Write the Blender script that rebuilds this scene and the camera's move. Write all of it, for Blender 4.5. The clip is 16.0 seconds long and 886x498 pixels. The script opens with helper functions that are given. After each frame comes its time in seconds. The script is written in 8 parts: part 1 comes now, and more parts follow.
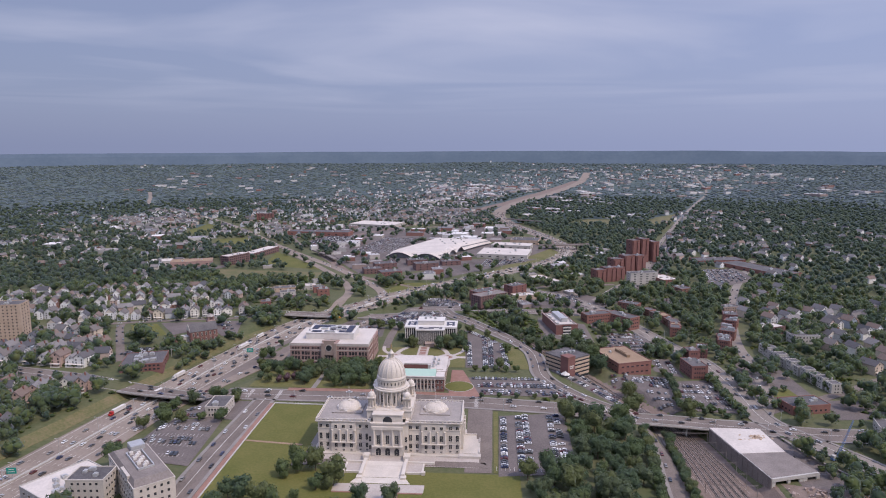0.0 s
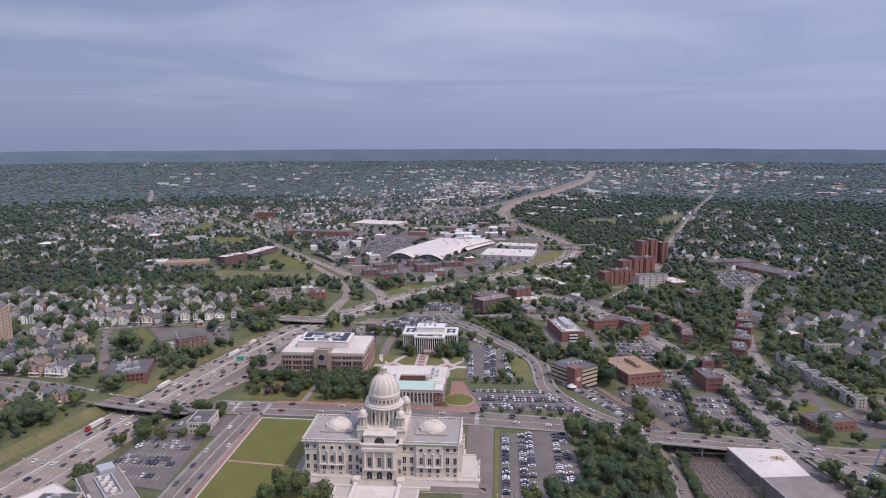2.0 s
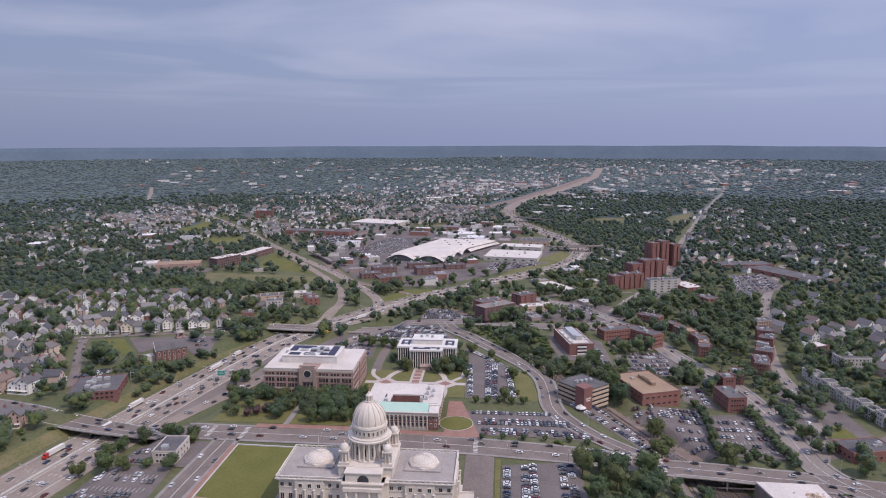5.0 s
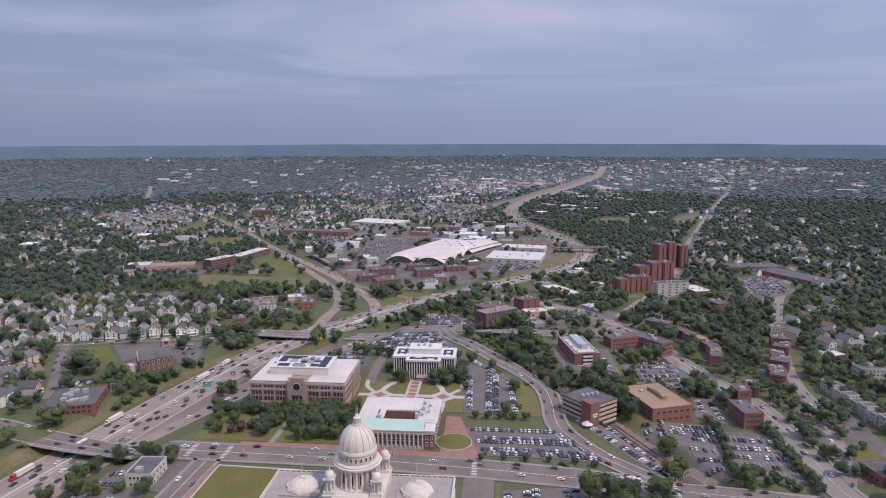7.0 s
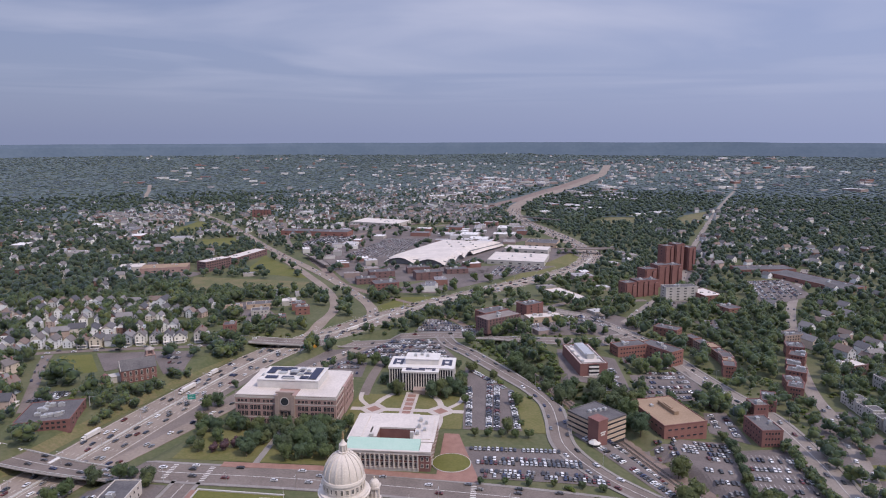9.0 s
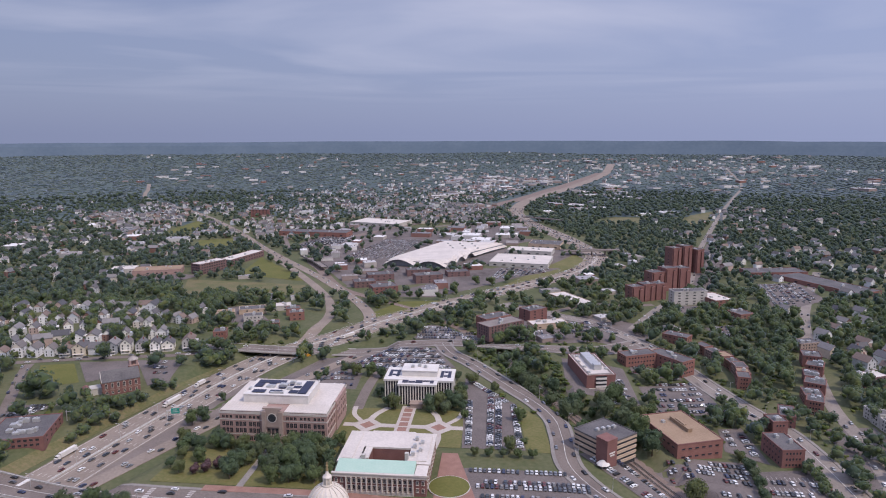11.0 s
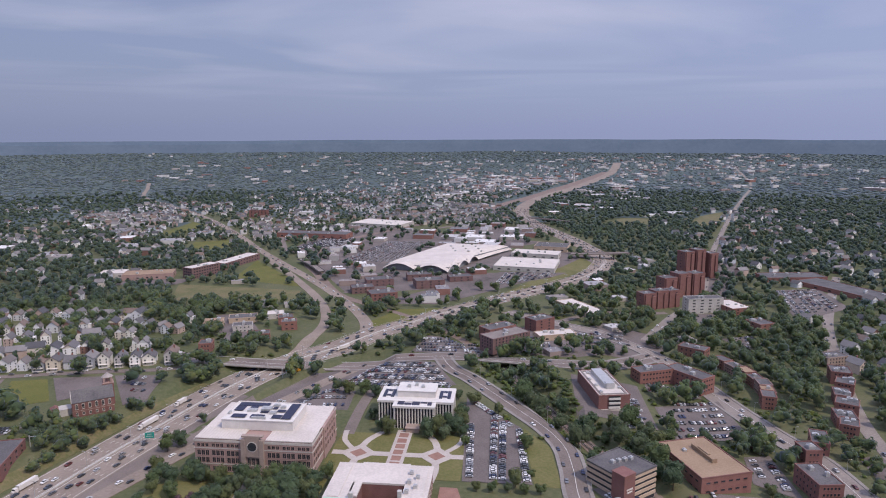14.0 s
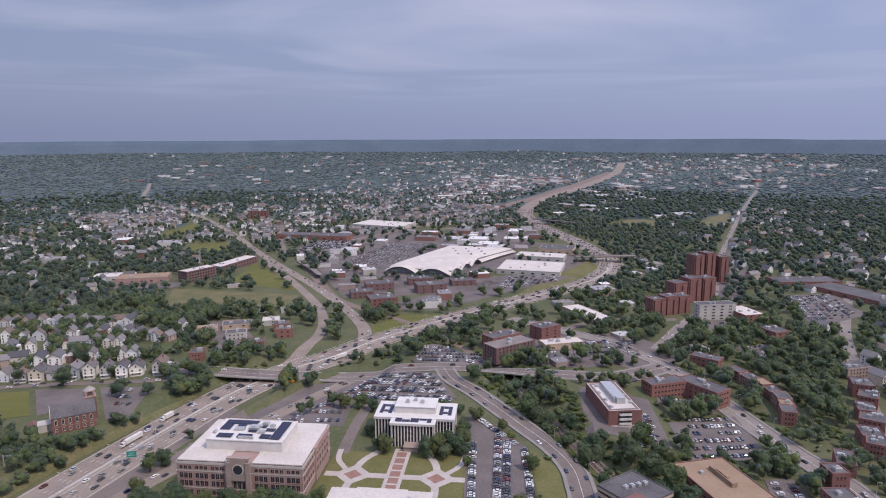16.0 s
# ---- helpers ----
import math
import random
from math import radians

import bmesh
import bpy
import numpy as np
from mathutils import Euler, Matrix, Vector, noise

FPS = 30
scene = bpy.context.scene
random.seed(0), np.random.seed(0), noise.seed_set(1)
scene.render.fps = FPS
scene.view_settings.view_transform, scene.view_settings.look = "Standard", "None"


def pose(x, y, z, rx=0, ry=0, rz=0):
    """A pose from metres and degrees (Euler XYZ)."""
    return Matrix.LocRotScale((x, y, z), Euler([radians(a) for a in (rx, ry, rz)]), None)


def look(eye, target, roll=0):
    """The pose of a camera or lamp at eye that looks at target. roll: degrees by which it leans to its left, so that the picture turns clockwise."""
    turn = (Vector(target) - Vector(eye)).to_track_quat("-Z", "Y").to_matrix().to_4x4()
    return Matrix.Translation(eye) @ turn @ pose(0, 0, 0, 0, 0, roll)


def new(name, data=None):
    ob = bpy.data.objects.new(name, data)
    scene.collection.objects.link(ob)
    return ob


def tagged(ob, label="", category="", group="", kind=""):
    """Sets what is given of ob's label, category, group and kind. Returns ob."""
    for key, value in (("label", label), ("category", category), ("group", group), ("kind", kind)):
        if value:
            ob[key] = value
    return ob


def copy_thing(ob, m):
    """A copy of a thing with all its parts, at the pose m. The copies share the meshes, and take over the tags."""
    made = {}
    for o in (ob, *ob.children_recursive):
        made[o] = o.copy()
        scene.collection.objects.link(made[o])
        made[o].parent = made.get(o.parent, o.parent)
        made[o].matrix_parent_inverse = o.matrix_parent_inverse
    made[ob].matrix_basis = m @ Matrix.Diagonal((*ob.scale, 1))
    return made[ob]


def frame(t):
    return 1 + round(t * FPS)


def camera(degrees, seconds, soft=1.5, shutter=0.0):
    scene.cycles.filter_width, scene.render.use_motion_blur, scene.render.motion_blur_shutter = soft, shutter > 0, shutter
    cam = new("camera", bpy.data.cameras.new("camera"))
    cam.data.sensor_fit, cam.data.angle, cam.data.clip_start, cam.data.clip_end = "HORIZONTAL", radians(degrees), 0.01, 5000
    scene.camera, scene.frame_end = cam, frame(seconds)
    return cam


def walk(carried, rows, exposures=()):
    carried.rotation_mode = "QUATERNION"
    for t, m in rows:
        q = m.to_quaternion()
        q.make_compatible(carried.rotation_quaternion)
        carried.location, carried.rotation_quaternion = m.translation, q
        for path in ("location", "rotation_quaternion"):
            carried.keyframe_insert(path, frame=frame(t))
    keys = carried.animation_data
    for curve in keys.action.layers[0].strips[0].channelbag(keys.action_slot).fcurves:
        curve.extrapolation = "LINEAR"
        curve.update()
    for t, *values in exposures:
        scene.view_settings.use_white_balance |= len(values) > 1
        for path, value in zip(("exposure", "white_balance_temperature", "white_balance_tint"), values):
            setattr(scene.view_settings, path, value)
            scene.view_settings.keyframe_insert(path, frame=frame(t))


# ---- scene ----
cam = camera(67.42, 16.0, soft=1.05)
PATH = [
    (0, (61.76, -428.85, 198.97), (55.44, -330.24, 183.63), -0.14),
    (1, (63.19, -411.61, 199.08), (56.46, -313.05, 183.55), -0.13),
    (2, (64.50, -394.60, 199.17), (57.41, -296.09, 183.49), -0.11),
    (3, (65.67, -377.81, 199.27), (58.27, -279.35, 183.42), -0.10),
    (4, (66.72, -361.25, 199.37), (59.05, -262.83, 183.37), -0.10),
    (5, (67.64, -344.91, 199.46), (59.73, -246.54, 183.31), -0.09),
    (6, (68.44, -328.80, 199.56), (60.30, -230.47, 183.27), -0.08),
    (7, (69.11, -312.92, 199.65), (60.76, -214.63, 183.23), -0.08),
    (8, (69.64, -297.26, 199.74), (61.09, -199.01, 183.19), -0.08),
    (9, (70.06, -281.82, 199.83), (61.30, -183.61, 183.16), -0.08),
    (10, (70.34, -266.62, 199.91), (61.38, -168.44, 183.14), -0.08),
    (11, (70.50, -251.64, 200.00), (61.33, -153.50, 183.12), -0.08),
    (12, (70.53, -236.88, 200.08), (61.14, -138.78, 183.12), -0.08),
    (13, (70.43, -222.35, 200.17), (60.82, -124.28, 183.13), -0.09),
    (14, (70.20, -208.05, 200.25), (60.35, -110.02, 183.15), -0.10),
    (15, (69.85, -193.97, 200.33), (59.74, -95.97, 183.19), -0.11),
    (16, (69.37, -180.12, 200.41), (59.00, -82.15, 183.26), -0.12),
]
walk(cam, [(t, look(e, g, r)) for t, e, g, r in PATH], exposures=[(0, 0.05, 6150, 10), (16, 0.05, 6150, 10)])

# ---- world, sun ----
SUN_EL, SUN_AZ = radians(52), radians(122)      # azimuth clockwise from +y
world = bpy.data.worlds.new("world")
scene.world = world
world.use_nodes = True
wt = world.node_tree
wt.nodes.clear()


def wnode(kind, **kw):
    n = wt.nodes.new(kind)
    for k, v in kw.items():
        n.inputs[k].default_value = v
    return n


sky = wt.nodes.new("ShaderNodeTexSky")
sky.sky_type, sky.sun_disc = "NISHITA", False
sky.sun_elevation, sky.sun_rotation = SUN_EL, SUN_AZ
sky.air_density, sky.dust_density, sky.ozone_density = 1.0, 2.5, 1.5
wb = wnode("ShaderNodeBackground", Strength=0.090)
wtc = wt.nodes.new("ShaderNodeTexCoord")
wsep = wt.nodes.new("ShaderNodeSeparateXYZ")
wt.links.new(wtc.outputs["Generated"], wsep.inputs[0])
wmax = wt.nodes.new("ShaderNodeMath")
wmax.operation = "MAXIMUM"
wmax.inputs[1].default_value = 0.03
wt.links.new(wsep.outputs["Z"], wmax.inputs[0])
wcomb = wt.nodes.new("ShaderNodeCombineXYZ")
for axis in "XY":
    dv = wt.nodes.new("ShaderNodeMath")
    dv.operation = "DIVIDE"
    wt.links.new(wsep.outputs[axis], dv.inputs[0])
    wt.links.new(wmax.outputs[0], dv.inputs[1])
    wt.links.new(dv.outputs[0], wcomb.inputs[axis])
wn = wnode("ShaderNodeTexNoise", Scale=0.21, Detail=5.0, Roughness=0.48, Distortion=0.7)
wt.links.new(wcomb.outputs[0], wn.inputs["Vector"])
wr = wt.nodes.new("ShaderNodeValToRGB")
wr.color_ramp.elements[0].position, wr.color_ramp.elements[1].position = 0.42, 0.74
wt.links.new(wn.outputs["Fac"], wr.inputs[0])
# thin high overcast over the clear sky
veil = wt.nodes.new("ShaderNodeMix")
veil.data_type = "RGBA"
veil.inputs["Factor"].default_value = 0.80
wt.links.new(sky.outputs[0], veil.inputs["A"])
# pale haze low down, deeper and brighter blue overhead
wtop = wt.nodes.new("ShaderNodeMapRange")
wtop.inputs["From Min"].default_value, wtop.inputs["From Max"].default_value = 0.30, 0.75
wt.links.new(wsep.outputs["Z"], wtop.inputs["Value"])
vcol = wt.nodes.new("ShaderNodeMix")
vcol.data_type = "RGBA"
vcol.inputs["A"].default_value, vcol.inputs["B"].default_value = (3.95, 4.35, 6.6, 1), (11.9, 12.9, 19.4, 1)
wt.links.new(wtop.outputs[0], vcol.inputs["Factor"])
wside = wt.nodes.new("ShaderNodeMapRange")
wside.inputs["From Min"].default_value, wside.inputs["From Max"].default_value = -0.65, 0.65
wside.inputs["To Min"].default_value, wside.inputs["To Max"].default_value = 0.78, 1.07
wt.links.new(wsep.outputs["X"], wside.inputs["Value"])
vside = wt.nodes.new("ShaderNodeVectorMath")
vside.operation = "SCALE"
wt.links.new(vcol.outputs["Result"], vside.inputs[0])
wt.links.new(wside.outputs[0], vside.inputs["Scale"])
wt.links.new(vside.outputs[0], veil.inputs["B"])
cl = wt.nodes.new("ShaderNodeMix")
cl.data_type = "RGBA"
cl.inputs["B"].default_value = (7.0, 6.85, 8.1, 1)
wfade = wt.nodes.new("ShaderNodeMapRange")
wfade.inputs["From Min"].default_value, wfade.inputs["From Max"].default_value = 0.04, 0.17
wfade.inputs["To Max"].default_value = 0.9
wt.links.new(wsep.outputs["Z"], wfade.inputs["Value"])
wmul = wt.nodes.new("ShaderNodeMath")
wmul.operation = "MULTIPLY"
wt.links.new(wfade.outputs[0], wmul.inputs[0])
wt.links.new(wr.outputs[0], wmul.inputs[1])
wt.links.new(wmul.outputs[0], cl.inputs["Factor"])
wt.links.new(veil.outputs["Result"], cl.inputs["A"])
wt.links.new(cl.outputs["Result"], wb.inputs["Color"])
wo = wt.nodes.new("ShaderNodeOutputWorld")
wt.links.new(wb.outputs[0], wo.inputs[0])

sun_data = bpy.data.lights.new("sun", "SUN")
sun_data.energy, sun_data.angle, sun_data.color = 2.85, radians(0.6), (1.0, 0.82, 0.67)
sun = new("sun", sun_data)
sd = Vector((math.sin(SUN_AZ) * math.cos(SUN_EL), math.cos(SUN_AZ) * math.cos(SUN_EL), math.sin(SUN_EL)))
sun.matrix_world = look(sd * 600, (0, 0, 0))


# ---- materials ----
def material(name, c1, c2=None, s1=0.08, s2=1.2, rough=0.85, metal=0.0, bump=0.3, palette=None, island=False, spec=0.3, sheen=0.0, var=0.35, leaf=0.0, patch=0.0):
    """Two scales of noise between c1 and c2; palette: colours picked at random by object or by island."""
    m = bpy.data.materials.new(name)
    m.use_nodes = True
    nt = m.node_tree
    p = nt.nodes["Principled BSDF"]
    p.inputs["Roughness"].default_value, p.inputs["Metallic"].default_value = rough, metal
    p.inputs["Specular IOR Level"].default_value = spec
    p.inputs["Sheen Weight"].default_value = sheen
    # the sheen's blue tint stands in for haze on leaves and far ground
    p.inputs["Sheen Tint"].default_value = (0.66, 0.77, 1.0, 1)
    geo = nt.nodes.new("ShaderNodeNewGeometry")
    na, nb = nt.nodes.new("ShaderNodeTexNoise"), nt.nodes.new("ShaderNodeTexNoise")
    na.inputs["Scale"].default_value, nb.inputs["Scale"].default_value = s1, s2
    na.inputs["Detail"].default_value, nb.inputs["Detail"].default_value = 4, 3
    nt.links.new(geo.outputs["Position"], na.inputs["Vector"])
    nt.links.new(geo.outputs["Position"], nb.inputs["Vector"])
    mixn = nt.nodes.new("ShaderNodeMath")
    mixn.operation = "ADD"
    nt.links.new(na.outputs["Fac"], mixn.inputs[0])
    nt.links.new(nb.outputs["Fac"], mixn.inputs[1])
    ramp = nt.nodes.new("ShaderNodeMapRange")
    ramp.inputs["From Min"].default_value, ramp.inputs["From Max"].default_value = 0.75, 1.25
    nt.links.new(mixn.outputs[0], ramp.inputs["Value"])
    mix = nt.nodes.new("ShaderNodeMix")
    mix.data_type = "RGBA"
    nt.links.new(ramp.outputs[0], mix.inputs["Factor"])
    if palette:
        pr = nt.nodes.new("ShaderNodeValToRGB")
        pr.color_ramp.interpolation = "CONSTANT"
        els = pr.color_ramp.elements
        while len(els) < len(palette):
            els.new(1.0)
        for i, c in enumerate(palette):
            els[i].position, els[i].color = i / len(palette), (*c, 1)
        if island:
            nt.links.new(geo.outputs["Random Per Island"], pr.inputs[0])
        else:
            oi = nt.nodes.new("ShaderNodeObjectInfo")
            nt.links.new(oi.outputs["Random"], pr.inputs[0])
        dark = nt.nodes.new("ShaderNodeMix")
        dark.data_type, dark.blend_type = "RGBA", "MULTIPLY"
        dark.inputs["Factor"].default_value = var
        dark.inputs["B"].default_value = (0.45, 0.43, 0.4, 1)
        nt.links.new(pr.outputs[0], dark.inputs["A"])
        nt.links.new(pr.outputs[0], mix.inputs["A"])
        nt.links.new(dark.outputs["Result"], mix.inputs["B"])
    else:
        mix.inputs["A"].default_value, mix.inputs["B"].default_value = (*c1, 1), (*(c2 or [v * 0.7 for v in c1]), 1)
    colour = mix.outputs["Result"]
    if patch:
        # one crown lighter and yellower, the next darker and bluer
        pn, pc, pm = nt.nodes.new("ShaderNodeTexNoise"), nt.nodes.new("ShaderNodeValToRGB"), nt.nodes.new("ShaderNodeMix")
        pn.inputs["Scale"].default_value, pn.inputs["Detail"].default_value = patch, 1.0
        nt.links.new(geo.outputs["Position"], pn.inputs["Vector"])
        pc.color_ramp.elements[0].position, pc.color_ramp.elements[1].position = 0.32, 0.68
        pc.color_ramp.elements[0].color, pc.color_ramp.elements[1].color = (0.62, 0.68, 0.80, 1), (1.34, 1.28, 1.02, 1)
        nt.links.new(pn.outputs["Fac"], pc.inputs[0])
        pm.data_type, pm.blend_type = "RGBA", "MULTIPLY"
        pm.inputs["Factor"].default_value = 1.0
        nt.links.new(colour, pm.inputs["A"])
        nt.links.new(pc.outputs[0], pm.inputs["B"])
        colour = pm.outputs["Result"]
    nt.links.new(colour, p.inputs["Base Color"])
    if leaf:
        # light that comes through the leaves
        tl, ms = nt.nodes.new("ShaderNodeBsdfTranslucent"), nt.nodes.new("ShaderNodeMixShader")
        ms.inputs[0].default_value = leaf
        nt.links.new(colour, tl.inputs["Color"])
        nt.links.new(p.outputs[0], ms.inputs[1])
        nt.links.new(tl.outputs[0], ms.inputs[2])
        nt.links.new(ms.outputs[0], nt.nodes["Material Output"].inputs["Surface"])
    if bump:
        bp = nt.nodes.new("ShaderNodeBump")
        bp.inputs["Strength"].default_value, bp.inputs["Distance"].default_value = bump, 0.3
        nt.links.new(nb.outputs["Fac"], bp.inputs["Height"])
        nt.links.new(bp.outputs[0], p.inputs["Normal"])
    return m


M_GROUND = material("rough_grass_and_scrub", (0.066, 0.080, 0.032), (0.112, 0.110, 0.056), 0.02, 0.3)
M_LAWN = material("lawn_grass", (0.088, 0.096, 0.020), (0.130, 0.122, 0.034), 0.05, 0.6, bump=0.4)
M_VERGE = material("dry_verge_grass", (0.090, 0.098, 0.036), (0.160, 0.132, 0.070), 0.06, 0.5)
M_ASPHALT = material("worn_asphalt", (0.126, 0.104, 0.091), (0.192, 0.160, 0.141), 0.05, 0.9, rough=0.9)
M_AVENUE = material("worn_tan_concrete_road", (0.180, 0.155, 0.136), (0.255, 0.222, 0.196), 0.05, 0.7, rough=0.9)
M_DRYLAWN = material("dry_mown_grass", (0.098, 0.102, 0.030), (0.150, 0.134, 0.054), 0.06, 0.5, bump=0.4)
M_LOT = material("parking_asphalt", (0.104, 0.088, 0.083), (0.162, 0.138, 0.129), 0.05, 0.9, rough=0.9)
M_HIGHWAY = material("highway_concrete", (0.188, 0.153, 0.126), (0.262, 0.217, 0.181), 0.04, 0.6, rough=0.9)
# far ground: haze and crown mottling put into its colour and sheen
M_HAZEGROUND = material("hazed_far_ground", (0.046, 0.066, 0.058), (0.082, 0.104, 0.088), 0.012, 0.08, rough=0.9, spec=0.1, sheen=0.15, bump=0, patch=0.045)
M_KERB = material("worn_concrete_kerb", (0.190, 0.172, 0.158), (0.255, 0.232, 0.214), 0.1, 1.0)
M_WALK = material("concrete_pavement", (0.36, 0.315, 0.285), (0.44, 0.395, 0.355), 0.1, 1.0)
M_BRICKWALK = material("brick_paving", (0.215, 0.12, 0.095), (0.28, 0.165, 0.13), 0.2, 2.0)
M_LINE = material("road_paint", (0.62, 0.60, 0.56), (0.48, 0.46, 0.43), 0.3, 2.0)
M_BALLAST = material("rail_ballast", (0.145, 0.108, 0.088), (0.215, 0.165, 0.138), 0.15, 1.6)
M_SLEEPER = material("oiled_sleepers", (0.045, 0.036, 0.031), (0.075, 0.060, 0.052), 0.4, 3.0)
M_STEEL = material("rail_steel", (0.34, 0.29, 0.26), (0.44, 0.38, 0.34), 0.4, 3.0, rough=0.5, metal=0.6)
M_MARBLE = material("white_marble", (0.615, 0.56, 0.50), (0.50, 0.455, 0.405), 0.12, 1.5, rough=0.6, bump=0.15)
M_MARBLE_ROOF = material("grey_stone_roof", (0.34, 0.305, 0.28), (0.25, 0.225, 0.21), 0.1, 1.2)
M_LIMESTONE = material("limestone", (0.52, 0.47, 0.42), (0.42, 0.385, 0.345), 0.15, 1.4)
M_GLASS = material("dark_window_glass", (0.025, 0.028, 0.034), (0.05, 0.052, 0.06), 0.4, 2.0, rough=0.12, bump=0.0, spec=0.5)
M_SHELLGLASS = material("grey_blue_glass", (0.16, 0.17, 0.19), (0.24, 0.25, 0.27), 0.1, 1.0, rough=0.3)
M_WHITEROOF = material("white_membrane_roof", (0.57, 0.520, 0.475), (0.46, 0.42, 0.385), 0.06, 0.7, bump=0.1)
M_TARROOF = material("dark_tar_roof", (0.072, 0.068, 0.072), (0.130, 0.122, 0.122), 0.08, 0.9)
M_TANROOF = material("tan_gravel_roof", (0.235, 0.165, 0.108), (0.30, 0.215, 0.145), 0.06, 0.8)
M_COPPER = material("green_copper_roof", (0.31, 0.45, 0.37), (0.38, 0.50, 0.42), 0.1, 1.2, rough=0.6)
M_BRICK = material("red_brick", (0.20, 0.098, 0.083), (0.255, 0.13, 0.108), 0.2, 2.2)
M_BRICKDK = material("dark_red_brick", (0.165, 0.082, 0.074), (0.215, 0.11, 0.097), 0.2, 2.2)
# red brick dulled to mauve: distance haze put into the base colour
M_HAZEBRICK = material("haze_dulled_brick", (0.140, 0.088, 0.086), (0.190, 0.120, 0.116), 0.2, 2.0)
M_PINKSTONE = material("pinkish_brown_brick", (0.285, 0.195, 0.172), (0.350, 0.245, 0.218), 0.2, 2.0)
M_DARKCONC = material("stained_concrete", (0.160, 0.138, 0.126), (0.232, 0.202, 0.186), 0.1, 1.0)
M_TANBRICK = material("tan_brick", (0.38, 0.295, 0.22), (0.46, 0.36, 0.275), 0.2, 2.0)
M_GRANITE = material("grey_brown_granite", (0.27, 0.21, 0.18), (0.34, 0.27, 0.23), 0.2, 2.0)
M_CONCRETE = material("weathered_concrete", (0.36, 0.345, 0.32), (0.47, 0.45, 0.42), 0.1, 1.0)
M_SOLAR = material("blue_solar_cells", (0.016, 0.018, 0.040), (0.028, 0.030, 0.062), 0.3, 2.0, rough=0.35, spec=0.3, bump=0)
M_METAL = material("galvanised_metal", (0.42, 0.42, 0.42), (0.54, 0.54, 0.53), 0.4, 2.0, rough=0.45, metal=0.5)
M_WHITE = material("white_painted_metal", (0.63, 0.600, 0.565), (0.53, 0.505, 0.475), 0.3, 2.0, rough=0.6)
M_SIGN = material("green_sign_paint", (0.02, 0.22, 0.18), (0.03, 0.26, 0.21), 0.4, 2.0, rough=0.5)
M_BLUESTEEL = material("blue_crane_paint", (0.13, 0.20, 0.34), (0.17, 0.25, 0.40), 0.4, 2.0, rough=0.5)
M_BARK = material("bark", (0.10, 0.075, 0.055), (0.15, 0.115, 0.085), 0.5, 3.0)
LEAVES = [(0.122, 0.168, 0.076), (0.142, 0.186, 0.078), (0.120, 0.168, 0.090), (0.162, 0.190, 0.080), (0.108, 0.154, 0.084), (0.134, 0.170, 0.090)]
# the bluish sheen lifts dark crowns as a light haze would
M_LEAF = material("broad_leaves", None, palette=LEAVES, s1=0.25, s2=2.0, rough=0.8, spec=0.15, sheen=0.2, bump=0.2, leaf=0.5)
# mid and far leaves: distance haze put into palette and sheen
M_MIDWOODS = material("hazed_town_leaves", None, palette=[(0.090, 0.128, 0.082), (0.104, 0.142, 0.088), (0.082, 0.120, 0.082), (0.114, 0.148, 0.090)], island=True, s1=0.02, s2=0.5, rough=0.8, spec=0.15, sheen=0.4, bump=0.2, leaf=0.5, patch=0.06)
M_HAZEWOODS = material("hazed_far_leaves", None, palette=[(0.066, 0.092, 0.080), (0.080, 0.104, 0.086), (0.054, 0.080, 0.074), (0.090, 0.112, 0.088)], island=True, s1=0.01, s2=0.3, rough=0.8, spec=0.2, sheen=0.62, bump=0.2, var=0.3, leaf=0.25, patch=0.022)
M_SHRUB = material("shrub_leaves", None, palette=[(0.125, 0.165, 0.050), (0.155, 0.185, 0.055), (0.105, 0.150, 0.056), (0.135, 0.170, 0.066)], island=True, s1=0.05, s2=0.8, rough=0.8, spec=0.15, sheen=0.2, bump=0.2, leaf=0.5, patch=0.09)
# horizon hills: blue distance haze put straight into the base colour
M_HAZEHILLS = material("hazed_distant_woods", (0.072, 0.099, 0.124), (0.092, 0.121, 0.146), 0.006, 0.05, rough=1.0, spec=0.0, bump=0, sheen=0.4)
# stronger blue sheen here, haze added over the dark crowns
M_WOODS = material("woodland_leaves", None, palette=LEAVES, island=True, s1=0.02, s2=0.6, rough=0.8, spec=0.15, sheen=0.42, bump=0.2, leaf=0.5, patch=0.075)
HOUSES = [(0.76, 0.75, 0.73), (0.60, 0.54, 0.44), (0.70, 0.69, 0.67), (0.47, 0.46, 0.45), (0.36, 0.38, 0.41), (0.58, 0.49, 0.40), (0.66, 0.62, 0.55), (0.38, 0.43, 0.50), (0.46, 0.34, 0.29), (0.55, 0.56, 0.57), (0.50, 0.40, 0.35), (0.72, 0.70, 0.64)]
M_SIDING = material("painted_clapboard", None, palette=HOUSES, s1=0.4, s2=3.0, rough=0.75)
# far siding, paler and bluer than HOUSES: distance haze put into the palette
M_SIDINGFAR = material("hazed_siding", None, palette=[(0.80, 0.80, 0.81), (0.72, 0.71, 0.68), (0.78, 0.78, 0.79), (0.56, 0.57, 0.59), (0.74, 0.74, 0.75), (0.62, 0.57, 0.51), (0.78, 0.77, 0.75), (0.50, 0.54, 0.60), (0.46, 0.36, 0.32), (0.70, 0.71, 0.73), (0.22, 0.13, 0.11)], island=True, s1=0.1, s2=2.0, rough=0.75)
SHINGLES = [(0.115, 0.11, 0.115), (0.165, 0.15, 0.145), (0.09, 0.09, 0.10), (0.19, 0.145, 0.125), (0.145, 0.14, 0.145), (0.21, 0.20, 0.20)]
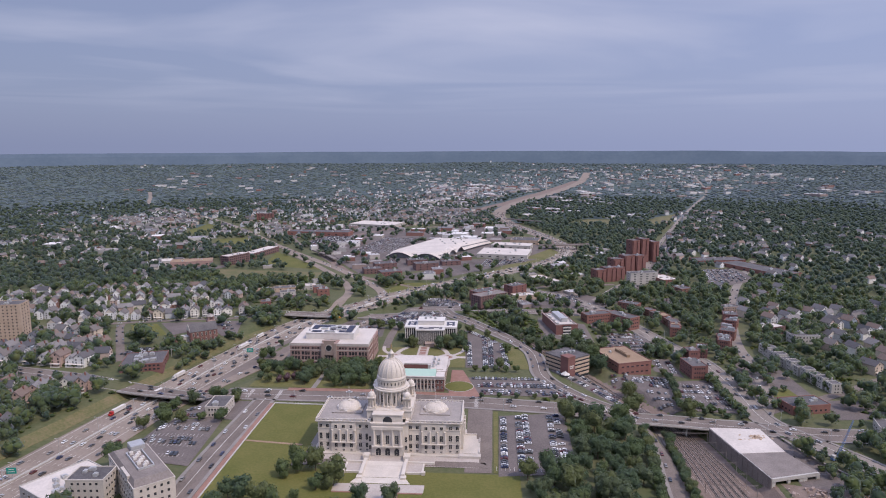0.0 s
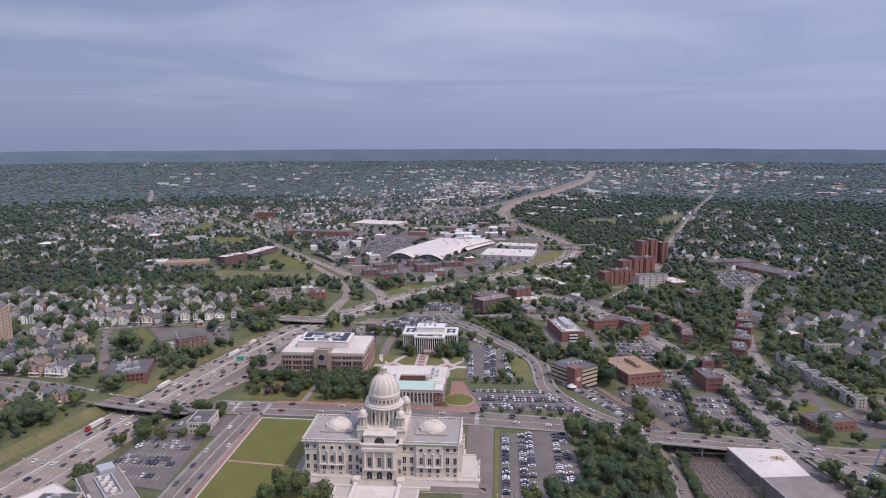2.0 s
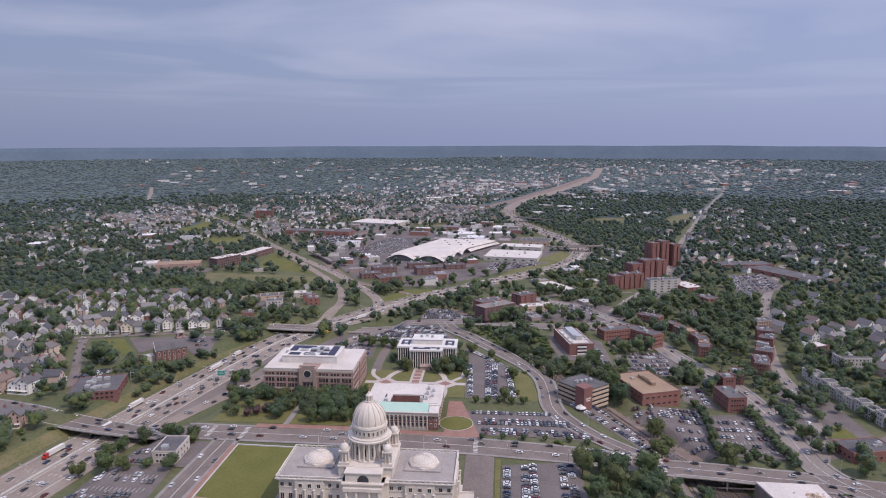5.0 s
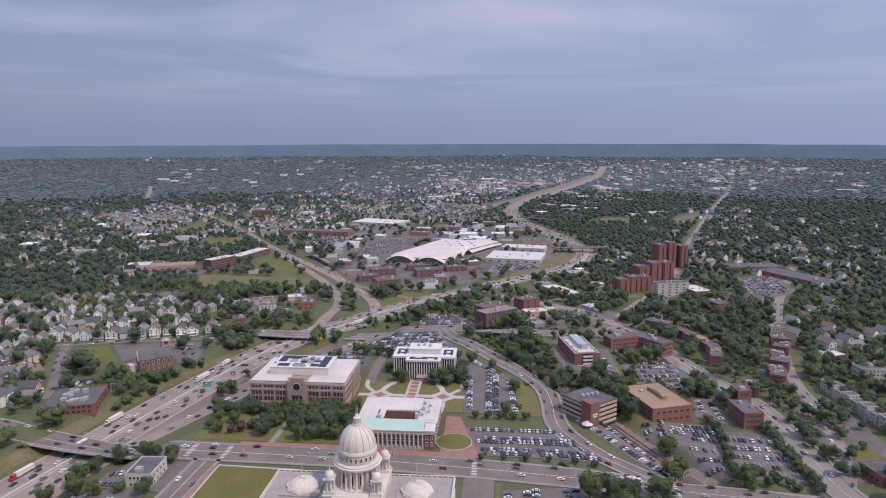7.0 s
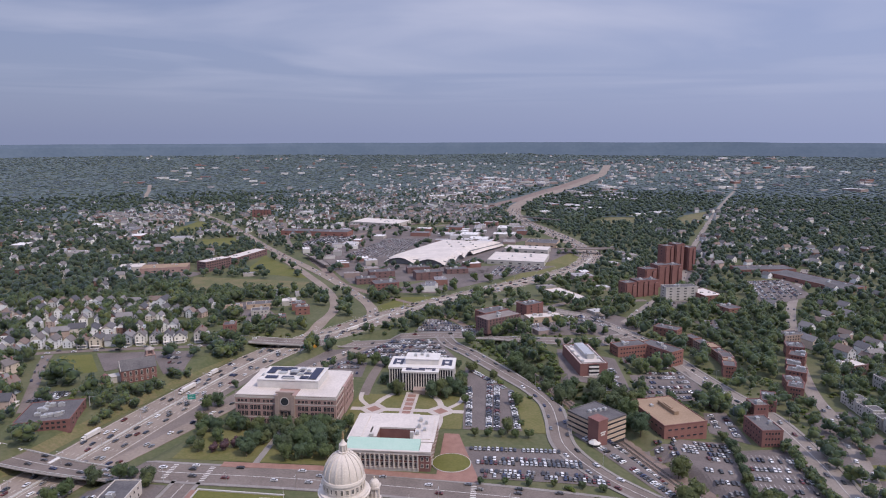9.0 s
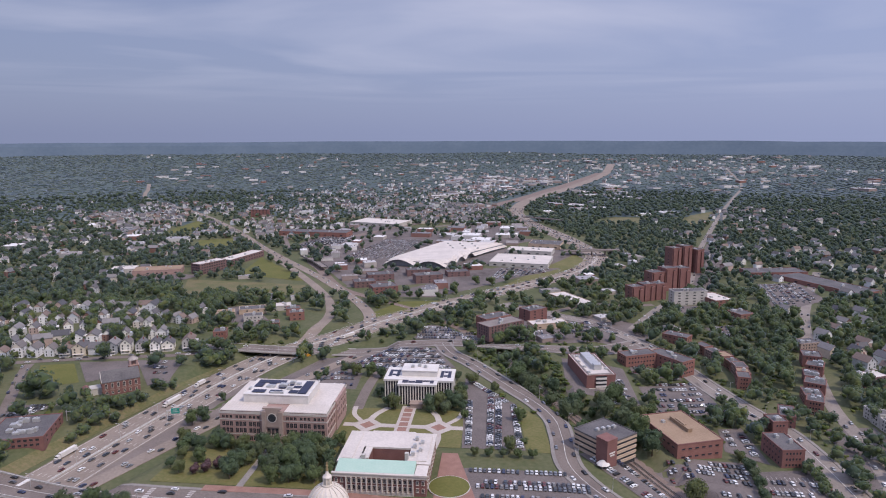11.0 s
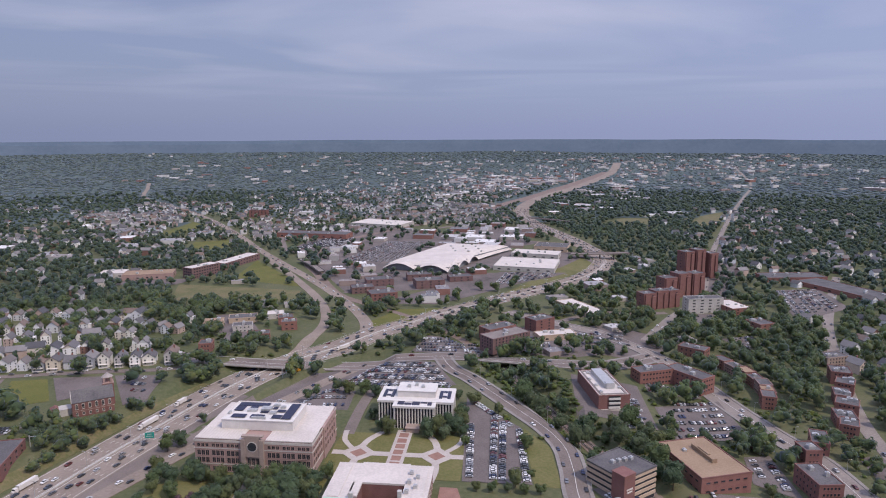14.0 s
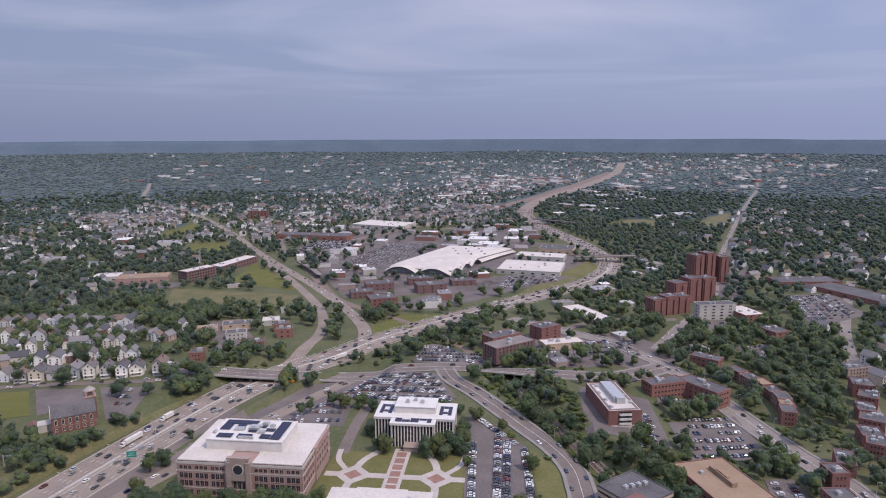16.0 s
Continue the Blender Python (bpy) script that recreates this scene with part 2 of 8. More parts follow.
M_SHINGLE = material("asphalt_shingles", None, palette=SHINGLES, s1=0.4, s2=3.0, rough=0.9)
M_SHINGLEFAR = material("shingles", None, palette=SHINGLES, island=True, s1=0.1, s2=2.0, rough=0.9)
M_FLATFAR = material("flat_roofs", None, palette=[(0.22, 0.21, 0.22), (0.66, 0.65, 0.64), (0.30, 0.29, 0.30), (0.26, 0.235, 0.225), (0.46, 0.45, 0.45), (0.17, 0.17, 0.18)], island=True, s1=0.1, s2=1.0)
M_WALLFAR = material("commercial_walls", None, palette=[(0.24, 0.13, 0.11), (0.42, 0.39, 0.36), (0.56, 0.55, 0.54), (0.30, 0.24, 0.22), (0.35, 0.345, 0.34), (0.62, 0.61, 0.60)], island=True, s1=0.1, s2=1.5)
PAINTS = [(0.62, 0.62, 0.62), (0.025, 0.025, 0.028), (0.30, 0.31, 0.33), (0.10, 0.10, 0.11), (0.48, 0.49, 0.50), (0.03, 0.04, 0.09), (0.12, 0.035, 0.035), (0.68, 0.68, 0.67), (0.05, 0.055, 0.06), (0.16, 0.17, 0.19), (0.05, 0.06, 0.08), (0.20, 0.19, 0.18), (0.55, 0.55, 0.56), (0.04, 0.04, 0.045), (0.36, 0.37, 0.38), (0.08, 0.08, 0.085)]
M_PAINT = material("car_paint", None, palette=PAINTS, s1=0.5, s2=4.0, rough=0.3, spec=0.5, bump=0, var=0.1)
M_PAINTFAR = material("car_paints", None, palette=PAINTS, island=True, s1=0.5, s2=4.0, rough=0.3, spec=0.5, bump=0, var=0.1)
M_TYRE = material("rubber", (0.02, 0.02, 0.02), (0.03, 0.03, 0.03), 1, 5)
M_YELLOW = material("yellow_bus_paint", (0.62, 0.30, 0.03), (0.55, 0.26, 0.03), 0.5, 3, rough=0.4)
M_DULLGOLD = material("weathered_gilding", (0.36, 0.27, 0.14), (0.28, 0.22, 0.13), 0.5, 3, rough=0.45, metal=0.4)
M_REDPAINT = material("red_cab_paint", (0.42, 0.04, 0.035), (0.36, 0.03, 0.03), 0.5, 3, rough=0.4)
M_PURPLE = material("copper_beech_leaves", (0.06, 0.035, 0.04), (0.09, 0.05, 0.055), 0.4, 2, rough=0.6)


# ---- mesh building ----
class Mesh:
    def __init__(self):
        self.v, self.f, self.m = [], [], []

    def add(self, verts, faces, mi=0):
        o = len(self.v)
        self.v += [tuple(p) for p in verts]
        self.f += [tuple(o + i for i in f) for f in faces]
        self.m += [mi] * len(faces)
        return self

    def box(self, cx, cy, z0, w, d, h, rot=0.0, mi=0, top=1.0):
        c, s = math.cos(rot), math.sin(rot)
        vs = []
        for z, k in ((z0, 1.0), (z0 + h, top)):
            for a, b in ((-1, -1), (1, -1), (1, 1), (-1, 1)):
                x, y = a * w / 2 * k, b * d / 2 * k
                vs.append((cx + x * c - y * s, cy + x * s + y * c, z))
        return self.add(vs, [(3, 2, 1, 0), (4, 5, 6, 7), (0, 1, 5, 4), (1, 2, 6, 5), (2, 3, 7, 6), (3, 0, 4, 7)], mi)

    def lathe(self, cx, cy, prof, n=16, mi=0, cap=True):
        vs, fs = [], []
        for r, z in prof:
            vs += [(cx + r * math.cos(2 * math.pi * i / n), cy + r * math.sin(2 * math.pi * i / n), z) for i in range(n)]
        for k in range(len(prof) - 1):
            fs += [(k * n + i, k * n + (i + 1) % n, (k + 1) * n + (i + 1) % n, (k + 1) * n + i) for i in range(n)]
        if cap:
            fs += [tuple(range(n - 1, -1, -1)), tuple((len(prof) - 1) * n + i for i in range(n))]
        return self.add(vs, fs, mi)

    def gable(self, cx, cy, z0, w, d, h, mi=0, over=0.0, t=0.0):
        """A ridge along y: a solid prism, or two roof slabs of thickness t that overhang."""
        if t:
            k = h / (w / 2)
            e = w / 2 + over
            ys = (cy - d / 2 - over, cy + d / 2 + over)
            for sgn in (-1, 1):
                vs = [(cx + sgn * e, y, z0 - over * k + dz) for y in ys for dz in (0, t)] + [(cx, y, z0 + h + dz) for y in ys for dz in (0, t)]
                self.add(vs, [(0, 1, 3, 2), (4, 6, 7, 5), (1, 5, 7, 3), (0, 2, 6, 4), (0, 4, 5, 1), (2, 3, 7, 6)], mi)
            return self
        vs = [(cx - w / 2, cy - d / 2, z0), (cx + w / 2, cy - d / 2, z0), (cx, cy - d / 2, z0 + h), (cx - w / 2, cy + d / 2, z0), (cx + w / 2, cy + d / 2, z0), (cx, cy + d / 2, z0 + h)]
        return self.add(vs, [(0, 1, 2), (5, 4, 3), (1, 4, 5, 2), (3, 0, 2, 5)], mi)

    def ring(self, w, d, z0, h, t, cx=0, cy=0, mi=0):
        """Four walls round a rectangle."""
        self.box(cx, cy - d / 2 + t / 2, z0, w, t, h, 0, mi).box(cx, cy + d / 2 - t / 2, z0, w, t, h, 0, mi)
        return self.box(cx - w / 2 + t / 2, cy, z0, t, d - 2 * t, h, 0, mi).box(cx + w / 2 - t / 2, cy, z0, t, d - 2 * t, h, 0, mi)

    def data(self, name, *mats):
        me = bpy.data.meshes.new(name)
        me.from_pydata(self.v, [], self.f)
        for m in mats:
            me.materials.append(m)
        if len(mats) > 1:
            me.polygons.foreach_set("material_index", self.m)
        me.update()
        return me


def part(name, mesh, mat, parent=None, label="", m=None):
    """One mesh object, under a thing or a part. mesh: a Mesh or finished mesh data."""
    me = mesh if isinstance(mesh, bpy.types.Mesh) else mesh.data(name, *(mat if isinstance(mat, (list, tuple)) else [mat]))
    ob = new(name, me)
    if parent:
        ob.parent = parent
    if m is not None:
        ob.matrix_basis = m
    return tagged(ob, label)


def thing(name, label, category, m=None, group="", kind=""):
    ob = tagged(new(name), label, category, group, kind)
    ob.empty_display_size = 0.5
    if m is not None:
        ob.matrix_basis = m
    return ob


def structure(name, mesh, mat, label, category):
    return tagged(part(name, mesh, mat), label, category, "", "structure")


# ---- terrain ----
def smooth(a, b, x):
    q = np.clip((np.asarray(x, float) - a) / (b - a), 0, 1)
    return q * q * (3 - 2 * q)


def dist(x, y, line):
    """Distance of points from a polyline."""
    best = np.full(np.shape(x), 1e9)
    for (ax, ay), (bx, by) in zip(line[:-1], line[1:]):
        ux, uy = bx - ax, by - ay
        k = np.clip(((x - ax) * ux + (y - ay) * uy) / (ux * ux + uy * uy), 0, 1)
        best = np.minimum(best, np.hypot(x - ax - k * ux, y - ay - k * uy))
    return best


HIGHWAY = [(-262, -260), (-245, -120), (-228, -45), (-216, 23), (-205, 82), (-186, 180), (-161, 285), (-140, 340), (-118, 375), (-91, 406), (-49, 473), (2, 554), (66, 634), (142, 719), (197, 797), (231, 904), (229, 979), (210, 1072),
           (178, 1202), (143, 1335), (115, 1475), (103, 1618), (124, 1824), (185, 2044), (280, 2303), (401, 2639), (563, 3116), (665, 3601)]
SLIP = [(-216, -110), (-203, -47), (-196, 6), (-184, 70), (-160, 135), (-138, 190), (-114, 250), (-90, 300), (-70, 338), (-58, 362)]
RAIL = [(240, -460), (226, -200), (219, -60), (215, 0), (209, 60), (188, 105), (162, 150), (128, 215), (97, 285), (74, 345), (40, 420), (-20, 500), (-90, 570), (-160, 640), (-221, 764), (-257, 838), (-276, 949), (-264, 1060), (-228, 1149), (-167, 1279), (-19, 1590), (56, 1815), (147, 2031), (264, 2360), (418, 2793), (551, 3136)]


def ground_z(x, y):
    x, y = np.asarray(x, float), np.asarray(y, float)
    base = np.minimum(-13 * smooth(100, 235, x - 0.02 * y), -10 * smooth(330, 640, y))
    d1 = np.minimum(dist(x, y, HIGHWAY), dist(x, y, SLIP) + 10)
    cut = 7.0 * (1 - smooth(24, 40, d1)) * (1 - smooth(352, 470, y))
    d2 = dist(x, y, RAIL) - 10 * (1 - smooth(40, 110, y))
    cut = np.maximum(cut, 7.0 * (1 - smooth(9, 20, d2)) * (1 - smooth(400, 520, y)))
    r = np.hypot(x - 65, y + 300)
    roll = 3.5 * np.sin(x / 260 + 1) * np.sin(y / 310) * smooth(900, 1800, r)
    # far ground raised so its edge fits the horizon in the camera's view
    hills = 96 * np.clip((r - 2400) / 2200, 0, 1) ** 1.8
    return base - cut + roll + hills


def gz(x, y):
    return float(ground_z(x, y))


def axis(stops):
    out = []
    for a, b, s in stops:
        out += list(np.arange(a, b, s))
    return np.array(out + [stops[-1][1]])


gx = axis([(-4600, -2000, 130), (-2000, -640, 45), (-640, -300, 17), (-300, -40, 4), (-40, 60, 10), (60, 250, 4), (250, 640, 13), (640, 2000, 45), (2000, 4700, 130)])
gy = axis([(-900, -480, 60), (-480, -200, 8), (-200, 530, 6), (530, 900, 15), (900, 2200, 40), (2200, 4400, 90)])
X, Y = np.meshgrid(gx, gy)
Z = ground_z(X, Y)
nx, ny = len(gx), len(gy)
gm = Mesh()
gm.v = [tuple(p) for p in np.stack([X.ravel(), Y.ravel(), Z.ravel()], 1)]
gm.f = [(j * nx + i, j * nx + i + 1, (j + 1) * nx + i + 1, (j + 1) * nx + i) for j in range(ny - 1) for i in range(nx - 1)]
fy_, fx_ = np.meshgrid(gy[:-1], gx[:-1], indexing="ij")
# ground faces far from the flight take the haze-tinted material
far_hazed = np.hypot(fx_ - 65, fy_ + 300) + 160 * np.sin(fx_ / 90) * np.sin(fy_ / 70) > 1850
gm.m = [int(k) for k in far_hazed.ravel()]
ground_data = gm.data("ground", M_GROUND, M_HAZEGROUND)
ground_data.polygons.foreach_set("use_smooth", [True] * len(gm.f))
tagged(new("ground", ground_data), "scrubby green and brown earth rolling to wooded hills", "ground", "", "structure")


def resample(line, step):
    pts = [Vector((*p, 0)) for p in line]
    out = []
    n = len(pts)
    for i in range(n - 1):
        p0, p1, p2, p3 = pts[max(i - 1, 0)], pts[i], pts[i + 1], pts[min(i + 2, n - 1)]
        k = max(1, round((p2 - p1).length / step))
        for j in range(k):
            t = j / k
            out.append(0.5 * (2 * p1 + (p2 - p0) * t + (2 * p0 - 5 * p1 + 4 * p2 - p3) * t * t + (3 * p1 - p0 - 3 * p2 + p3) * t ** 3))
    return out + [pts[-1]]


def ribbon(line, width, off=0.25, step=8.0, shift=0.0, level=None, skirt=0.5, mesh=None, mi=0):
    """A strip of paving draped over the ground, with its own edges; level(x, y) replaces the ground's height."""
    pts = resample(line, step)
    b = mesh or Mesh()
    rows = []
    for i, p in enumerate(pts):
        d = (pts[min(i + 1, len(pts) - 1)] - pts[max(i - 1, 0)]).normalized()
        n = Vector((-d.y, d.x, 0))
        wd = width if not callable(width) else width(p.y)
        ks = (-0.5, -0.25, 0, 0.25, 0.5) if callable(width) or wd > 6 else (-0.5, 0.5)
        row = []
        for k in ks:
            q = p + n * (shift + k * wd)
            row.append((q.x, q.y))
        rows.append(row)
    if level:
        hs = [[level(*q) + off for q in r] for r in rows]
    else:
        hs = ground_z(*np.array(rows).transpose(2, 0, 1)) + off
    rows = [[(*q, float(h)) for q, h in zip(r, hr)] for r, hr in zip(rows, hs)]
    rows = [[(*r[0][:2], r[0][2] - skirt)] + r + [(*r[-1][:2], r[-1][2] - skirt)] for r in rows]
    c = len(rows[0])
    b.add([v for r in rows for v in r], [(i * c + j, i * c + j + 1, (i + 1) * c + j + 1, (i + 1) * c + j) for i in range(len(rows) - 1) for j in range(c - 1)][::1], mi)
    b.f = [f[::-1] for f in b.f] if not mesh else b.f
    return b


def patch(quad, off=0.3, n=10, mesh=None):
    """A four-cornered sheet draped over the ground."""
    b = mesh or Mesh()
    a, q, c, d = [np.array(p, float) for p in quad]
    vs = []
    for j in range(n + 1):
        for i in range(n + 1):
            u, w = i / n, j / n
            p = (a * (1 - u) + q * u) * (1 - w) + (d * (1 - u) + c * u) * w
            vs.append((p[0], p[1]))
    vs = [(*p, float(h) + off) for p, h in zip(vs, ground_z(*np.array(vs).T))]
    k = n + 1
    fs = [(j * k + i, j * k + i + 1, (j + 1) * k + i + 1, (j + 1) * k + i) for j in range(n) for i in range(n)]
    if (q[0] - a[0]) * (d[1] - a[1]) - (q[1] - a[1]) * (d[0] - a[0]) < 0:
        fs = [f[::-1] for f in fs]
    return b.add(vs, fs)


# ---- roads ----
def hw_width(y):
    return float(np.interp(y, [-100, 60, 180, 300, 420, 700, 1000, 1500, 3600], [46, 42, 40, 40, 34, 32, 40, 40, 44]))


ROADS = []          # (line, half width) for keeping things off the paving


def road(name, line, width, label, mat=M_ASPHALT, off=0.25, step=8.0, level=None):
    ROADS.append((line, (width if not callable(width) else 40) / 2))
    return structure(name, ribbon(line, width, off, step, level=level), mat, label, "road")


R146 = [(-91, 400), (-78, 441), (-85, 486), (-114, 554), (-159, 633), (-222, 726), (-313, 852), (-404, 983), (-496, 1124), (-627, 1303), (-776, 1489), (-930, 1660), (-1160, 1925), (-1293, 2183), (-1393, 2372)]
RAMP = [(-133, 372), (-126, 447), (-139, 519), (-172, 602), (-223, 691), (-279, 781), (-345, 878)]
SMITH = [(-420, 128), (-330, 110), (-248, 90), (-188, 79), (-129, 75), (-32, 73), (59, 66), (124, 60), (199, 64), (254, 62), (330, 50), (470, 60)]
ORMS = [(-236, 348), (-194, 341), (-102, 348), (-30, 362), (19, 371), (68, 368), (115, 360), (159, 370), (212, 420)]
DIAG = [(70, 560), (132, 500), (178, 460), (212, 420), (232, 365), (246, 311), (260, 263), (276, 215), (281, 143), (279, 84), (288, 56), (304, 30), (322, -4), (340, -60), (350, -150), (352, -460)]
GASPEE = [(-112, 66), (-114, -10), (-114, -65), (-112, -200), (-108, -460)]
PARK = [(12, 368), (22, 340), (42, 314), (60, 286), (80, 254), (97, 227), (108, 200), (111, 171), (113, 131), (131, 98), (158, 76), (182, 66)]
EASTST = [(187, 60), (187, 10), (180, -53), (170, -160), (168, -460)]
HILLST = [(560, 820), (470, 640), (417, 524), (356, 356), (331, 269), (322, 203), (300, 120), (281, 80)]
NMAIN = [(212, 470), (254, 556), (329, 692), (404, 926), (517, 1237), (669, 1642), (860, 2130), (1052, 2631), (1200, 3300)]
MIDST = [(-461, 1299), (-390, 1090), (-321, 944), (-262, 1009), (-182, 1153), (-60, 1320)]
HOODST = [(-279, 150), (-310, 205), (-338, 254), (-348, 276)]
HOODX = [(-600, 400), (-440, 432), (-340, 450), (-250, 458)]
HOODY = [(-560, 228), (-420, 262), (-361, 279), (-319, 291), (-274, 302), (-233, 310), (-204, 322)]
RISE = [(330, 112), (343, 122), (385, 149), (429, 178), (520, 215), (640, 250)]
CANAL = [(120, 505), (170, 560), (260, 590)]
road("highway", HIGHWAY, hw_width, "wide grey concrete motorway with worn lanes in a shallow cutting", M_HIGHWAY, 0.3)
road("slip_road", SLIP, 12, "grey slip road beside the motorway", M_HIGHWAY, 0.36)
road("connector_road", R146, 14, "curving grey motorway connector", M_HIGHWAY, 0.4)
road("ramp_road", RAMP, 12, "narrow curving motorway ramp", M_HIGHWAY, 0.34)
for nm, ln, w, lb in [("road_gaspee", GASPEE, 13, "asphalt street beside the lawn"), ("road_park", PARK, 13, "curving asphalt street beside the car park"), ("road_east", EASTST, 11, "asphalt street beside the trees and tracks"),
                      ("road_diagonal", DIAG, 17, "asphalt avenue between brick buildings"), ("road_hill", HILLST, 11, "tree-lined asphalt street up the hill"), ("road_main", NMAIN, 10, "long straight asphalt avenue to the horizon"),
                      ("road_mid", MIDST, 11, "asphalt street by the industrial yards"), ("road_terrace", HOODST, 8, "narrow asphalt street among wooden houses"), ("road_cross", HOODX, 8, "narrow asphalt street among wooden houses"),
                      ("road_lower", HOODY, 8, "narrow asphalt street among wooden houses"), ("road_rise", RISE, 9, "narrow asphalt street up the wooded hill"), ("road_canal", CANAL, 10, "short asphalt street by the shop")]:
    road(nm, ln, w, lb, M_AVENUE if nm in ("road_diagonal", "road_hill", "road_main") else M_ASPHALT, off=0.25 + 0.01 * len(nm) / 3)


def bridged(spans):
    """Street level that carries straight over the cuttings."""
    def level(x, y):
        for x0, x1 in spans:
            if x0 < x < x1:
                k = (x - x0) / (x1 - x0)
                return gz(x0, y) * (1 - k) + gz(x1, y) * k
        return gz(x, y)
    return level


SMITH_Z, ORMS_Z = bridged([(-276, -160), (178, 246)]), bridged([(-205, -70), (44, 118)])
road("road_smith", SMITH, 20, "broad asphalt street with a bridge over the motorway", off=0.45, step=5, level=SMITH_Z)
road("road_orms", ORMS, 17, "asphalt street crossing the motorway on a bridge", off=0.45, step=5, level=ORMS_Z)


def bridge(name, line, x0, x1, width, level, label, mat=M_CONCRETE):
    t = thing(name, label, "bridge", kind="structure")
    sub = [p for p in resample(line, 5) if x0 <= p.x <= x1]
    ln = [(p.x, p.y) for p in sub]
    deck = ribbon(ln, width + 1.2, 0.35, 5, level=level, skirt=1.3)
    low = ribbon(ln, width + 1.2, -0.95, 5, level=level, skirt=0.0)
    deck.add(low.v, low.f)
    part("deck", deck, mat, t)
    for s in (-1, 1):
        par = ribbon(ln, 0.4, 1.35, 5, shift=s * (width / 2 + 0.4), level=level, skirt=1.0)
        part("parapet", par, mat, t)
    n = max(2, int((x1 - x0) / 24))
    for i in range(1, n):
        p = sub[int(len(sub) * i / n)]
        z = gz(p.x, p.y)
        h = level(p.x, p.y) - 0.9 - z
        if h > 3:
            for k in (-0.36, 0, 0.36):
                part("pier", Mesh().lathe(p.x, p.y + k * width, [(0.7, z - 0.3), (0.7, z + h)], 8), mat, t)
    return t


bridge("motorway_bridge", SMITH, -276, -160, 20, SMITH_Z, "concrete road bridge with low parapets over the motorway")
bridge("rail_bridge", SMITH, 178, 246, 20, SMITH_Z, "concrete road bridge over the railway tracks")
bridge("overpass", ORMS, -205, -70, 17, ORMS_Z, "wide concrete overpass crossing the motorway")
bridge("valley_bridge", ORMS, 44, 118, 17, ORMS_Z, "concrete street bridge over a wooded railway cutting")

bridge("far_overpass", [(176, 925), (197, 928), (250, 938), (276, 942)], 176, 276, 12, lambda x, y: -2.5, "narrow concrete overpass above the motorway curve", M_DARKCONC)
bridge("far_overpass", [(120, 1420), (143, 1406), (193, 1370), (214, 1352)], 120, 214, 11, lambda x, y: -2.5, "distant concrete overpass above the motorway", M_DARKCONC)
bridge("rail_overpass", [(-274, 847), (-240, 800), (-210, 750)], -274, -210, 9, lambda x, y: -4.0, "dark stained overpass above the railway", M_DARKCONC)

# pavements beside the streets
for nm, ln, w, lv, mt in [("pavement_smith", SMITH, 20, SMITH_Z, M_KERB), ("pavement_gaspee", GASPEE, 13, None, M_KERB), ("pavement_park", PARK, 13, None, M_KERB), ("pavement_diagonal", DIAG, 17, None, M_KERB), ("pavement_east", EASTST, 11, None, M_KERB), ("pavement_orms", ORMS, 17, ORMS_Z, M_KERB)]:
    for s in (-1, 1):
        structure(nm, ribbon(ln, 2.4, 0.62, 6, shift=s * (w / 2 + 1.2), level=lv), mt, "pale concrete pavement along the kerb", "pavement")

# ---- markings ----
hwm = Mesh()
for sh in (-19.0, -2.2, 2.2, 19.0):
    ribbon([p for p in HIGHWAY if p[1] < 1000], 0.35, 0.42, 8, shift=sh, skirt=0.02, mesh=hwm)
dash = resample([p for p in HIGHWAY if p[1] < 800], 3.0)
for i in range(0, len(dash) - 1, 4):
    d = (dash[i + 1] - dash[i]).normalized()
    for sh in (-15, -11.2, -7.4, 5.5, 9.2, 13):
        q = dash[i] + Vector((-d.y, d.x, 0)) * sh
        hwm.box(q.x, q.y, gz(q.x, q.y) + 0.36, 3.2, 0.22, 0.06, math.atan2(d.y, d.x))
part("lane_markings", hwm, M_LINE, bpy.data.objects["highway"], "worn white lane lines")
part("median_barrier", ribbon([p for p in HIGHWAY if p[1] < 1700], 0.9, 1.15, 8, skirt=1.0), M_CONCRETE, bpy.data.objects["highway"], "pale concrete median barrier")

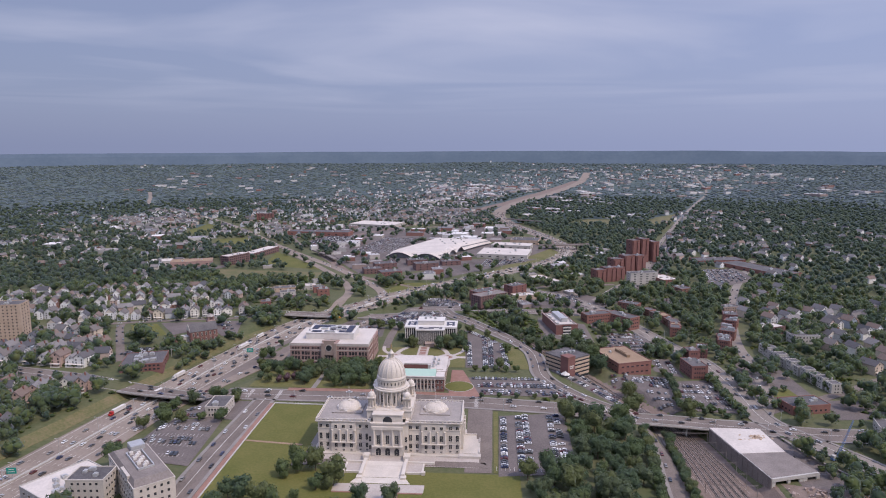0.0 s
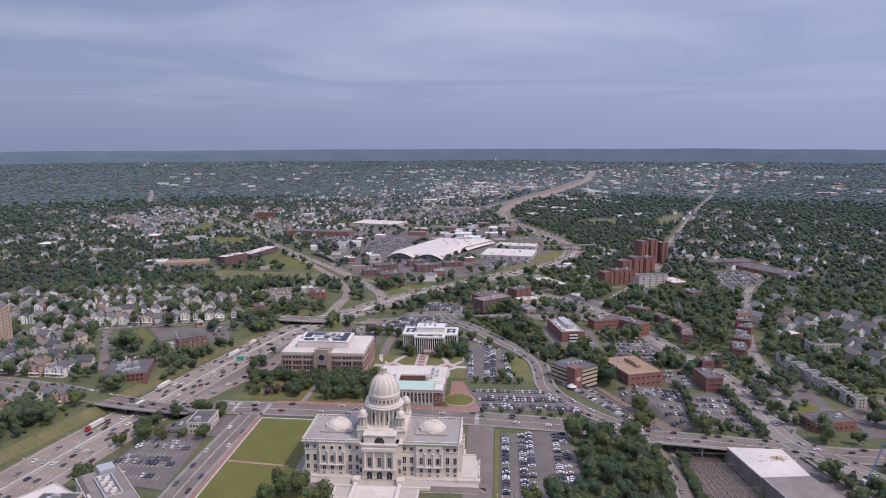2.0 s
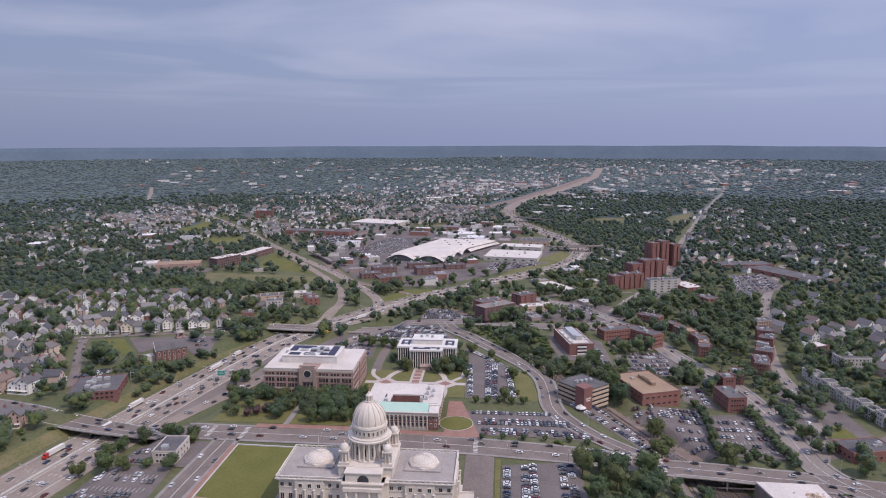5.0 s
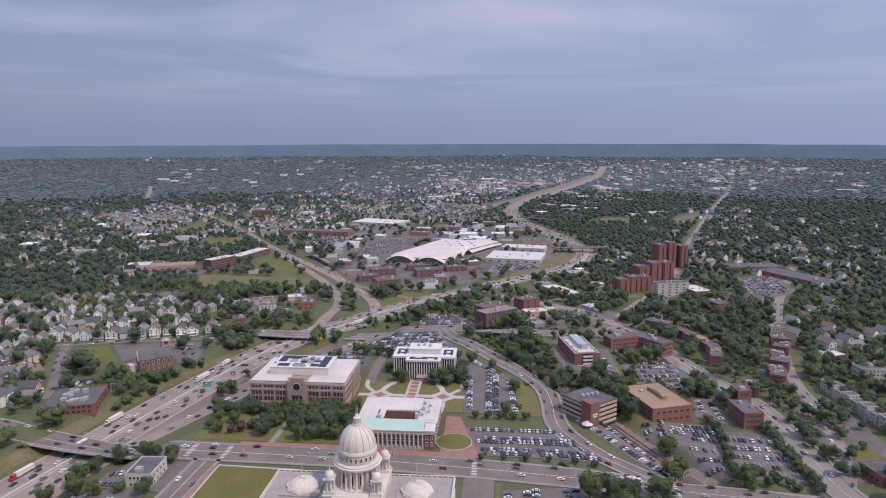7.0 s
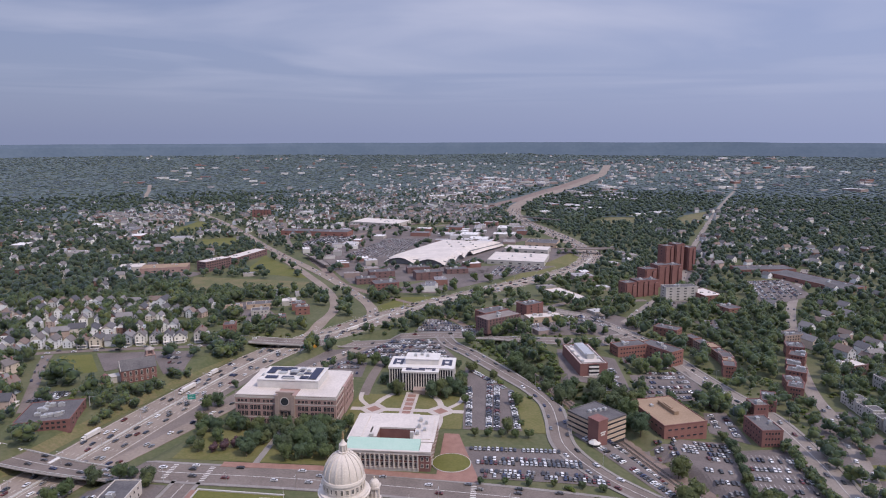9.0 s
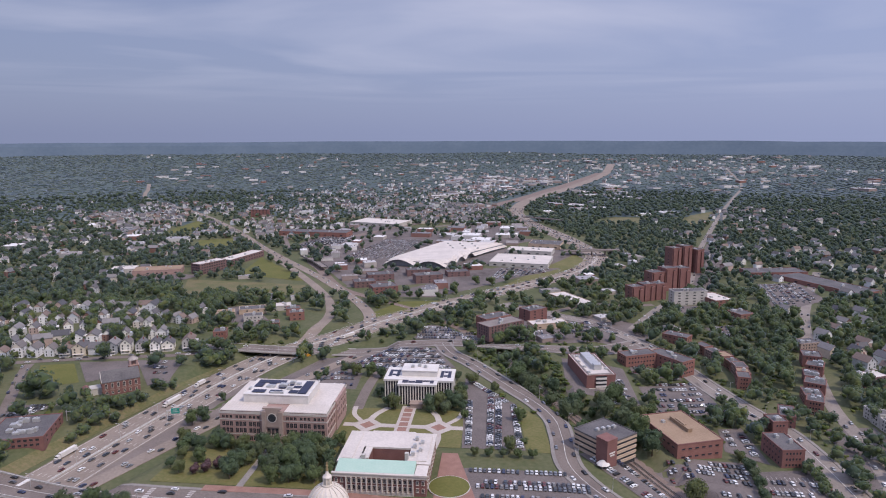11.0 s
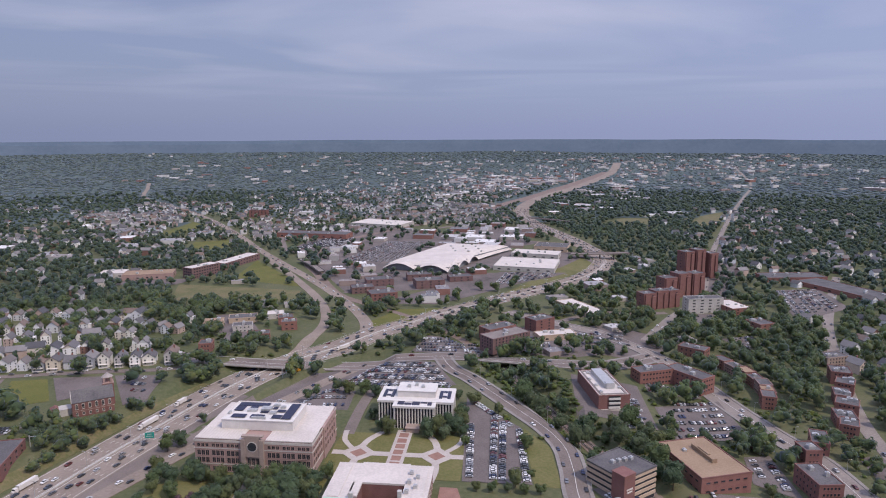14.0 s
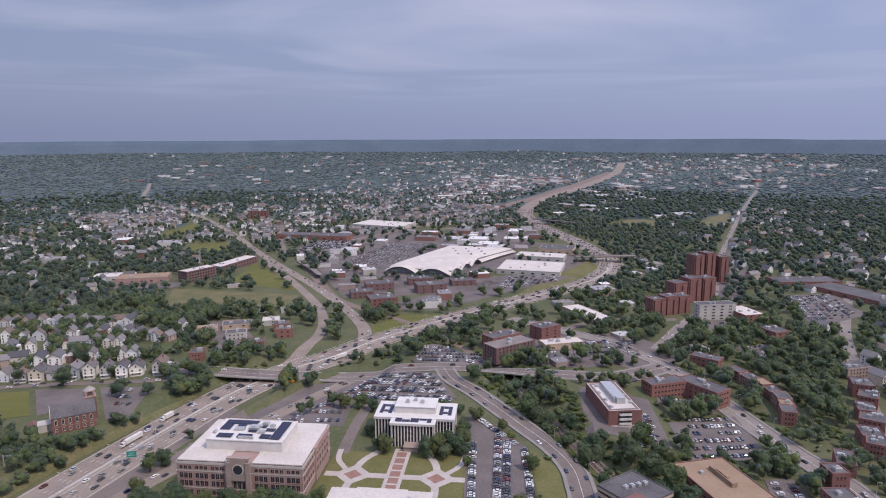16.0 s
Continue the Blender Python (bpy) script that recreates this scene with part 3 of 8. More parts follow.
# ---- lots, lawns, plazas ----
LOTS = {"lot_north": [(45, 150), (86, 150), (80, 226), (40, 276)], "lot_south": [(46, 84), (142, 82), (112, 124), (46, 124)], "lot_east": [(71, -50), (120, -44), (122, 50), (73, 42)], "lot_office": [(-78, 290), (30, 300), (6, 354), (-56, 358)], "lot_rear": [(-112, 238), (-46, 246), (-48, 280), (-82, 280)],
        "lot_west": [(-182, -38), (-124, -48), (-130, 26), (-180, 20)], "lot_brick": [(186, 232), (243, 252), (240, 318), (184, 290)], "lot_valley": [(224, 92), (272, 88), (272, 166), (222, 158)], "lot_annexe": [(184, 322), (228, 320), (228, 345), (186, 340)],
        "lot_tower": [(122, 256), (178, 246), (178, 330), (124, 336)], "lot_mall": [(-210, 880), (-140, 840), (-80, 1040), (-170, 1080)], "lot_big": [(402, 566), (490, 632), (498, 738), (428, 720)], "lot_tan": [(172, 140), (232, 138), (236, 172), (196, 168)],
        "lot_court": [(-20, 380), (52, 384), (40, 430), (-10, 440)], "lot_church": [(-306, 284), (-262, 292), (-248, 262), (-270, 238)], "lot_drive": [(-258, 294), (-216, 299), (-204, 246), (-216, 236)], "lot_side": [(204, 92), (220, 92), (222, 135), (197, 134)], "lot_hill": [(294, 489), (329, 503), (333, 474), (306, 453)], "lot_mill": [(40, 690), (130, 760), (160, 800), (60, 800)], "lot_store": [(-330, 960), (-250, 1010), (-230, 1110), (-300, 1120)],
        "lot_north_east": [(64, 400), (118, 400), (112, 452), (56, 440)], "lot_rail": [(120, 150), (168, 80), (186, 86), (140, 160)], "lot_box": [(222, 186), (246, 170), (246, 226), (228, 222)], "lot_lodge": [(-176, 26), (-122, 24), (-122, 60), (-172, 62)], "lot_junction": [(128, 416), (192, 446), (196, 476), (134, 468)], "lot_concrete": [(272, 540), (302, 544), (326, 590), (284, 588)], "lot_corner": [(-272, 500), (-236, 520), (-176, 420), (-206, 396)], "lot_mills": [(-500, 660), (-400, 668), (-388, 704), (-510, 712)],
        "lot_dark": [(-294, 166), (-272, 172), (-262, 194), (-288, 190)]}
for nm, q in LOTS.items():
    structure(nm, patch(q), M_LOT, "dark grey asphalt car park with worn bays", "car park")
LAWNS = {"lawn_west": [(-103, -120), (-50, -120), (-50, 56), (-103, 58)], "lawn_south": [(-50, -140), (84, -140), (84, -48), (-50, -46)], "lawn_park": [(-98, -460), (92, -460), (92, -146), (-98, -146)], "lawn_strip": [(68, -46), (70.6, -46), (72.4, 50), (69, 50)], "lawn_garden": [(-135, 92), (-34, 92), (-34, 146), (-132, 146)],
         "lawn_island": [(87, 148), (103, 148), (99, 198), (82, 226)], "lawn_square": [(-42, 150), (44, 150), (44, 208), (-40, 208)], "lawn_hood": [(-336, 274), (-309, 281), (-276, 238), (-304, 222)],
         "lawn_ramp": [(-90, 470), (-64, 462), (10, 575), (-60, 560)], "lawn_bank": [(-334, 712), (-206, 668), (-262, 740), (-352, 858)], "lawn_field": [(-352, 560), (-200, 586), (-210, 650), (-396, 672)], "lawn_far": [(-668, 1116), (-618, 1128), (-622, 1240), (-684, 1310)], "lawn_brow": [(-518, 928), (-442, 950), (-478, 1062), (-546, 1030)],
         "lawn_graves": [(299, 1405), (388, 1394), (440, 1516), (359, 1538)], "lawn_stones": [(478, 1367), (566, 1414), (664, 1680), (566, 1572)], "lawn_loop": [(60, 650), (140, 745), (212, 860), (196, 930)], "lawn_round": [(306, 126), (330, 126), (328, 148), (308, 146)]}
for nm, q in LAWNS.items():
    structure(nm, patch(q, 0.22, 12), M_VERGE if nm in ("lawn_field", "lawn_graves", "lawn_stones") else M_DRYLAWN if nm in ("lawn_square", "lawn_island", "lawn_garden", "lawn_strip", "lawn_loop") else M_LAWN, "mown olive-green grass", "lawn")
VERGE = [(-277, -120), (-262, -45), (-250, 10), (-240, 60), (-226, 130), (-212, 190), (-196, 250), (-180, 300)]
structure("verge", ribbon(VERGE, 8.5, 0.3, 6), M_VERGE, "dry grass bank above the motorway", "verge")
structure("ballast", ribbon(RAIL, lambda y: float(np.interp(y, [-460, -120, -40, 40, 110, 175, 230, 520, 640, 1500, 1900, 3100], [64, 54, 44, 34, 24, 16, 9, 8, 15, 18, 46, 60])), 0.25, 7), M_BALLAST, "brown railway ballast", "railway")
# the first quad is flat dark asphalt added in place of a dark trench
YARDS = {"yard_station": [(262, 52), (279, 52), (304, -50), (262, -50)], "yard_circus": [(290, 88), (342, 122), (344, 236), (304, 230)], "yard_works": [(-150, 640), (60, 700), (140, 790), (-150, 790)], "yard_hall": [(-330, 990), (60, 1000), (140, 1100), (-320, 1330)], "yard_east": [(60, 840), (205, 830), (215, 985), (60, 990)], "yard_mills": [(20, 385), (130, 380), (220, 440), (110, 520)], "yard_tan": [(158, 150), (200, 88), (224, 90), (238, 172)], "yard_sidings": [(-262, 860), (-150, 650), (60, 840), (60, 1000)], "yard_rise": [(-330, 985), (-262, 860), (60, 985), (-20, 1085)], "yard_bank": [(-100, 590), (-20, 590), (120, 760), (60, 800)], "yard_depot": [(338, 80), (398, 86), (400, 128), (346, 120)], "yard_gore": [(-136, 240), (-96, 330), (-66, 352), (-46, 244)], "yard_strip": [(300, 620), (352, 640), (505, 1090), (470, 1090)], "yard_rail_east": [(-20, 1080), (110, 1080), (130, 1330), (-60, 1330)], "yard_avenue": [(120, 400), (200, 400), (250, 480), (168, 520)]}
for nm, q in YARDS.items():
    structure(nm, patch(q, 0.16, 16), M_LOT, "patched grey asphalt yard among the works", "yard")


structure("building_site", patch([(236, -20), (300, -36), (318, -130), (238, -130)], 0.3, 8), M_BALLAST, "bare brown earth of a building site", "ground")
structure("gore", patch([(-194, 68), (-178, 74), (-112, 256), (-146, 286)], 0.2, 6), M_ASPHALT, "worn asphalt paving between the motorway and its slip road", "road")


def backdrop():
    """Low hills at the end of the land, height set to the camera's horizon."""
    b = Mesh()
    n = 220
    vs = []
    for i in range(n + 1):
        a = math.pi * (-0.12 + 1.24 * i / n)
        c, s = math.cos(a), math.sin(a)
        top = 158 + 7 * noise.noise(Vector((i / 17, 0.3, 0))) + 3.5 * noise.noise(Vector((i / 5, 4.3, 0))) + 1.2 * noise.noise(Vector((i / 1.3, 8.1, 0)))
        for r, z in ((4520, 60), (4580, 100), (4630, 135), (4670, top)):
            vs.append((65 + r * c, -300 + r * s, z))
    b.add(vs, [(i * 4 + j, (i + 1) * 4 + j, (i + 1) * 4 + j + 1, i * 4 + j + 1) for i in range(n) for j in range(3)])
    b.f = [f[::-1] for f in b.f]
    structure("backdrop", b, M_HAZEHILLS, "wooded hills coloured blue-grey for haze on the horizon", "hills")


backdrop()


# ---- windows ----
WINDOWS = {}


def window(parent, x, y, z, ang, w=1.4, h=1.9, arch=False, frame_mat=M_LIMESTONE, pane_mat=M_GLASS, plain=False):
    """A framed window on a wall whose outward side faces ang (radians); z is its sill."""
    key = (w, h, arch, frame_mat.name, pane_mat.name, plain)
    if key not in WINDOWS:
        t = 0.22
        fr, pa = Mesh(), Mesh()
        fr.box(-w / 2 - t / 2, -0.1, 0, t, 0.3, h).box(w / 2 + t / 2, -0.1, 0, t, 0.3, h)
        fr.box(0, -0.15, -0.2, w + 3 * t, 0.42, 0.2)
        if arch:
            n = 6
            for i in range(n):
                a = math.pi * (i + 0.5) / n
                r = w / 2 + t / 2
                fr.box(r * math.cos(a), -0.1, h + r * math.sin(a) - 0.2, t * 1.6, 0.3, 0.45)
            vs = [(-w / 2, -0.06, 0), (w / 2, -0.06, 0)] + [(w / 2 * math.cos(math.pi * i / 8), -0.06, h + w / 2 * math.sin(math.pi * i / 8)) for i in range(9)]
            vs += [(p[0], 0.02, p[2]) for p in vs]
            k = len(vs) // 2
            pa.add(vs, [tuple(range(k))] + [(i, i + k, (i + 1) % k + k, (i + 1) % k) for i in range(k)])
        else:
            fr.box(0, -0.1, h, w + 2 * t, 0.3, 0.22)
            pa.box(0, -0.02, 0, w, 0.08, h)
        fr.box(0, -0.08, 0, 0.09, 0.1, h)
        if plain:
            fr = Mesh().box(0, -0.1, -0.2, w + 0.5, 0.3, 0.2).box(0, -0.1, h, w + 0.4, 0.3, 0.18)
            fr.add(pa.v, pa.f, 1)
            WINDOWS[key] = (fr.data("window", frame_mat, pane_mat), None)
        else:
            WINDOWS[key] = (fr.data("window", frame_mat), pa.data("pane", pane_mat))
    fd, pd = WINDOWS[key]
    ob = part("window", fd, None, parent, m=Matrix.Translation((x, y, z)) @ Matrix.Rotation(ang + math.pi / 2, 4, "Z"))
    if pd:
        part("pane", pd, None, ob)
    return ob


FACES = {"front": -math.pi / 2, "right": 0.0, "back": math.pi / 2, "left": math.pi}


def facade(parent, side, w, d, n, z, ww, wh, margin=2.0, cx=0, cy=0, **kw):
    """A row of n windows on one side of a block."""
    ang = FACES[side]
    span = (w if side in ("front", "back") else d) - 2 * margin
    for i in range(n):
        u = -span / 2 + span * (i + 0.5) / n
        if side in ("front", "back"):
            x, y = cx + u, cy + (-d / 2 if side == "front" else d / 2)
        else:
            x, y = cx + (w / 2 if side == "right" else -w / 2), cy + u
        window(parent, x, y, z, ang, ww, wh, **kw)


def roof_unit(parent, x, y, z, w, d, h, rot=0.0, mat=M_METAL):
    b = Mesh().box(x, y, z, w, d, h, rot).box(x, y, z + h, w * 0.5, d * 0.5, h * 0.25, rot)
    b.lathe(x + w * 0.2, y, [(min(w, d) * 0.2, z + h), (min(w, d) * 0.2, z + h * 1.2)], 8)
    return part("roof_unit", b, mat, parent)


FOOT = []         # (x, y, radius) of buildings


def claim(x, y, w, d, rot):
    c, s = math.cos(rot), math.sin(rot)
    step = 6
    for a in np.arange(-w / 2, w / 2 + step, step):
        for b in np.arange(-d / 2, d / 2 + step, step):
            FOOT.append((x + a * c - b * s, y + a * s + b * c))


def building(name, label, x, y, w, d, h, deg, wall, roof, floors, nf, ns, win=(1.5, 1.8), z=None, category="building", units=3, band=None, parapet=0.9, group="", back=False, sides=("left", "right")):
    rot = radians(deg)
    z = gz(x, y) if z is None else z
    if y > 440:
        nf, ns, win = max(2, nf // 2), max(1, ns // 3), (win[0] * 1.6, win[1])
    claim(x, y, w, d, rot)
    t = thing(name, label, category, pose(x, y, z, 0, 0, deg), group)
    part("wall", Mesh().box(0, 0, -3, w, d, h + 3), wall, t)
    part("roof", Mesh().box(0, 0, h + 0.004, w - 0.9, d - 0.9, 0.15), roof, t)
    part("parapet", Mesh().ring(w + 0.3, d + 0.3, h - 0.3, parapet, 0.5), band or wall, t)
    fh = h / floors
    for f in range(floors):
        zf = f * fh + fh * 0.3
        facade(t, "front", w, d, nf, zf, *win, frame_mat=band or wall, plain=True)
        for s in sides:
            facade(t, s, w, d, ns, zf, *win, frame_mat=band or wall, plain=True)
        if back:
            facade(t, "back", w, d, nf, zf, *win, frame_mat=band or wall, plain=True)
    rnd = random.Random(name + str(round(x)))
    for i in range(units):
        roof_unit(t, rnd.uniform(-0.32, 0.32) * w, rnd.uniform(-0.32, 0.32) * d, h + 0.15, rnd.uniform(2, 4.5), rnd.uniform(2, 4), rnd.uniform(1.2, 2.6))
    return t


# ---- the marble state house ----
def state_house():
    t = thing("state_house", "white marble domed capitol with colonnaded drum and balustraded wings", "capitol", pose(0, -6, 0))
    claim(0, -10, 104, 46, 0)
    fy = -17.0      # front wall of the wings
    part("podium", Mesh().box(0, 0, -3, 100, 42, 4.2), M_LIMESTONE, t, "pale granite plinth")
    for s in (-1, 1):
        part("wing", Mesh().box(s * 29.5, 0, 1.2, 34, 34, 20.3).box(s * 29.5, fy - 0.5, 1.2, 16, 1.2, 20.3).box(s * 47.2, 0, 1.2, 2.4, 20, 20.3), M_MARBLE, t)
        part("string_course", Mesh().ring(34.5, 34.6, 7.2, 0.5, 0.6, s * 29.5).ring(34.5, 34.6, 16.6, 0.5, 0.6, s * 29.5), M_LIMESTONE, t)
        part("cornice", Mesh().box(s * 29.5, 0, 21.5, 36, 36.4, 0.5).box(s * 29.5, 0, 22.0, 37, 37.2, 0.5), M_MARBLE, t)
        part("wing_roof", Mesh().box(s * 29.5, 0, 22.504, 34.6, 34.6, 0.3).box(s * 29.5, 2, 22.8, 20, 18, 0.8), M_MARBLE_ROOF, t, "grey stone roof terrace")
        bal = Mesh().ring(36.4, 36.6, 23.6, 0.35, 0.5, s * 29.5)
        for k in range(13):
            u = -17.4 + k * 2.9
            bal.box(s * 29.5 + u, -18, 22.5, 0.9, 0.5, 1.1).box(s * 29.5 + u, 18, 22.5, 0.9, 0.5, 1.1)
            bal.box(s * 29.5 + s * 17.9, u, 22.5, 0.5, 0.9, 1.1)
        part("balustrade", bal, M_MARBLE, t)
        part("drum", Mesh().lathe(s * 29.5, 2, [(8.6, 23.6), (8.6, 24.5), (8.3, 24.6)], 8), M_MARBLE, t, "eight-sided marble drum under the saucer dome")
        curve = [(7.0, 25.5), (6.4, 26.3), (5.4, 27.1), (4.0, 27.8), (2.4, 28.3), (1.1, 28.5)]
        dome = part("roof_dome", Mesh().lathe(s * 29.5, 2, [(7.9, 24.6), (7.9, 25.1), (7.4, 25.15), (7.4, 25.5)] + curve + [(1.0, 29.2), (0.1, 29.4)], 32), M_MARBLE, t, "shallow ribbed marble saucer dome")
        for k in range(24):
            a = 2 * math.pi * k / 24
            ca, sa = math.cos(a), math.sin(a)
            vs, fs = [], []
            for r, z in curve:
                for w, up in ((-0.2, -0.1), (-0.13, 0.2), (0.13, 0.2), (0.2, -0.1)):
                    rr = r + up * 0.6
                    vs.append((s * 29.5 + rr * ca - w * sa, 2 + rr * sa + w * ca, z + up * 0.8))
            for m in range(len(curve) - 1):
                fs += [(m * 4 + q, m * 4 + q + 1, m * 4 + q + 5, m * 4 + q + 4) for q in range(3)]
            part("rib", Mesh().add(vs, fs), M_MARBLE, dome)
        flag = part("flagpole", Mesh().lathe(s * 29.5, 2, [(0.12, 29.5), (0.08, 39)], 6), M_WHITE, t)
        # windows of the wing's front, by rows
        bays = [-15.2, -10.8, -5.0, 0.0, 5.0, 10.8, 15.2]
        for u in bays:
            mid = abs(u) < 8
            yy = fy - (1.1 if mid else 0.0)
            window(t, s * 29.5 + u, yy, 1.9, FACES["front"], 1.3, 1.2, frame_mat=M_MARBLE)
            window(t, s * 29.5 + u, yy, 4.3, FACES["front"], 1.9, 2.7, arch=True, frame_mat=M_MARBLE)
            window(t, s * 29.5 + u, yy, 9.4, FACES["front"], 1.9, 4.2, frame_mat=M_MARBLE)
            window(t, s * 29.5 + u, yy, 17.4, FACES["front"], 1.8, 2.2, frame_mat=M_MARBLE)
        for u in (-7.4, -2.5, 2.5, 7.4):
            part("pilaster", Mesh().lathe(s * 29.5 + u, fy - 1.5, [(0.75, 8.2), (0.62, 8.6), (0.55, 15.6), (0.8, 16.4)], 10), M_MARBLE, t)
        part("window_balcony", Mesh().box(s * 29.5, fy - 1.7, 7.7, 16.5, 1.6, 0.5), M_MARBLE, t)
        for u in (-12, -6, 0, 6, 12):
            side = FACES["right"] if s > 0 else FACES["left"]
            xx = s * (48.4 if abs(u) < 8 else 46.5)
            window(t, xx, u, 4.4, side, 1.7, 2.6, arch=True, frame_mat=M_MARBLE)
            window(t, xx, u, 9.6, side, 1.7, 3.6, frame_mat=M_MARBLE)
            window(t, xx, u, 17.6, side, 1.6, 1.7, frame_mat=M_MARBLE)
            part("pilaster", Mesh().lathe(s * 49, u + 3, [(0.75, 8.2), (0.62, 8.6), (0.55, 15.6), (0.8, 16.4)], 10) if abs(u + 1) < 10 else Mesh().box(s * 46.7, u + 3, 8.2, 0.5, 1.2, 8.2), M_MARBLE, t)
    # central block
    part("central_block", Mesh().box(0, 0, 1.2, 26, 40, 21.5).box(0, -19, 1.2, 21, 7, 21.5), M_MARBLE, t)
    part("central_cornice", Mesh().box(0, 0, 22.7, 27, 41.4, 0.8).box(0, -19.2, 22.7, 22.4, 8, 0.8), M_MARBLE, t)
    part("attic", Mesh().box(0, -17, 23.5, 19, 8, 4.5).box(0, -17, 28, 20, 9, 0.6), M_MARBLE, t)
    part("lunette", Mesh().lathe(0, 0, [(3.0, -0.25), (3.0, 0.25)], 20), M_GLASS, t, "dark half-round window", pose(0, -21.0, 24.2, 90))
    for u in (-8.6, -3.4, 3.4, 8.6):
        part("portico_column", Mesh().lathe(u, -23.2, [(0.95, 8.4), (0.8, 9.0), (0.72, 18.6), (1.1, 19.6)], 12), M_MARBLE, t)
    part("portico_floor", Mesh().box(0, -23, 7.6, 20, 2.6, 0.8), M_MARBLE, t)
    part("entablature", Mesh().box(0, -23, 19.6, 20.5, 2.6, 1.8), M_MARBLE, t)
    for u in (-6, 0, 6):
        window(t, u, -22.5, 1.4, FACES["front"], 3.2, 3.4, arch=True, frame_mat=M_MARBLE)
        window(t, u, -22.5, 9.2, FACES["front"], 2.2, 6.0, frame_mat=M_MARBLE)
    for u in (-11.7, 11.7):
        window(t, u, -20.0, 9.6, FACES["front"], 1.5, 3.6, frame_mat=M_MARBLE)
        window(t, u, -20.0, 4.4, FACES["front"], 1.5, 2.4, arch=True, frame_mat=M_MARBLE)
    # drum and dome
    part("drum_base", Mesh().box(0, 0, 22.7, 29, 29, 5.5).box(0, 0, 28.2, 30, 30, 0.7), M_MARBLE, t, "square marble tower base")
    part("drum", Mesh().lathe(0, 0, [(11.4, 28.9), (11.4, 29.8), (9.0, 29.9), (9.0, 39.4), (11.7, 39.5), (12.0, 40.6), (11.3, 40.8), (11.3, 41.6), (9.3, 41.7), (9.3, 46.6), (9.9, 46.9), (9.6, 48.0)], 40), M_MARBLE, t)
    for k in range(24):
        a = 2 * math.pi * (k + 0.5) / 24
        part("drum_column", Mesh().lathe(10.7 * math.cos(a), 10.7 * math.sin(a), [(0.62, 29.8), (0.5, 30.3), (0.45, 38.4), (0.7, 39.4)], 8), M_MARBLE, t)
        if k % 2:
            window(t, 9.0 * math.cos(a), 9.0 * math.sin(a), 31.4, a, 1.5, 5.0, frame_mat=M_MARBLE)
        window(t, 9.32 * math.cos(a), 9.32 * math.sin(a), 43.2, a, 0.9, 2.2, frame_mat=M_MARBLE)
    prof = [(9.2, 48.0)] + [(9.0 * math.cos(q), 48.2 + 11.4 * math.sin(q)) for q in [i * math.pi / 2 / 12 for i in range(11)]] + [(2.0, 59.4)]
    dome = part("dome", Mesh().lathe(0, 0, prof, 40), M_MARBLE, t, "ribbed white marble dome")
    for k in range(16):
        a = 2 * math.pi * (k + 0.5) / 16
        rb = Mesh()
        pts = [(9.05 * math.cos(q), 48.2 + 11.45 * math.sin(q)) for q in [i * math.pi / 2 / 10 for i in range(9)]]
        vs, fs = [], []
        for r, zz in pts:
            for off in (-0.35, 0.35):
                for rr in (r - 0.3, r + 0.25):
                    vs.append((rr * math.cos(a) - off * math.sin(a), rr * math.sin(a) + off * math.cos(a), zz + (0.2 if rr > r else 0)))
        for i in range(len(pts) - 1):
            o = i * 4
            fs += [(o + 1, o + 3, o + 7, o + 5), (o, o + 1, o + 5, o + 4), (o + 3, o + 2, o + 6, o + 7)]
        part("rib", rb.add(vs, fs), M_MARBLE, dome)
    part("lantern", Mesh().lathe(0, 0, [(2.4, 58.8), (2.4, 59.8), (1.4, 59.9), (1.4, 62.6), (1.9, 62.7), (1.9, 63.1), (1.2, 63.8), (0.6, 64.8), (0.45, 65.6)], 16), M_MARBLE, t)
    for k in range(8):
        a = 2 * math.pi * k / 8
        part("lantern_column", Mesh().lathe(1.75 * math.cos(a), 1.75 * math.sin(a), [(0.22, 59.8), (0.2, 62.7)], 6), M_MARBLE, t)
    tagged(part("finial_statue", Mesh().lathe(0, 0, [(0.5, 65.5), (0.65, 66.1), (0.45, 67.2), (0.55, 67.9), (0.3, 68.5), (0.32, 69.0), (0.1, 69.4)], 8).box(0.5, 0, 67.4, 0.18, 0.18, 2.2), M_DULLGOLD, t), "small gilded statue on the lantern")
    for sx in (-1, 1):
        for sy in (-1, 1):
            cx, cy = sx * 11.6, sy * 11.6
            tur = part("turret", Mesh().box(cx, cy, 28.9, 5.6, 5.6, 1.6).lathe(cx, cy, [(1.7, 30.5), (1.7, 36.2)], 12).box(cx, cy, 36.2, 5.4, 5.4, 0.9), M_MARBLE, t, "small domed corner turret")
            part("turret_dome", Mesh().lathe(cx, cy, [(2.5, 37.1), (2.5, 37.9), (2.3, 38.8), (1.7, 39.8), (0.8, 40.4), (0.4, 40.6), (0.35, 41.6), (0.05, 42)], 16), M_MARBLE, tur)
            for k in range(8):
                a = 2 * math.pi * (k + 0.5) / 8
                part("turret_column", Mesh().lathe(cx + 2.3 * math.cos(a), cy + 2.3 * math.sin(a), [(0.32, 30.5), (0.28, 36.2)], 6), M_MARBLE, tur)
    # terraces and steps
    part("terrace", Mesh().box(0, -26, -3, 62, 10, 3.9), M_WALK, t, "pale stone terrace")
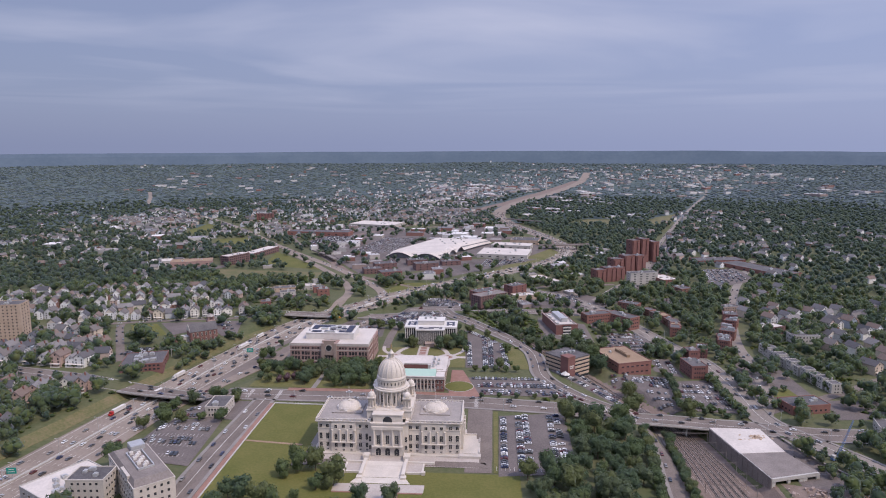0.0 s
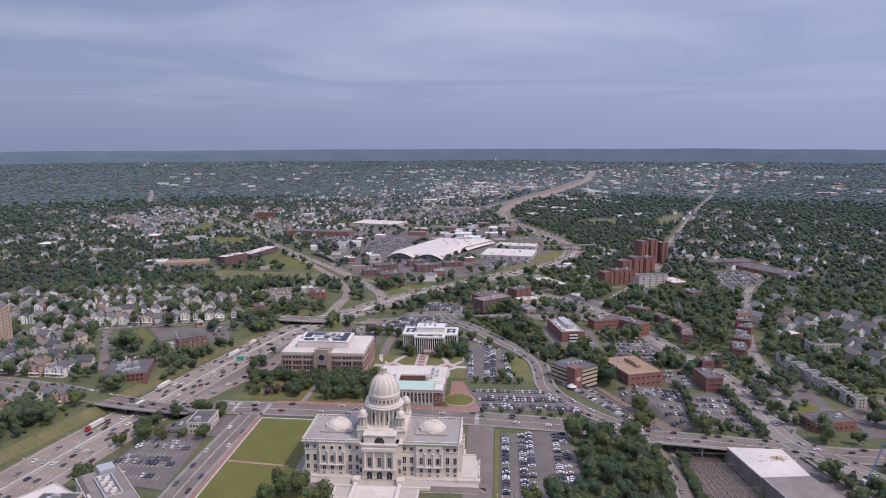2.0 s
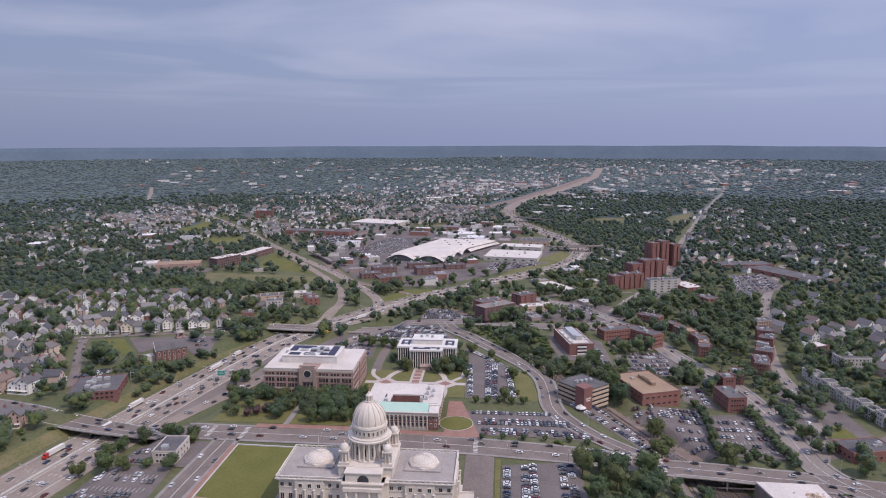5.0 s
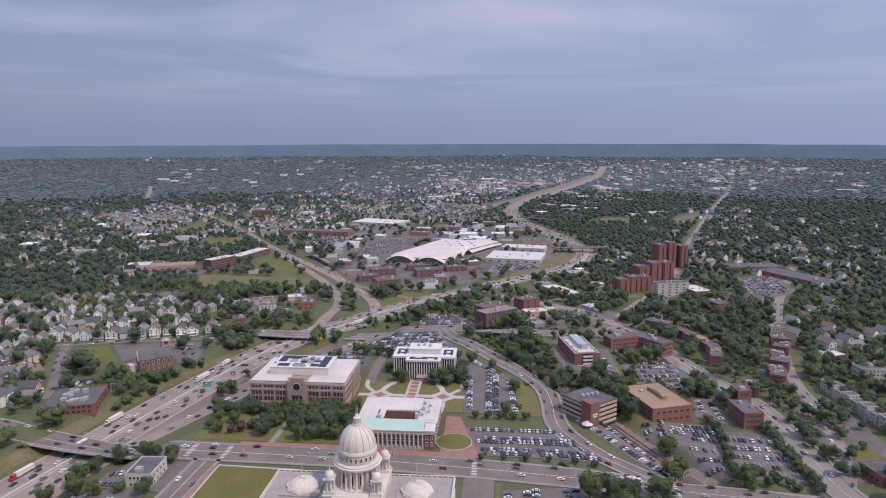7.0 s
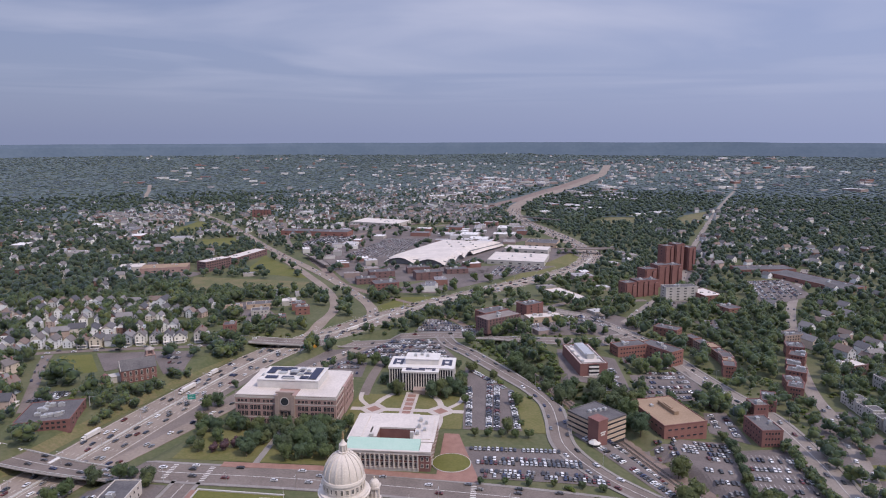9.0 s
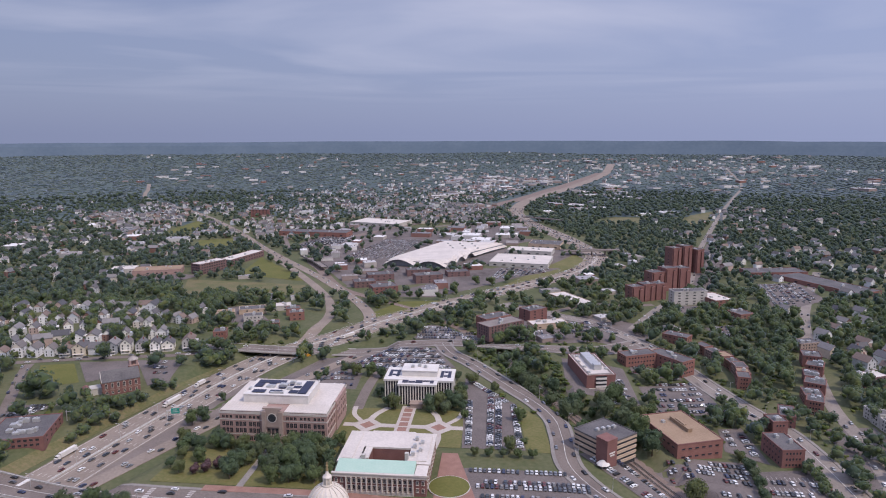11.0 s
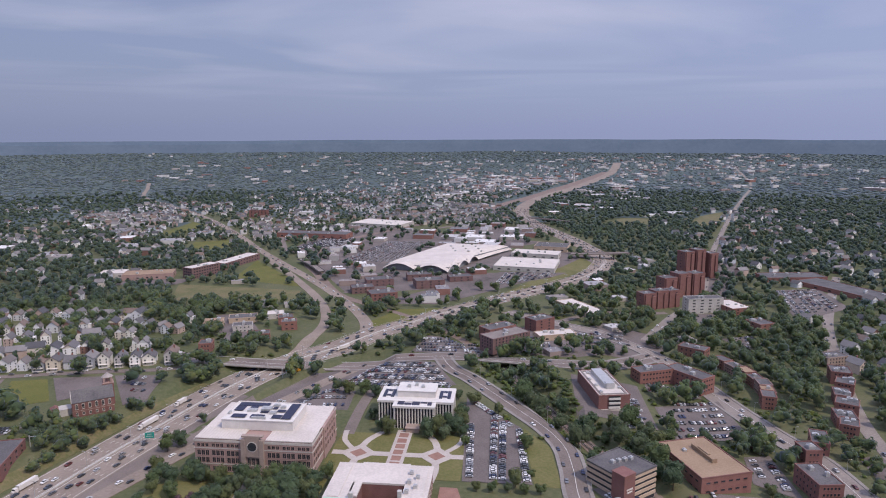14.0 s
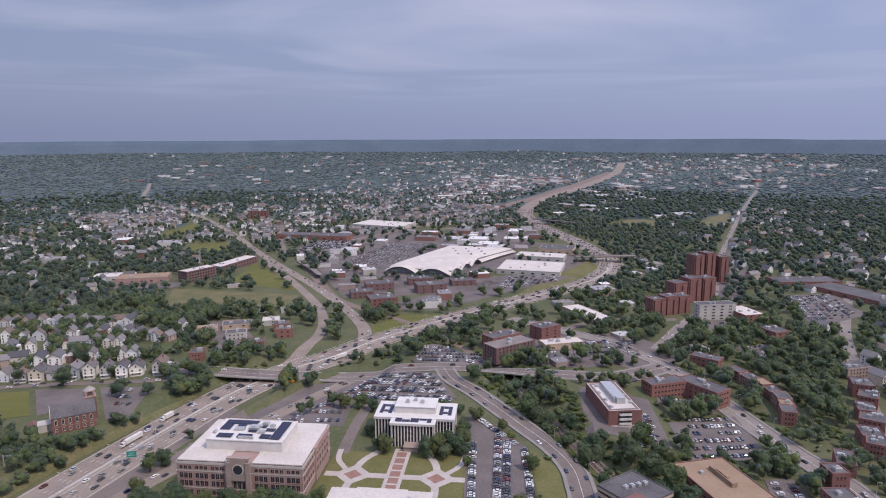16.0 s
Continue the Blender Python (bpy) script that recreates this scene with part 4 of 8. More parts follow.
    for s in (-1, 1):
        part("stair_wall", Mesh().box(s * 13.0, -38, -1, 2.2, 22, 3.6).box(s * 13.0, -26.5, -1, 4.2, 5, 5.2).box(s * 13.4, -50, -1, 3.4, 3.4, 2.6), M_MARBLE, t)
        part("terrace_wall", Mesh().box(s * 22.5, -31.4, 0, 17, 1.0, 2.0).box(s * 19.5, -44, -0.5, 10, 1.0, 1.9).box(s * 24.4, -38, -0.5, 1.0, 13, 1.7), M_MARBLE, t)
        part("lower_terrace", Mesh().box(s * 19, -37.6, -1, 10, 12, 1.7), M_WALK, t)
        part("balustrade_block", Mesh().box(s * 25, -44.2, -0.5, 2.4, 2.4, 2.6), M_MARBLE, t)
    part("landing", Mesh().box(0, -33.5, -1, 23.8, 5.5, 2.6), M_MARBLE, t)
    for k in range(16):
        part("step", Mesh().box(0, -36.6 - k * 0.85, -0.5, 23.8, 0.86, 2.0 - k * 0.09), M_MARBLE, t)
    for k in range(8):
        part("step", Mesh().box(0, -50.4 - k * 0.9, -0.5, 30 + k, 0.9, 1.05 - k * 0.05), M_MARBLE, t)
    part("forecourt", Mesh().box(0, -62, -0.6, 54, 9, 1.06).box(0, -73, -0.6, 16, 13, 1.02), M_WALK, t, "pale stone forecourt")
    for s in (-1, 1):
        part("brick_border", Mesh().box(s * 19, -67.2, -0.5, 15, 1.2, 0.98).box(s * 12, -73, -0.5, 1.2, 11, 0.98), M_BRICKWALK, t, "red brick border strip")
    part("side_terrace", Mesh().box(52.5, -4, -2, 9, 30, 3.6).box(58, -4, -2, 3, 22, 2.6).box(53, -20, -1, 14, 4, 3), M_LIMESTONE, t, "stepped stone side terrace coloured dark for shade")
    for s in (-1, 1):
        part("side_balustrade", Mesh().box(53, -4 + s * 14.6, 1.6, 8, 0.6, 1.1).box(59.2, -4 + s * 8, 0.6, 0.5, 6, 1.0), M_MARBLE, t)
    # darker material than the east terrace, standing in for the building's shadow
    part("west_terrace", Mesh().box(-51.5, -4, -2, 6, 30, 3.0), M_KERB, t, "stone side terrace coloured dark for shade")
    return t


state_house()
structure("drive", ribbon([(-60, -40), (-30, -36), (54, -36), (63, -34), (64, -10), (64, 30), (62, 58)], 7, 0.42, 6), M_ASPHALT, "curved asphalt drive round the capitol", "road")
structure("drive_apron", patch([(-50, -40), (59, -40), (59, -26), (-50, -26)], 0.36, 4), M_WALK, "pale paved apron", "pavement")


# ---- administration block with a round-windowed portal ----
def admin_block():
    t = thing("office_block", "pinkish brick office block with a white ribbed roof and solar panels", "office building", pose(-79.5, 175, 0))
    claim(-79.5, 175, 74, 56, 0)
    w, d, h = 72.5, 54, 20.4
    part("wall", Mesh().box(0, 0, -3, w, d, h + 3).box(w / 2 - 3, 8, -3, 8, 26, h + 3.2), M_PINKSTONE, t)
    for z in (4.6, 14.6, 18.9):
        part("stone_band", Mesh().ring(w + 0.5, d + 0.5, z, 0.7 if z < 18 else 1.5, 0.7), M_LIMESTONE, t)
    for s in (-1, 1):
        rf = part("roof_slope", Mesh().box(s * 21.8, -19, h + 0.2, 28.5, 15, 0.5), M_WHITEROOF, t, "white standing-seam roof")
        for k in range(15):
            part("seam", Mesh().box(s * 21.8 - 13.2 + k * 1.9, -19, h + 0.7, 0.28, 15, 0.16), M_LIMESTONE, rf)
    part("roof", Mesh().box(0, 7.5, h + 0.1, w - 1, 38, 0.6), M_WHITEROOF, t)
    pent = part("penthouse", Mesh().box(-2.5, 1, h + 0.3, 45, 28, 6.2).ring(45.6, 28.6, h + 6.3, 0.6, 0.5, -2.5, 1), M_WHITE, t, "white rooftop plant house")
    for x0, x1, y0, y1 in ((-20, 0, 7, 12), (-20, -14, -1, 6.6), (-11, -6, 1, 6.6), (-18, -9, -11, -6), (-6, 2.5, -10.5, -6), (14, 20, -11, 12), (7.5, 13.6, -10.5, -5.5), (8, 13.6, -1, 2.5), (-2, 3, -3, 0.5), (4, 7, 3, 6)):
        arr = Mesh().box((x0 + x1) / 2 - 2.5, (y0 + y1) / 2 + 1, h + 7.0, x1 - x0, y1 - y0, 0.15)
        part("solar_array", arr, M_SOLAR, pent, "dark blue solar panels")
    for x, y, w_, d_ in ((-8, 0, 6, 3.4), (5, 8.5, 4, 3), (10, 6, 3, 2.4), (0, -11, 9, 1.2), (-21, -5, 1.5, 3)):
        roof_unit(t, x - 2.5, y + 1, h + 6.6, w_, d_, 1.3)
    roof_unit(t, -2, 3, h + 6.6, 6, 5, 1.8)
    roof_unit(t, 4, -2, h + 6.6, 4, 3, 1.4)
    # portal slab
    portal = part("portal", Mesh().box(-5.6, -27.4, -3, 2.6, 2.6, 24.6).box(5.6, -27.4, -3, 2.6, 2.6, 24.6).box(0, -27.2, 10.8, 9, 2.2, 12.4).box(0, -27, 23.2, 13, 2.6, 1.0), M_GRANITE, t, "grey stone entrance portal")
    part("round_window", Mesh().lathe(0, 0, [(2.7, -0.2), (2.7, 0.25)], 24), M_GLASS, portal, "dark round window", pose(0, -28.35, 17.4, 90))
    part("portal_ring", Mesh().lathe(0, 0, [(3.3, -0.12), (3.3, 0.12)], 24), M_LIMESTONE, portal, "", pose(0, -28.3, 17.4, 90))
    for u in (-2.6, 0, 2.6):
        window(t, u, -27.05, 4.5, FACES["front"], 1.6, 5.0, frame_mat=M_GRANITE)
    for s in (-1, 1):
        for g in (-9.2, 0, 9.2):
            for k in (-2.6, 0, 2.6):
                x = s * 21.8 + g + k
                window(t, x, -27, 0.6, FACES["front"], 2.0, 3.0, frame_mat=M_PINKSTONE)
                window(t, x, -27, 5.9, FACES["front"], 2.1, 3.2, frame_mat=M_PINKSTONE)
                window(t, x, -27, 10.4, FACES["front"], 2.1, 3.2, frame_mat=M_PINKSTONE)
                window(t, x, -27, 15.9, FACES["front"], 1.8, 2.0, frame_mat=M_PINKSTONE)
    for z, hh in ((5.9, 2.9), (10.6, 2.9), (15.9, 1.7)):
        for k in range(5):
            window(t, w / 2, -24 + k * 3.9, z, 0.0, 2.1, hh, frame_mat=M_PINKSTONE)
            window(t, w / 2 + 1, -2.4 + k * 5.0, z, 0.0, 2.1, hh, frame_mat=M_PINKSTONE)
            window(t, -w / 2, -22 + k * 10, z, math.pi, 2.1, hh, frame_mat=M_PINKSTONE)


admin_block()


# ---- finned office ----
def finned_office():
    x0, y0 = 7.0, 236.0
    t = thing("office_building", "white flat-roofed modern office with slender vertical fins", "office building", pose(x0, y0, 0))
    claim(x0, y0, 56, 44, 0)
    part("wall", Mesh().box(0, 2, -2, 51, 24, 17.2).box(0, -6, -2, 27, 24, 17.0), M_GLASS, t, "dark glazed wall")
    part("roof", Mesh().box(0, 2, 15.3, 53.5, 26.5, 1.6), M_WHITE, t)
    part("porch_roof", Mesh().box(0, -7, 15.0, 29.5, 25, 1.5), M_WHITE, t)
    for sx in (-20, 20):
        for dx, dy, w_, d_ in ((-2.9, 2, 2.4, 14), (2.9, 2, 2.4, 14), (0, 7.2, 3.0, 3.4), (0, -1.4, 3.0, 3.0)):
            part("solar_panel", Mesh().box(sx + dx, dy, 16.95, w_, d_, 0.2), M_SOLAR, t, "dark blue solar panel")
    for dx, dy, w_, d_ in ((-9.5, -13.5, 4.4, 6.5), (-4.5, -15, 5, 3.4), (1, -13.5, 5.4, 6.5), (6.4, -12, 4.8, 3.4), (10.6, -13.5, 2.8, 6.5)):
        part("solar_panel", Mesh().box(dx, dy, 16.55, w_, d_, 0.2), M_SOLAR, t, "dark blue solar panel")
    part("penthouse", Mesh().box(0, 4, 16.9, 27, 16, 4.2).box(0, 4, 21.1, 27.8, 16.8, 0.5), M_WHITE, t, "white rooftop plant house")
    for i in range(3):
        roof_unit(t, -6 + i * 5, 3 + (i % 2) * 3, 21.6, 2.5, 2.2, 1.8)
    for i in range(26):
        x = -25.6 + i * 51.2 / 25
        yf = -18.3 if abs(x) < 13.9 else -10.3
        part("fin", Mesh().box(x, yf, 0, 0.7, 0.7, 15.3), M_WHITE, t)
    for s in (-1, 1):
        for i in range(10):
            part("fin", Mesh().box(s * 25.9, -8.5 + i * 2.4, 0, 0.7, 0.7, 15.3), M_WHITE, t)
        for i in range(3):
            part("fin", Mesh().box(s * 13.9, -16 + i * 2.4, 0, 0.7, 0.7, 15.3), M_WHITE, t)
    part("entrance", Mesh().box(0, -22, 0, 9, 7, 3.2).box(0, -22, 3.2, 10, 8, 0.4), M_GRANITE, t)


finned_office()


# ---- colonnaded annexe with a green copper roof ----
def annexe():
    x0, y0, w, d = 2.5, 115.5, 53.0, 52.0
    t = thing("annexe", "brick and limestone annexe with colonnade and green copper roof", "government building", pose(x0, y0, 0))
    claim(x0, y0, w, d, 0)
    part("wall", Mesh().box(0, -20, -2, w, 12, 14.5).box(0, 20, -2, w, 12, 14.5).box(-20.5, 0, -2, 12, 28.2, 14.5).box(20.5, 0, -2, 12, 28.2, 14.5), M_BRICKDK, t)
    part("courtyard", Mesh().box(0, 0, -1, 29, 28, 4).box(2, -2, 3, 9, 7, 3), M_TARROOF, t)
    part("inner_range", Mesh().box(0, 9.5, 2, 29.2, 9, 10.4).box(-12.2, -2, 2, 4.6, 14, 10.4), M_BRICKDK, t)
    part("inner_roof", Mesh().box(0, 9.5, 12.4, 29, 9.4, 1.1).box(-12.2, -2, 12.4, 5, 14, 1.0), M_WHITEROOF, t)
    part("limestone_front", Mesh().box(0, -26.2, -1, 39, 0.9, 3.2).box(0, -26.3, 10.6, w + 0.8, 1.4, 1.9).box(0, -26.5, 12.5, w + 1.6, 1.8, 0.6), M_LIMESTONE, t)
    for i in range(14):
        part("column", Mesh().lathe(-19 + i * 38 / 13, -26.9, [(0.6, 2.2), (0.5, 2.6), (0.44, 10), (0.65, 10.6)], 8), M_LIMESTONE, t)
    for i in range(13):
        window(t, -19 + (i + 0.5) * 38 / 13, -26.05, 3.0, FACES["front"], 1.3, 2.4, frame_mat=M_LIMESTONE)
        window(t, -19 + (i + 0.5) * 38 / 13, -26.05, 7.2, FACES["front"], 1.3, 2.2, frame_mat=M_LIMESTONE)
    for s in (-1, 1):
        for k in (-1.6, 1.6):
            window(t, s * 23.2 + k, -26.05, 2.6, FACES["front"], 1.2, 2.2, frame_mat=M_LIMESTONE)
            window(t, s * 23.2 + k, -26.05, 7.0, FACES["front"], 1.2, 2.2, frame_mat=M_LIMESTONE)
        for k in range(9):
            window(t, s * w / 2, -21 + k * 5.2, 2.6, 0.0 if s > 0 else math.pi, 1.3, 2.2, frame_mat=M_LIMESTONE)
            window(t, s * w / 2, -21 + k * 5.2, 7.0, 0.0 if s > 0 else math.pi, 1.3, 2.2, frame_mat=M_LIMESTONE)
        part("white_roof", Mesh().box(s * 20.6, 6, 12.5, 13.6, 40, 0.9).box(s * 22, 6, 13.4, 6, 34, 0.5), M_WHITEROOF, t)
    part("end_roof", Mesh().box(23.4, -21.5, 12.5, 7.0, 12.0, 1.0), M_WHITEROOF, t)
    part("white_roof", Mesh().box(0, 20.5, 12.5, 27.6, 13.5, 0.9), M_WHITEROOF, t, "white membrane roof")
    cop = Mesh()
    cop.add([(-25.6, -25.4, 13.0), (19.6, -25.4, 13.0), (19.6, -15.0, 15.6), (-25.6, -15.0, 15.6), (-25.6, -14.2, 12.4), (19.6, -14.2, 12.4)], [(0, 1, 2, 3), (3, 2, 5, 4), (0, 3, 4), (1, 5, 2)])
    part("copper_roof", cop, M_COPPER, t, "pale green copper roof slope")
    for k in range(5):
        roof_unit(t, 16 + (k % 2) * 4, -4 + k * 5, 13.8, 2.2, 2.2, 1.8)
    for sx, sy in ((-12, -12), (13, -8)):
        part("stack", Mesh().box(sx, sy, 12, 2.2, 2.2, 5), M_CONCRETE, t)


annexe()

# ---- other buildings ----
building("brick_office", "red brick office with white bands and a white plant-covered roof", 145, 296, 24, 54, 12.5, 11, M_BRICKDK, M_WHITEROOF, 4, 0, 9, (1.6, 1.4), z=-4.0, units=0, sides=("right",))
t = bpy.data.objects["brick_office"]
part("window_bay", Mesh().box(0, -27.2, 0, 8.5, 1.0, 12.0), M_GLASS, t)
for k in range(3):
    part("white_band", Mesh().box(0, -27.5, 2.6 + k * 3.4, 8.7, 1.2, 1.6), M_WHITE, t)
part("plant_house", Mesh().box(1, 4, 12.6, 8, 34, 3.6).box(1, -12, 12.6, 6, 5, 4.6), M_METAL, t)
part("roof_curb", Mesh().ring(21, 50, 12.7, 0.35, 1.6), M_DARKCONC, t, "dark gravel strip round the roof")
for k in range(7):
    roof_unit(t, (-8, 8.5, -7.5, 8, -8.5, 7, -6)[k], -20 + k * 6.6, 12.7, 2.2, 2.6, 1.2)
part("ground_floor", Mesh().box(0, -26.9, -0.5, 24.6, 2.0, 2.6), M_LIMESTONE, t)
building("tan_roofed_store", "low brick building with a wide tan gravel roof", 193, 193, 34, 48, 11.0, 19, M_BRICK, M_TANROOF, 2, 6, 8, (2.6, 1.2), z=-10.0, units=1, band=M_BRICKDK)
roof_unit(bpy.data.objects["tan_roofed_store"], 2, 2, 11.1, 3.5, 22, 2.6, 0, M_TANROOF)


def striped_office():
    t = thing("striped_office", "tan concrete office with dark ribbon windows and brick corner tower", "office building", pose(137, 158, -2.5, 0, 0, 40))
    claim(137, 158, 30, 30, 0.7)
    part("core", Mesh().box(0, 0, -4, 27, 27, 17.5), M_GLASS, t, "dark ribbon glazing")
    for k in range(5):
        part("floor_band", Mesh().box(0, 0, -1.5 + k * 3.5, 28, 28, 1.9), M_TANBRICK, t)
    part("roof", Mesh().box(0, 0, 14.5, 27, 27, 0.4).ring(28.2, 28.2, 14.3, 1.0, 0.6), M_TARROOF, t)
    part("stair_tower", Mesh().box(-12, -12, -4, 9, 9, 22).box(-12, -12, 18, 9.4, 9.4, 0.6), M_BRICKDK, t, "dark brick stair tower")
    for k in range(2):
        part("sign_bar", Mesh().box(-12, -16.65, 9.4 - 1.6 * k, 5 - k, 0.16, 0.9), M_WHITE, t, "pale unreadable sign bar")
    for k in range(4):
        roof_unit(t, -4 + k * 4, 3 - k, 14.9, 2.4, 2.4, 1.6)


striped_office()
brick = dict(units=2)
building("brick_store", "square red brick building with a grey flat roof", 257, 181, 15, 26, 12, 8, M_BRICKDK, M_TARROOF, 3, 5, 6, (1.1, 1.6), z=-13, **brick)
building("brick_store", "narrow tall red brick building beside the avenue", 264, 212, 11, 13, 15, 8, M_BRICKDK, M_TARROOF, 3, 3, 3, (1.1, 1.6), z=-13, **brick)
building("brick_store", "low red brick building with a chimney", 283, 240, 11, 22, 9, -18, M_BRICKDK, M_TARROOF, 3, 3, 4, (1.1, 1.6), z=-13, **brick)
for i, (x, y, w, d, h) in enumerate([(240, 610, 18, 16, 20), (256, 618, 18, 16, 22), (272, 626, 18, 16, 21), (278, 672, 20, 18, 27), (298, 682, 20, 18, 31), (318, 690, 20, 18, 30), (332, 792, 17, 18, 41), (350, 800, 17, 18, 43), (370, 806, 15, 20, 37)]):
    tb = building("apartment_block", "tall dark red brick apartment block with stepped bays", x, y, w, d, h, 25, M_BRICKDK, M_TARROOF, max(4, int(h / 5)), 4, 4, (1.2, 1.5), units=1, group="brick apartment blocks")
    for k in (-1, 1):
        part("bay", Mesh().box(k * w * 0.27, -d / 2 - 0.7, -2, w * 0.3, 1.5, h + 1.4 - (k > 0) * 3), M_BRICKDK, tb)
        part("bay", Mesh().box(w / 2 + 0.6, k * d * 0.26, -2, 1.3, d * 0.3, h + 0.6 - (k > 0) * 2.5), M_BRICKDK, tb)
building("concrete_block", "pale concrete apartment block", 305, 600, 44, 16, 18, 12, M_CONCRETE, M_TARROOF, 5, 9, 3, (2.2, 1.3))
building("brick_mill", "four-storey red brick mill with pale roof", 68, 414, 46, 20, 12, 40, M_HAZEBRICK, M_DARKCONC, 4, 10, 4, (1.4, 1.8))
building("brick_mill", "red brick mill wing", 60, 450, 34, 18, 10, 40, M_BRICK, M_TARROOF, 3, 7, 3, (1.4, 1.8))
building("brick_mill", "red brick mill with two blocks", 104, 480, 26, 18, 13, 40, M_BRICKDK, M_TARROOF, 4, 5, 4, (1.3, 1.6))
building("white_store", "low store with a white flat roof", 118, 444, 40, 16, 6, 20, M_TANBRICK, M_WHITEROOF, 1, 6, 3, (2, 1.6))
building("curved_shop", "low curved shop with a white roof", 156, 572, 24, 68, 6.5, 30, M_TANBRICK, M_WHITEROOF, 1, 3, 6, (2.4, 2))
building("brick_school", "red brick building with long window bands", 194, 350, 32, 15, 12, 22, M_BRICK, M_TARROOF, 3, 9, 3, (1.6, 1.5), z=-10)
building("brick_school", "red brick wing with a dark flat roof", 224, 347, 17, 38, 12.5, 38, M_BRICK, M_TARROOF, 3, 4, 7, (1.6, 1.5), z=-11)
for i, (x, y) in enumerate([(313, 262), (320, 283), (331, 303), (338, 327), (351, 349), (358, 374)]):
    building("brick_row", "red brick row house with grey roof", x, y, 12 + i % 3 * 2, 15 + i % 2 * 4, (11, 8.0, 10, 8.5, 9.5, 11)[i], (-24, -12, -28, -18, -30, -15)[i], M_BRICKDK if i % 2 else M_BRICK, M_TARROOF, 3, 4, 4, (1.1, 1.6), group="brick row by the hill street")
for i, (x, y, a) in enumerate([(276, 312, 12), (281, 327, 8), (283, 342, 2), (282, 357, -6), (279, 372, -14), (274, 387, -20), (268, 401, -26)]):
    building("brick_terrace", "red brick terrace house by the avenue", x, y, 10.5, 15, (10.5, 8.5, 9.2, 7.8, 8.8, 7.5, 8.5)[i], -a, (M_BRICK, M_BRICKDK, M_PINKSTONE)[i % 3], (M_TARROOF, M_TANROOF, M_TARROOF)[i % 3], 3, 3, 4, (1.1, 1.5), group="terrace by the avenue", units=i % 2)
building("mall", "long low brick shopping mall with grey roof", 527, 716, 44, 130, 6, 28, M_BRICK, M_TARROOF, 1, 4, 18, (3, 2))
building("mall", "low brick shopping mall wing", 486, 800, 90, 36, 6, 8, M_BRICKDK, M_TARROOF, 1, 14, 3, (3, 2))
building("store_shed", "long low warehouse with a white roof", 100, 842, 95, 80, 7, -10, M_CONCRETE, M_WHITEROOF, 1, 12, 8, (3, 2), units=6)
building("store_shed", "white-roofed warehouse by the motorway", 118, 935, 80, 40, 8, -12, M_CONCRETE, M_WHITEROOF, 1, 10, 5, (3, 2), units=4)
building("store_shed", "grey-roofed depot beside the curve", 150, 1010, 60, 50, 9, -12, M_TANBRICK, M_TARROOF, 1, 8, 5, (3, 2), units=4)
building("white_warehouse", "wide warehouse with a bright white roof", -225, 1315, 125, 80, 7, -18, M_CONCRETE, M_WHITEROOF, 1, 14, 8, (3, 2), units=6)
building("long_warehouse", "long brick warehouse with grey roof", -330, 1120, 150, 40, 9, -6, M_BRICK, M_TARROOF, 1, 16, 4, (3, 2), units=5)
building("mill_block", "long four-storey dark brick mill with white flat roof", -390, 732, 20, 52, 16, -24, M_HAZEBRICK, M_WHITEROOF, 4, 8, 30, (1.6, 2.0))
building("mill_block", "low brick mill wing with pale roof beside a mown bank", -374, 824, 24, 96, 10, -12.5, M_HAZEBRICK, M_WHITEROOF, 2, 8, 36, (1.8, 2))
building("mill_block", "low brick mill shed with tan roof", -462, 712, 70, 34, 8, 19, M_PINKSTONE, M_TANROOF, 1, 10, 5, (2, 2))
building("mill_block", "low pale-roofed mill shed", -520, 716, 36, 30, 7, 19, M_CONCRETE, M_WHITEROOF, 1, 6, 5, (2, 2))
building("hill_block", "square brick apartment block among distant trees", -560, 1410, 46, 18, 18, 10, M_BRICKDK, M_TARROOF, 5, 10, 5, (1.8, 1.8))
building("brick_depot", "dark red brick depot", -40, 690, 40, 24, 11, 20, M_HAZEBRICK, M_TARROOF, 3, 7, 4, (1.5, 1.6))
building("brick_depot", "red brick depot with pale roof", -60, 735, 36, 22, 9, 15, M_HAZEBRICK, M_TARROOF, 2, 6, 4, (1.5, 1.6))
building("brick_depot", "low red brick workshop with dark roof", 0, 735, 34, 20, 7, 18, M_HAZEBRICK, M_TARROOF, 2, 6, 3, (1.5, 1.6))
building("apartment_tower", "tan brick apartment tower with rows of small windows", -424, 196, 40, 20, 43, 12, M_TANBRICK, M_TARROOF, 13, 9, 3, (1.3, 1.3), sides=("right",))
building("stone_office", "pale stone office with a plant-covered grey roof", -137, -79, 54, 22, 16, -47, M_LIMESTONE, M_TARROOF, 4, 12, 5, (1.3, 1.7), units=0)
t = bpy.data.objects["stone_office"]
part("roof_well", Mesh().ring(26, 9, 19.3, 1.2, 0.6), M_METAL, t)
for k in range(9):
    roof_unit(t, -11 + k * 2.6, (-2, 1.5, 0)[k % 3], 19.3, 2.0, 2.0, 1.6, 0, M_WHITE)
part("stair_house", Mesh().box(-19, 3, 19.2, 9, 8, 3), M_METAL, t)
part("mansard_roof", Mesh().box(0, 0, 16.7, 53.4, 21.4, 2.6, 0, 0, 0.84), M_DARKCONC, t, "sloping grey metal roof")
part("dormer", Mesh().box(8, -9.2, 16.9, 14, 3.4, 2.0), M_LIMESTONE, t)
building("stone_office", "pale stone office wing with square windows", -160, -90, 21, 16, 16, 4, M_LIMESTONE, M_TARROOF, 4, 5, 4, (1.3, 1.5), units=3)
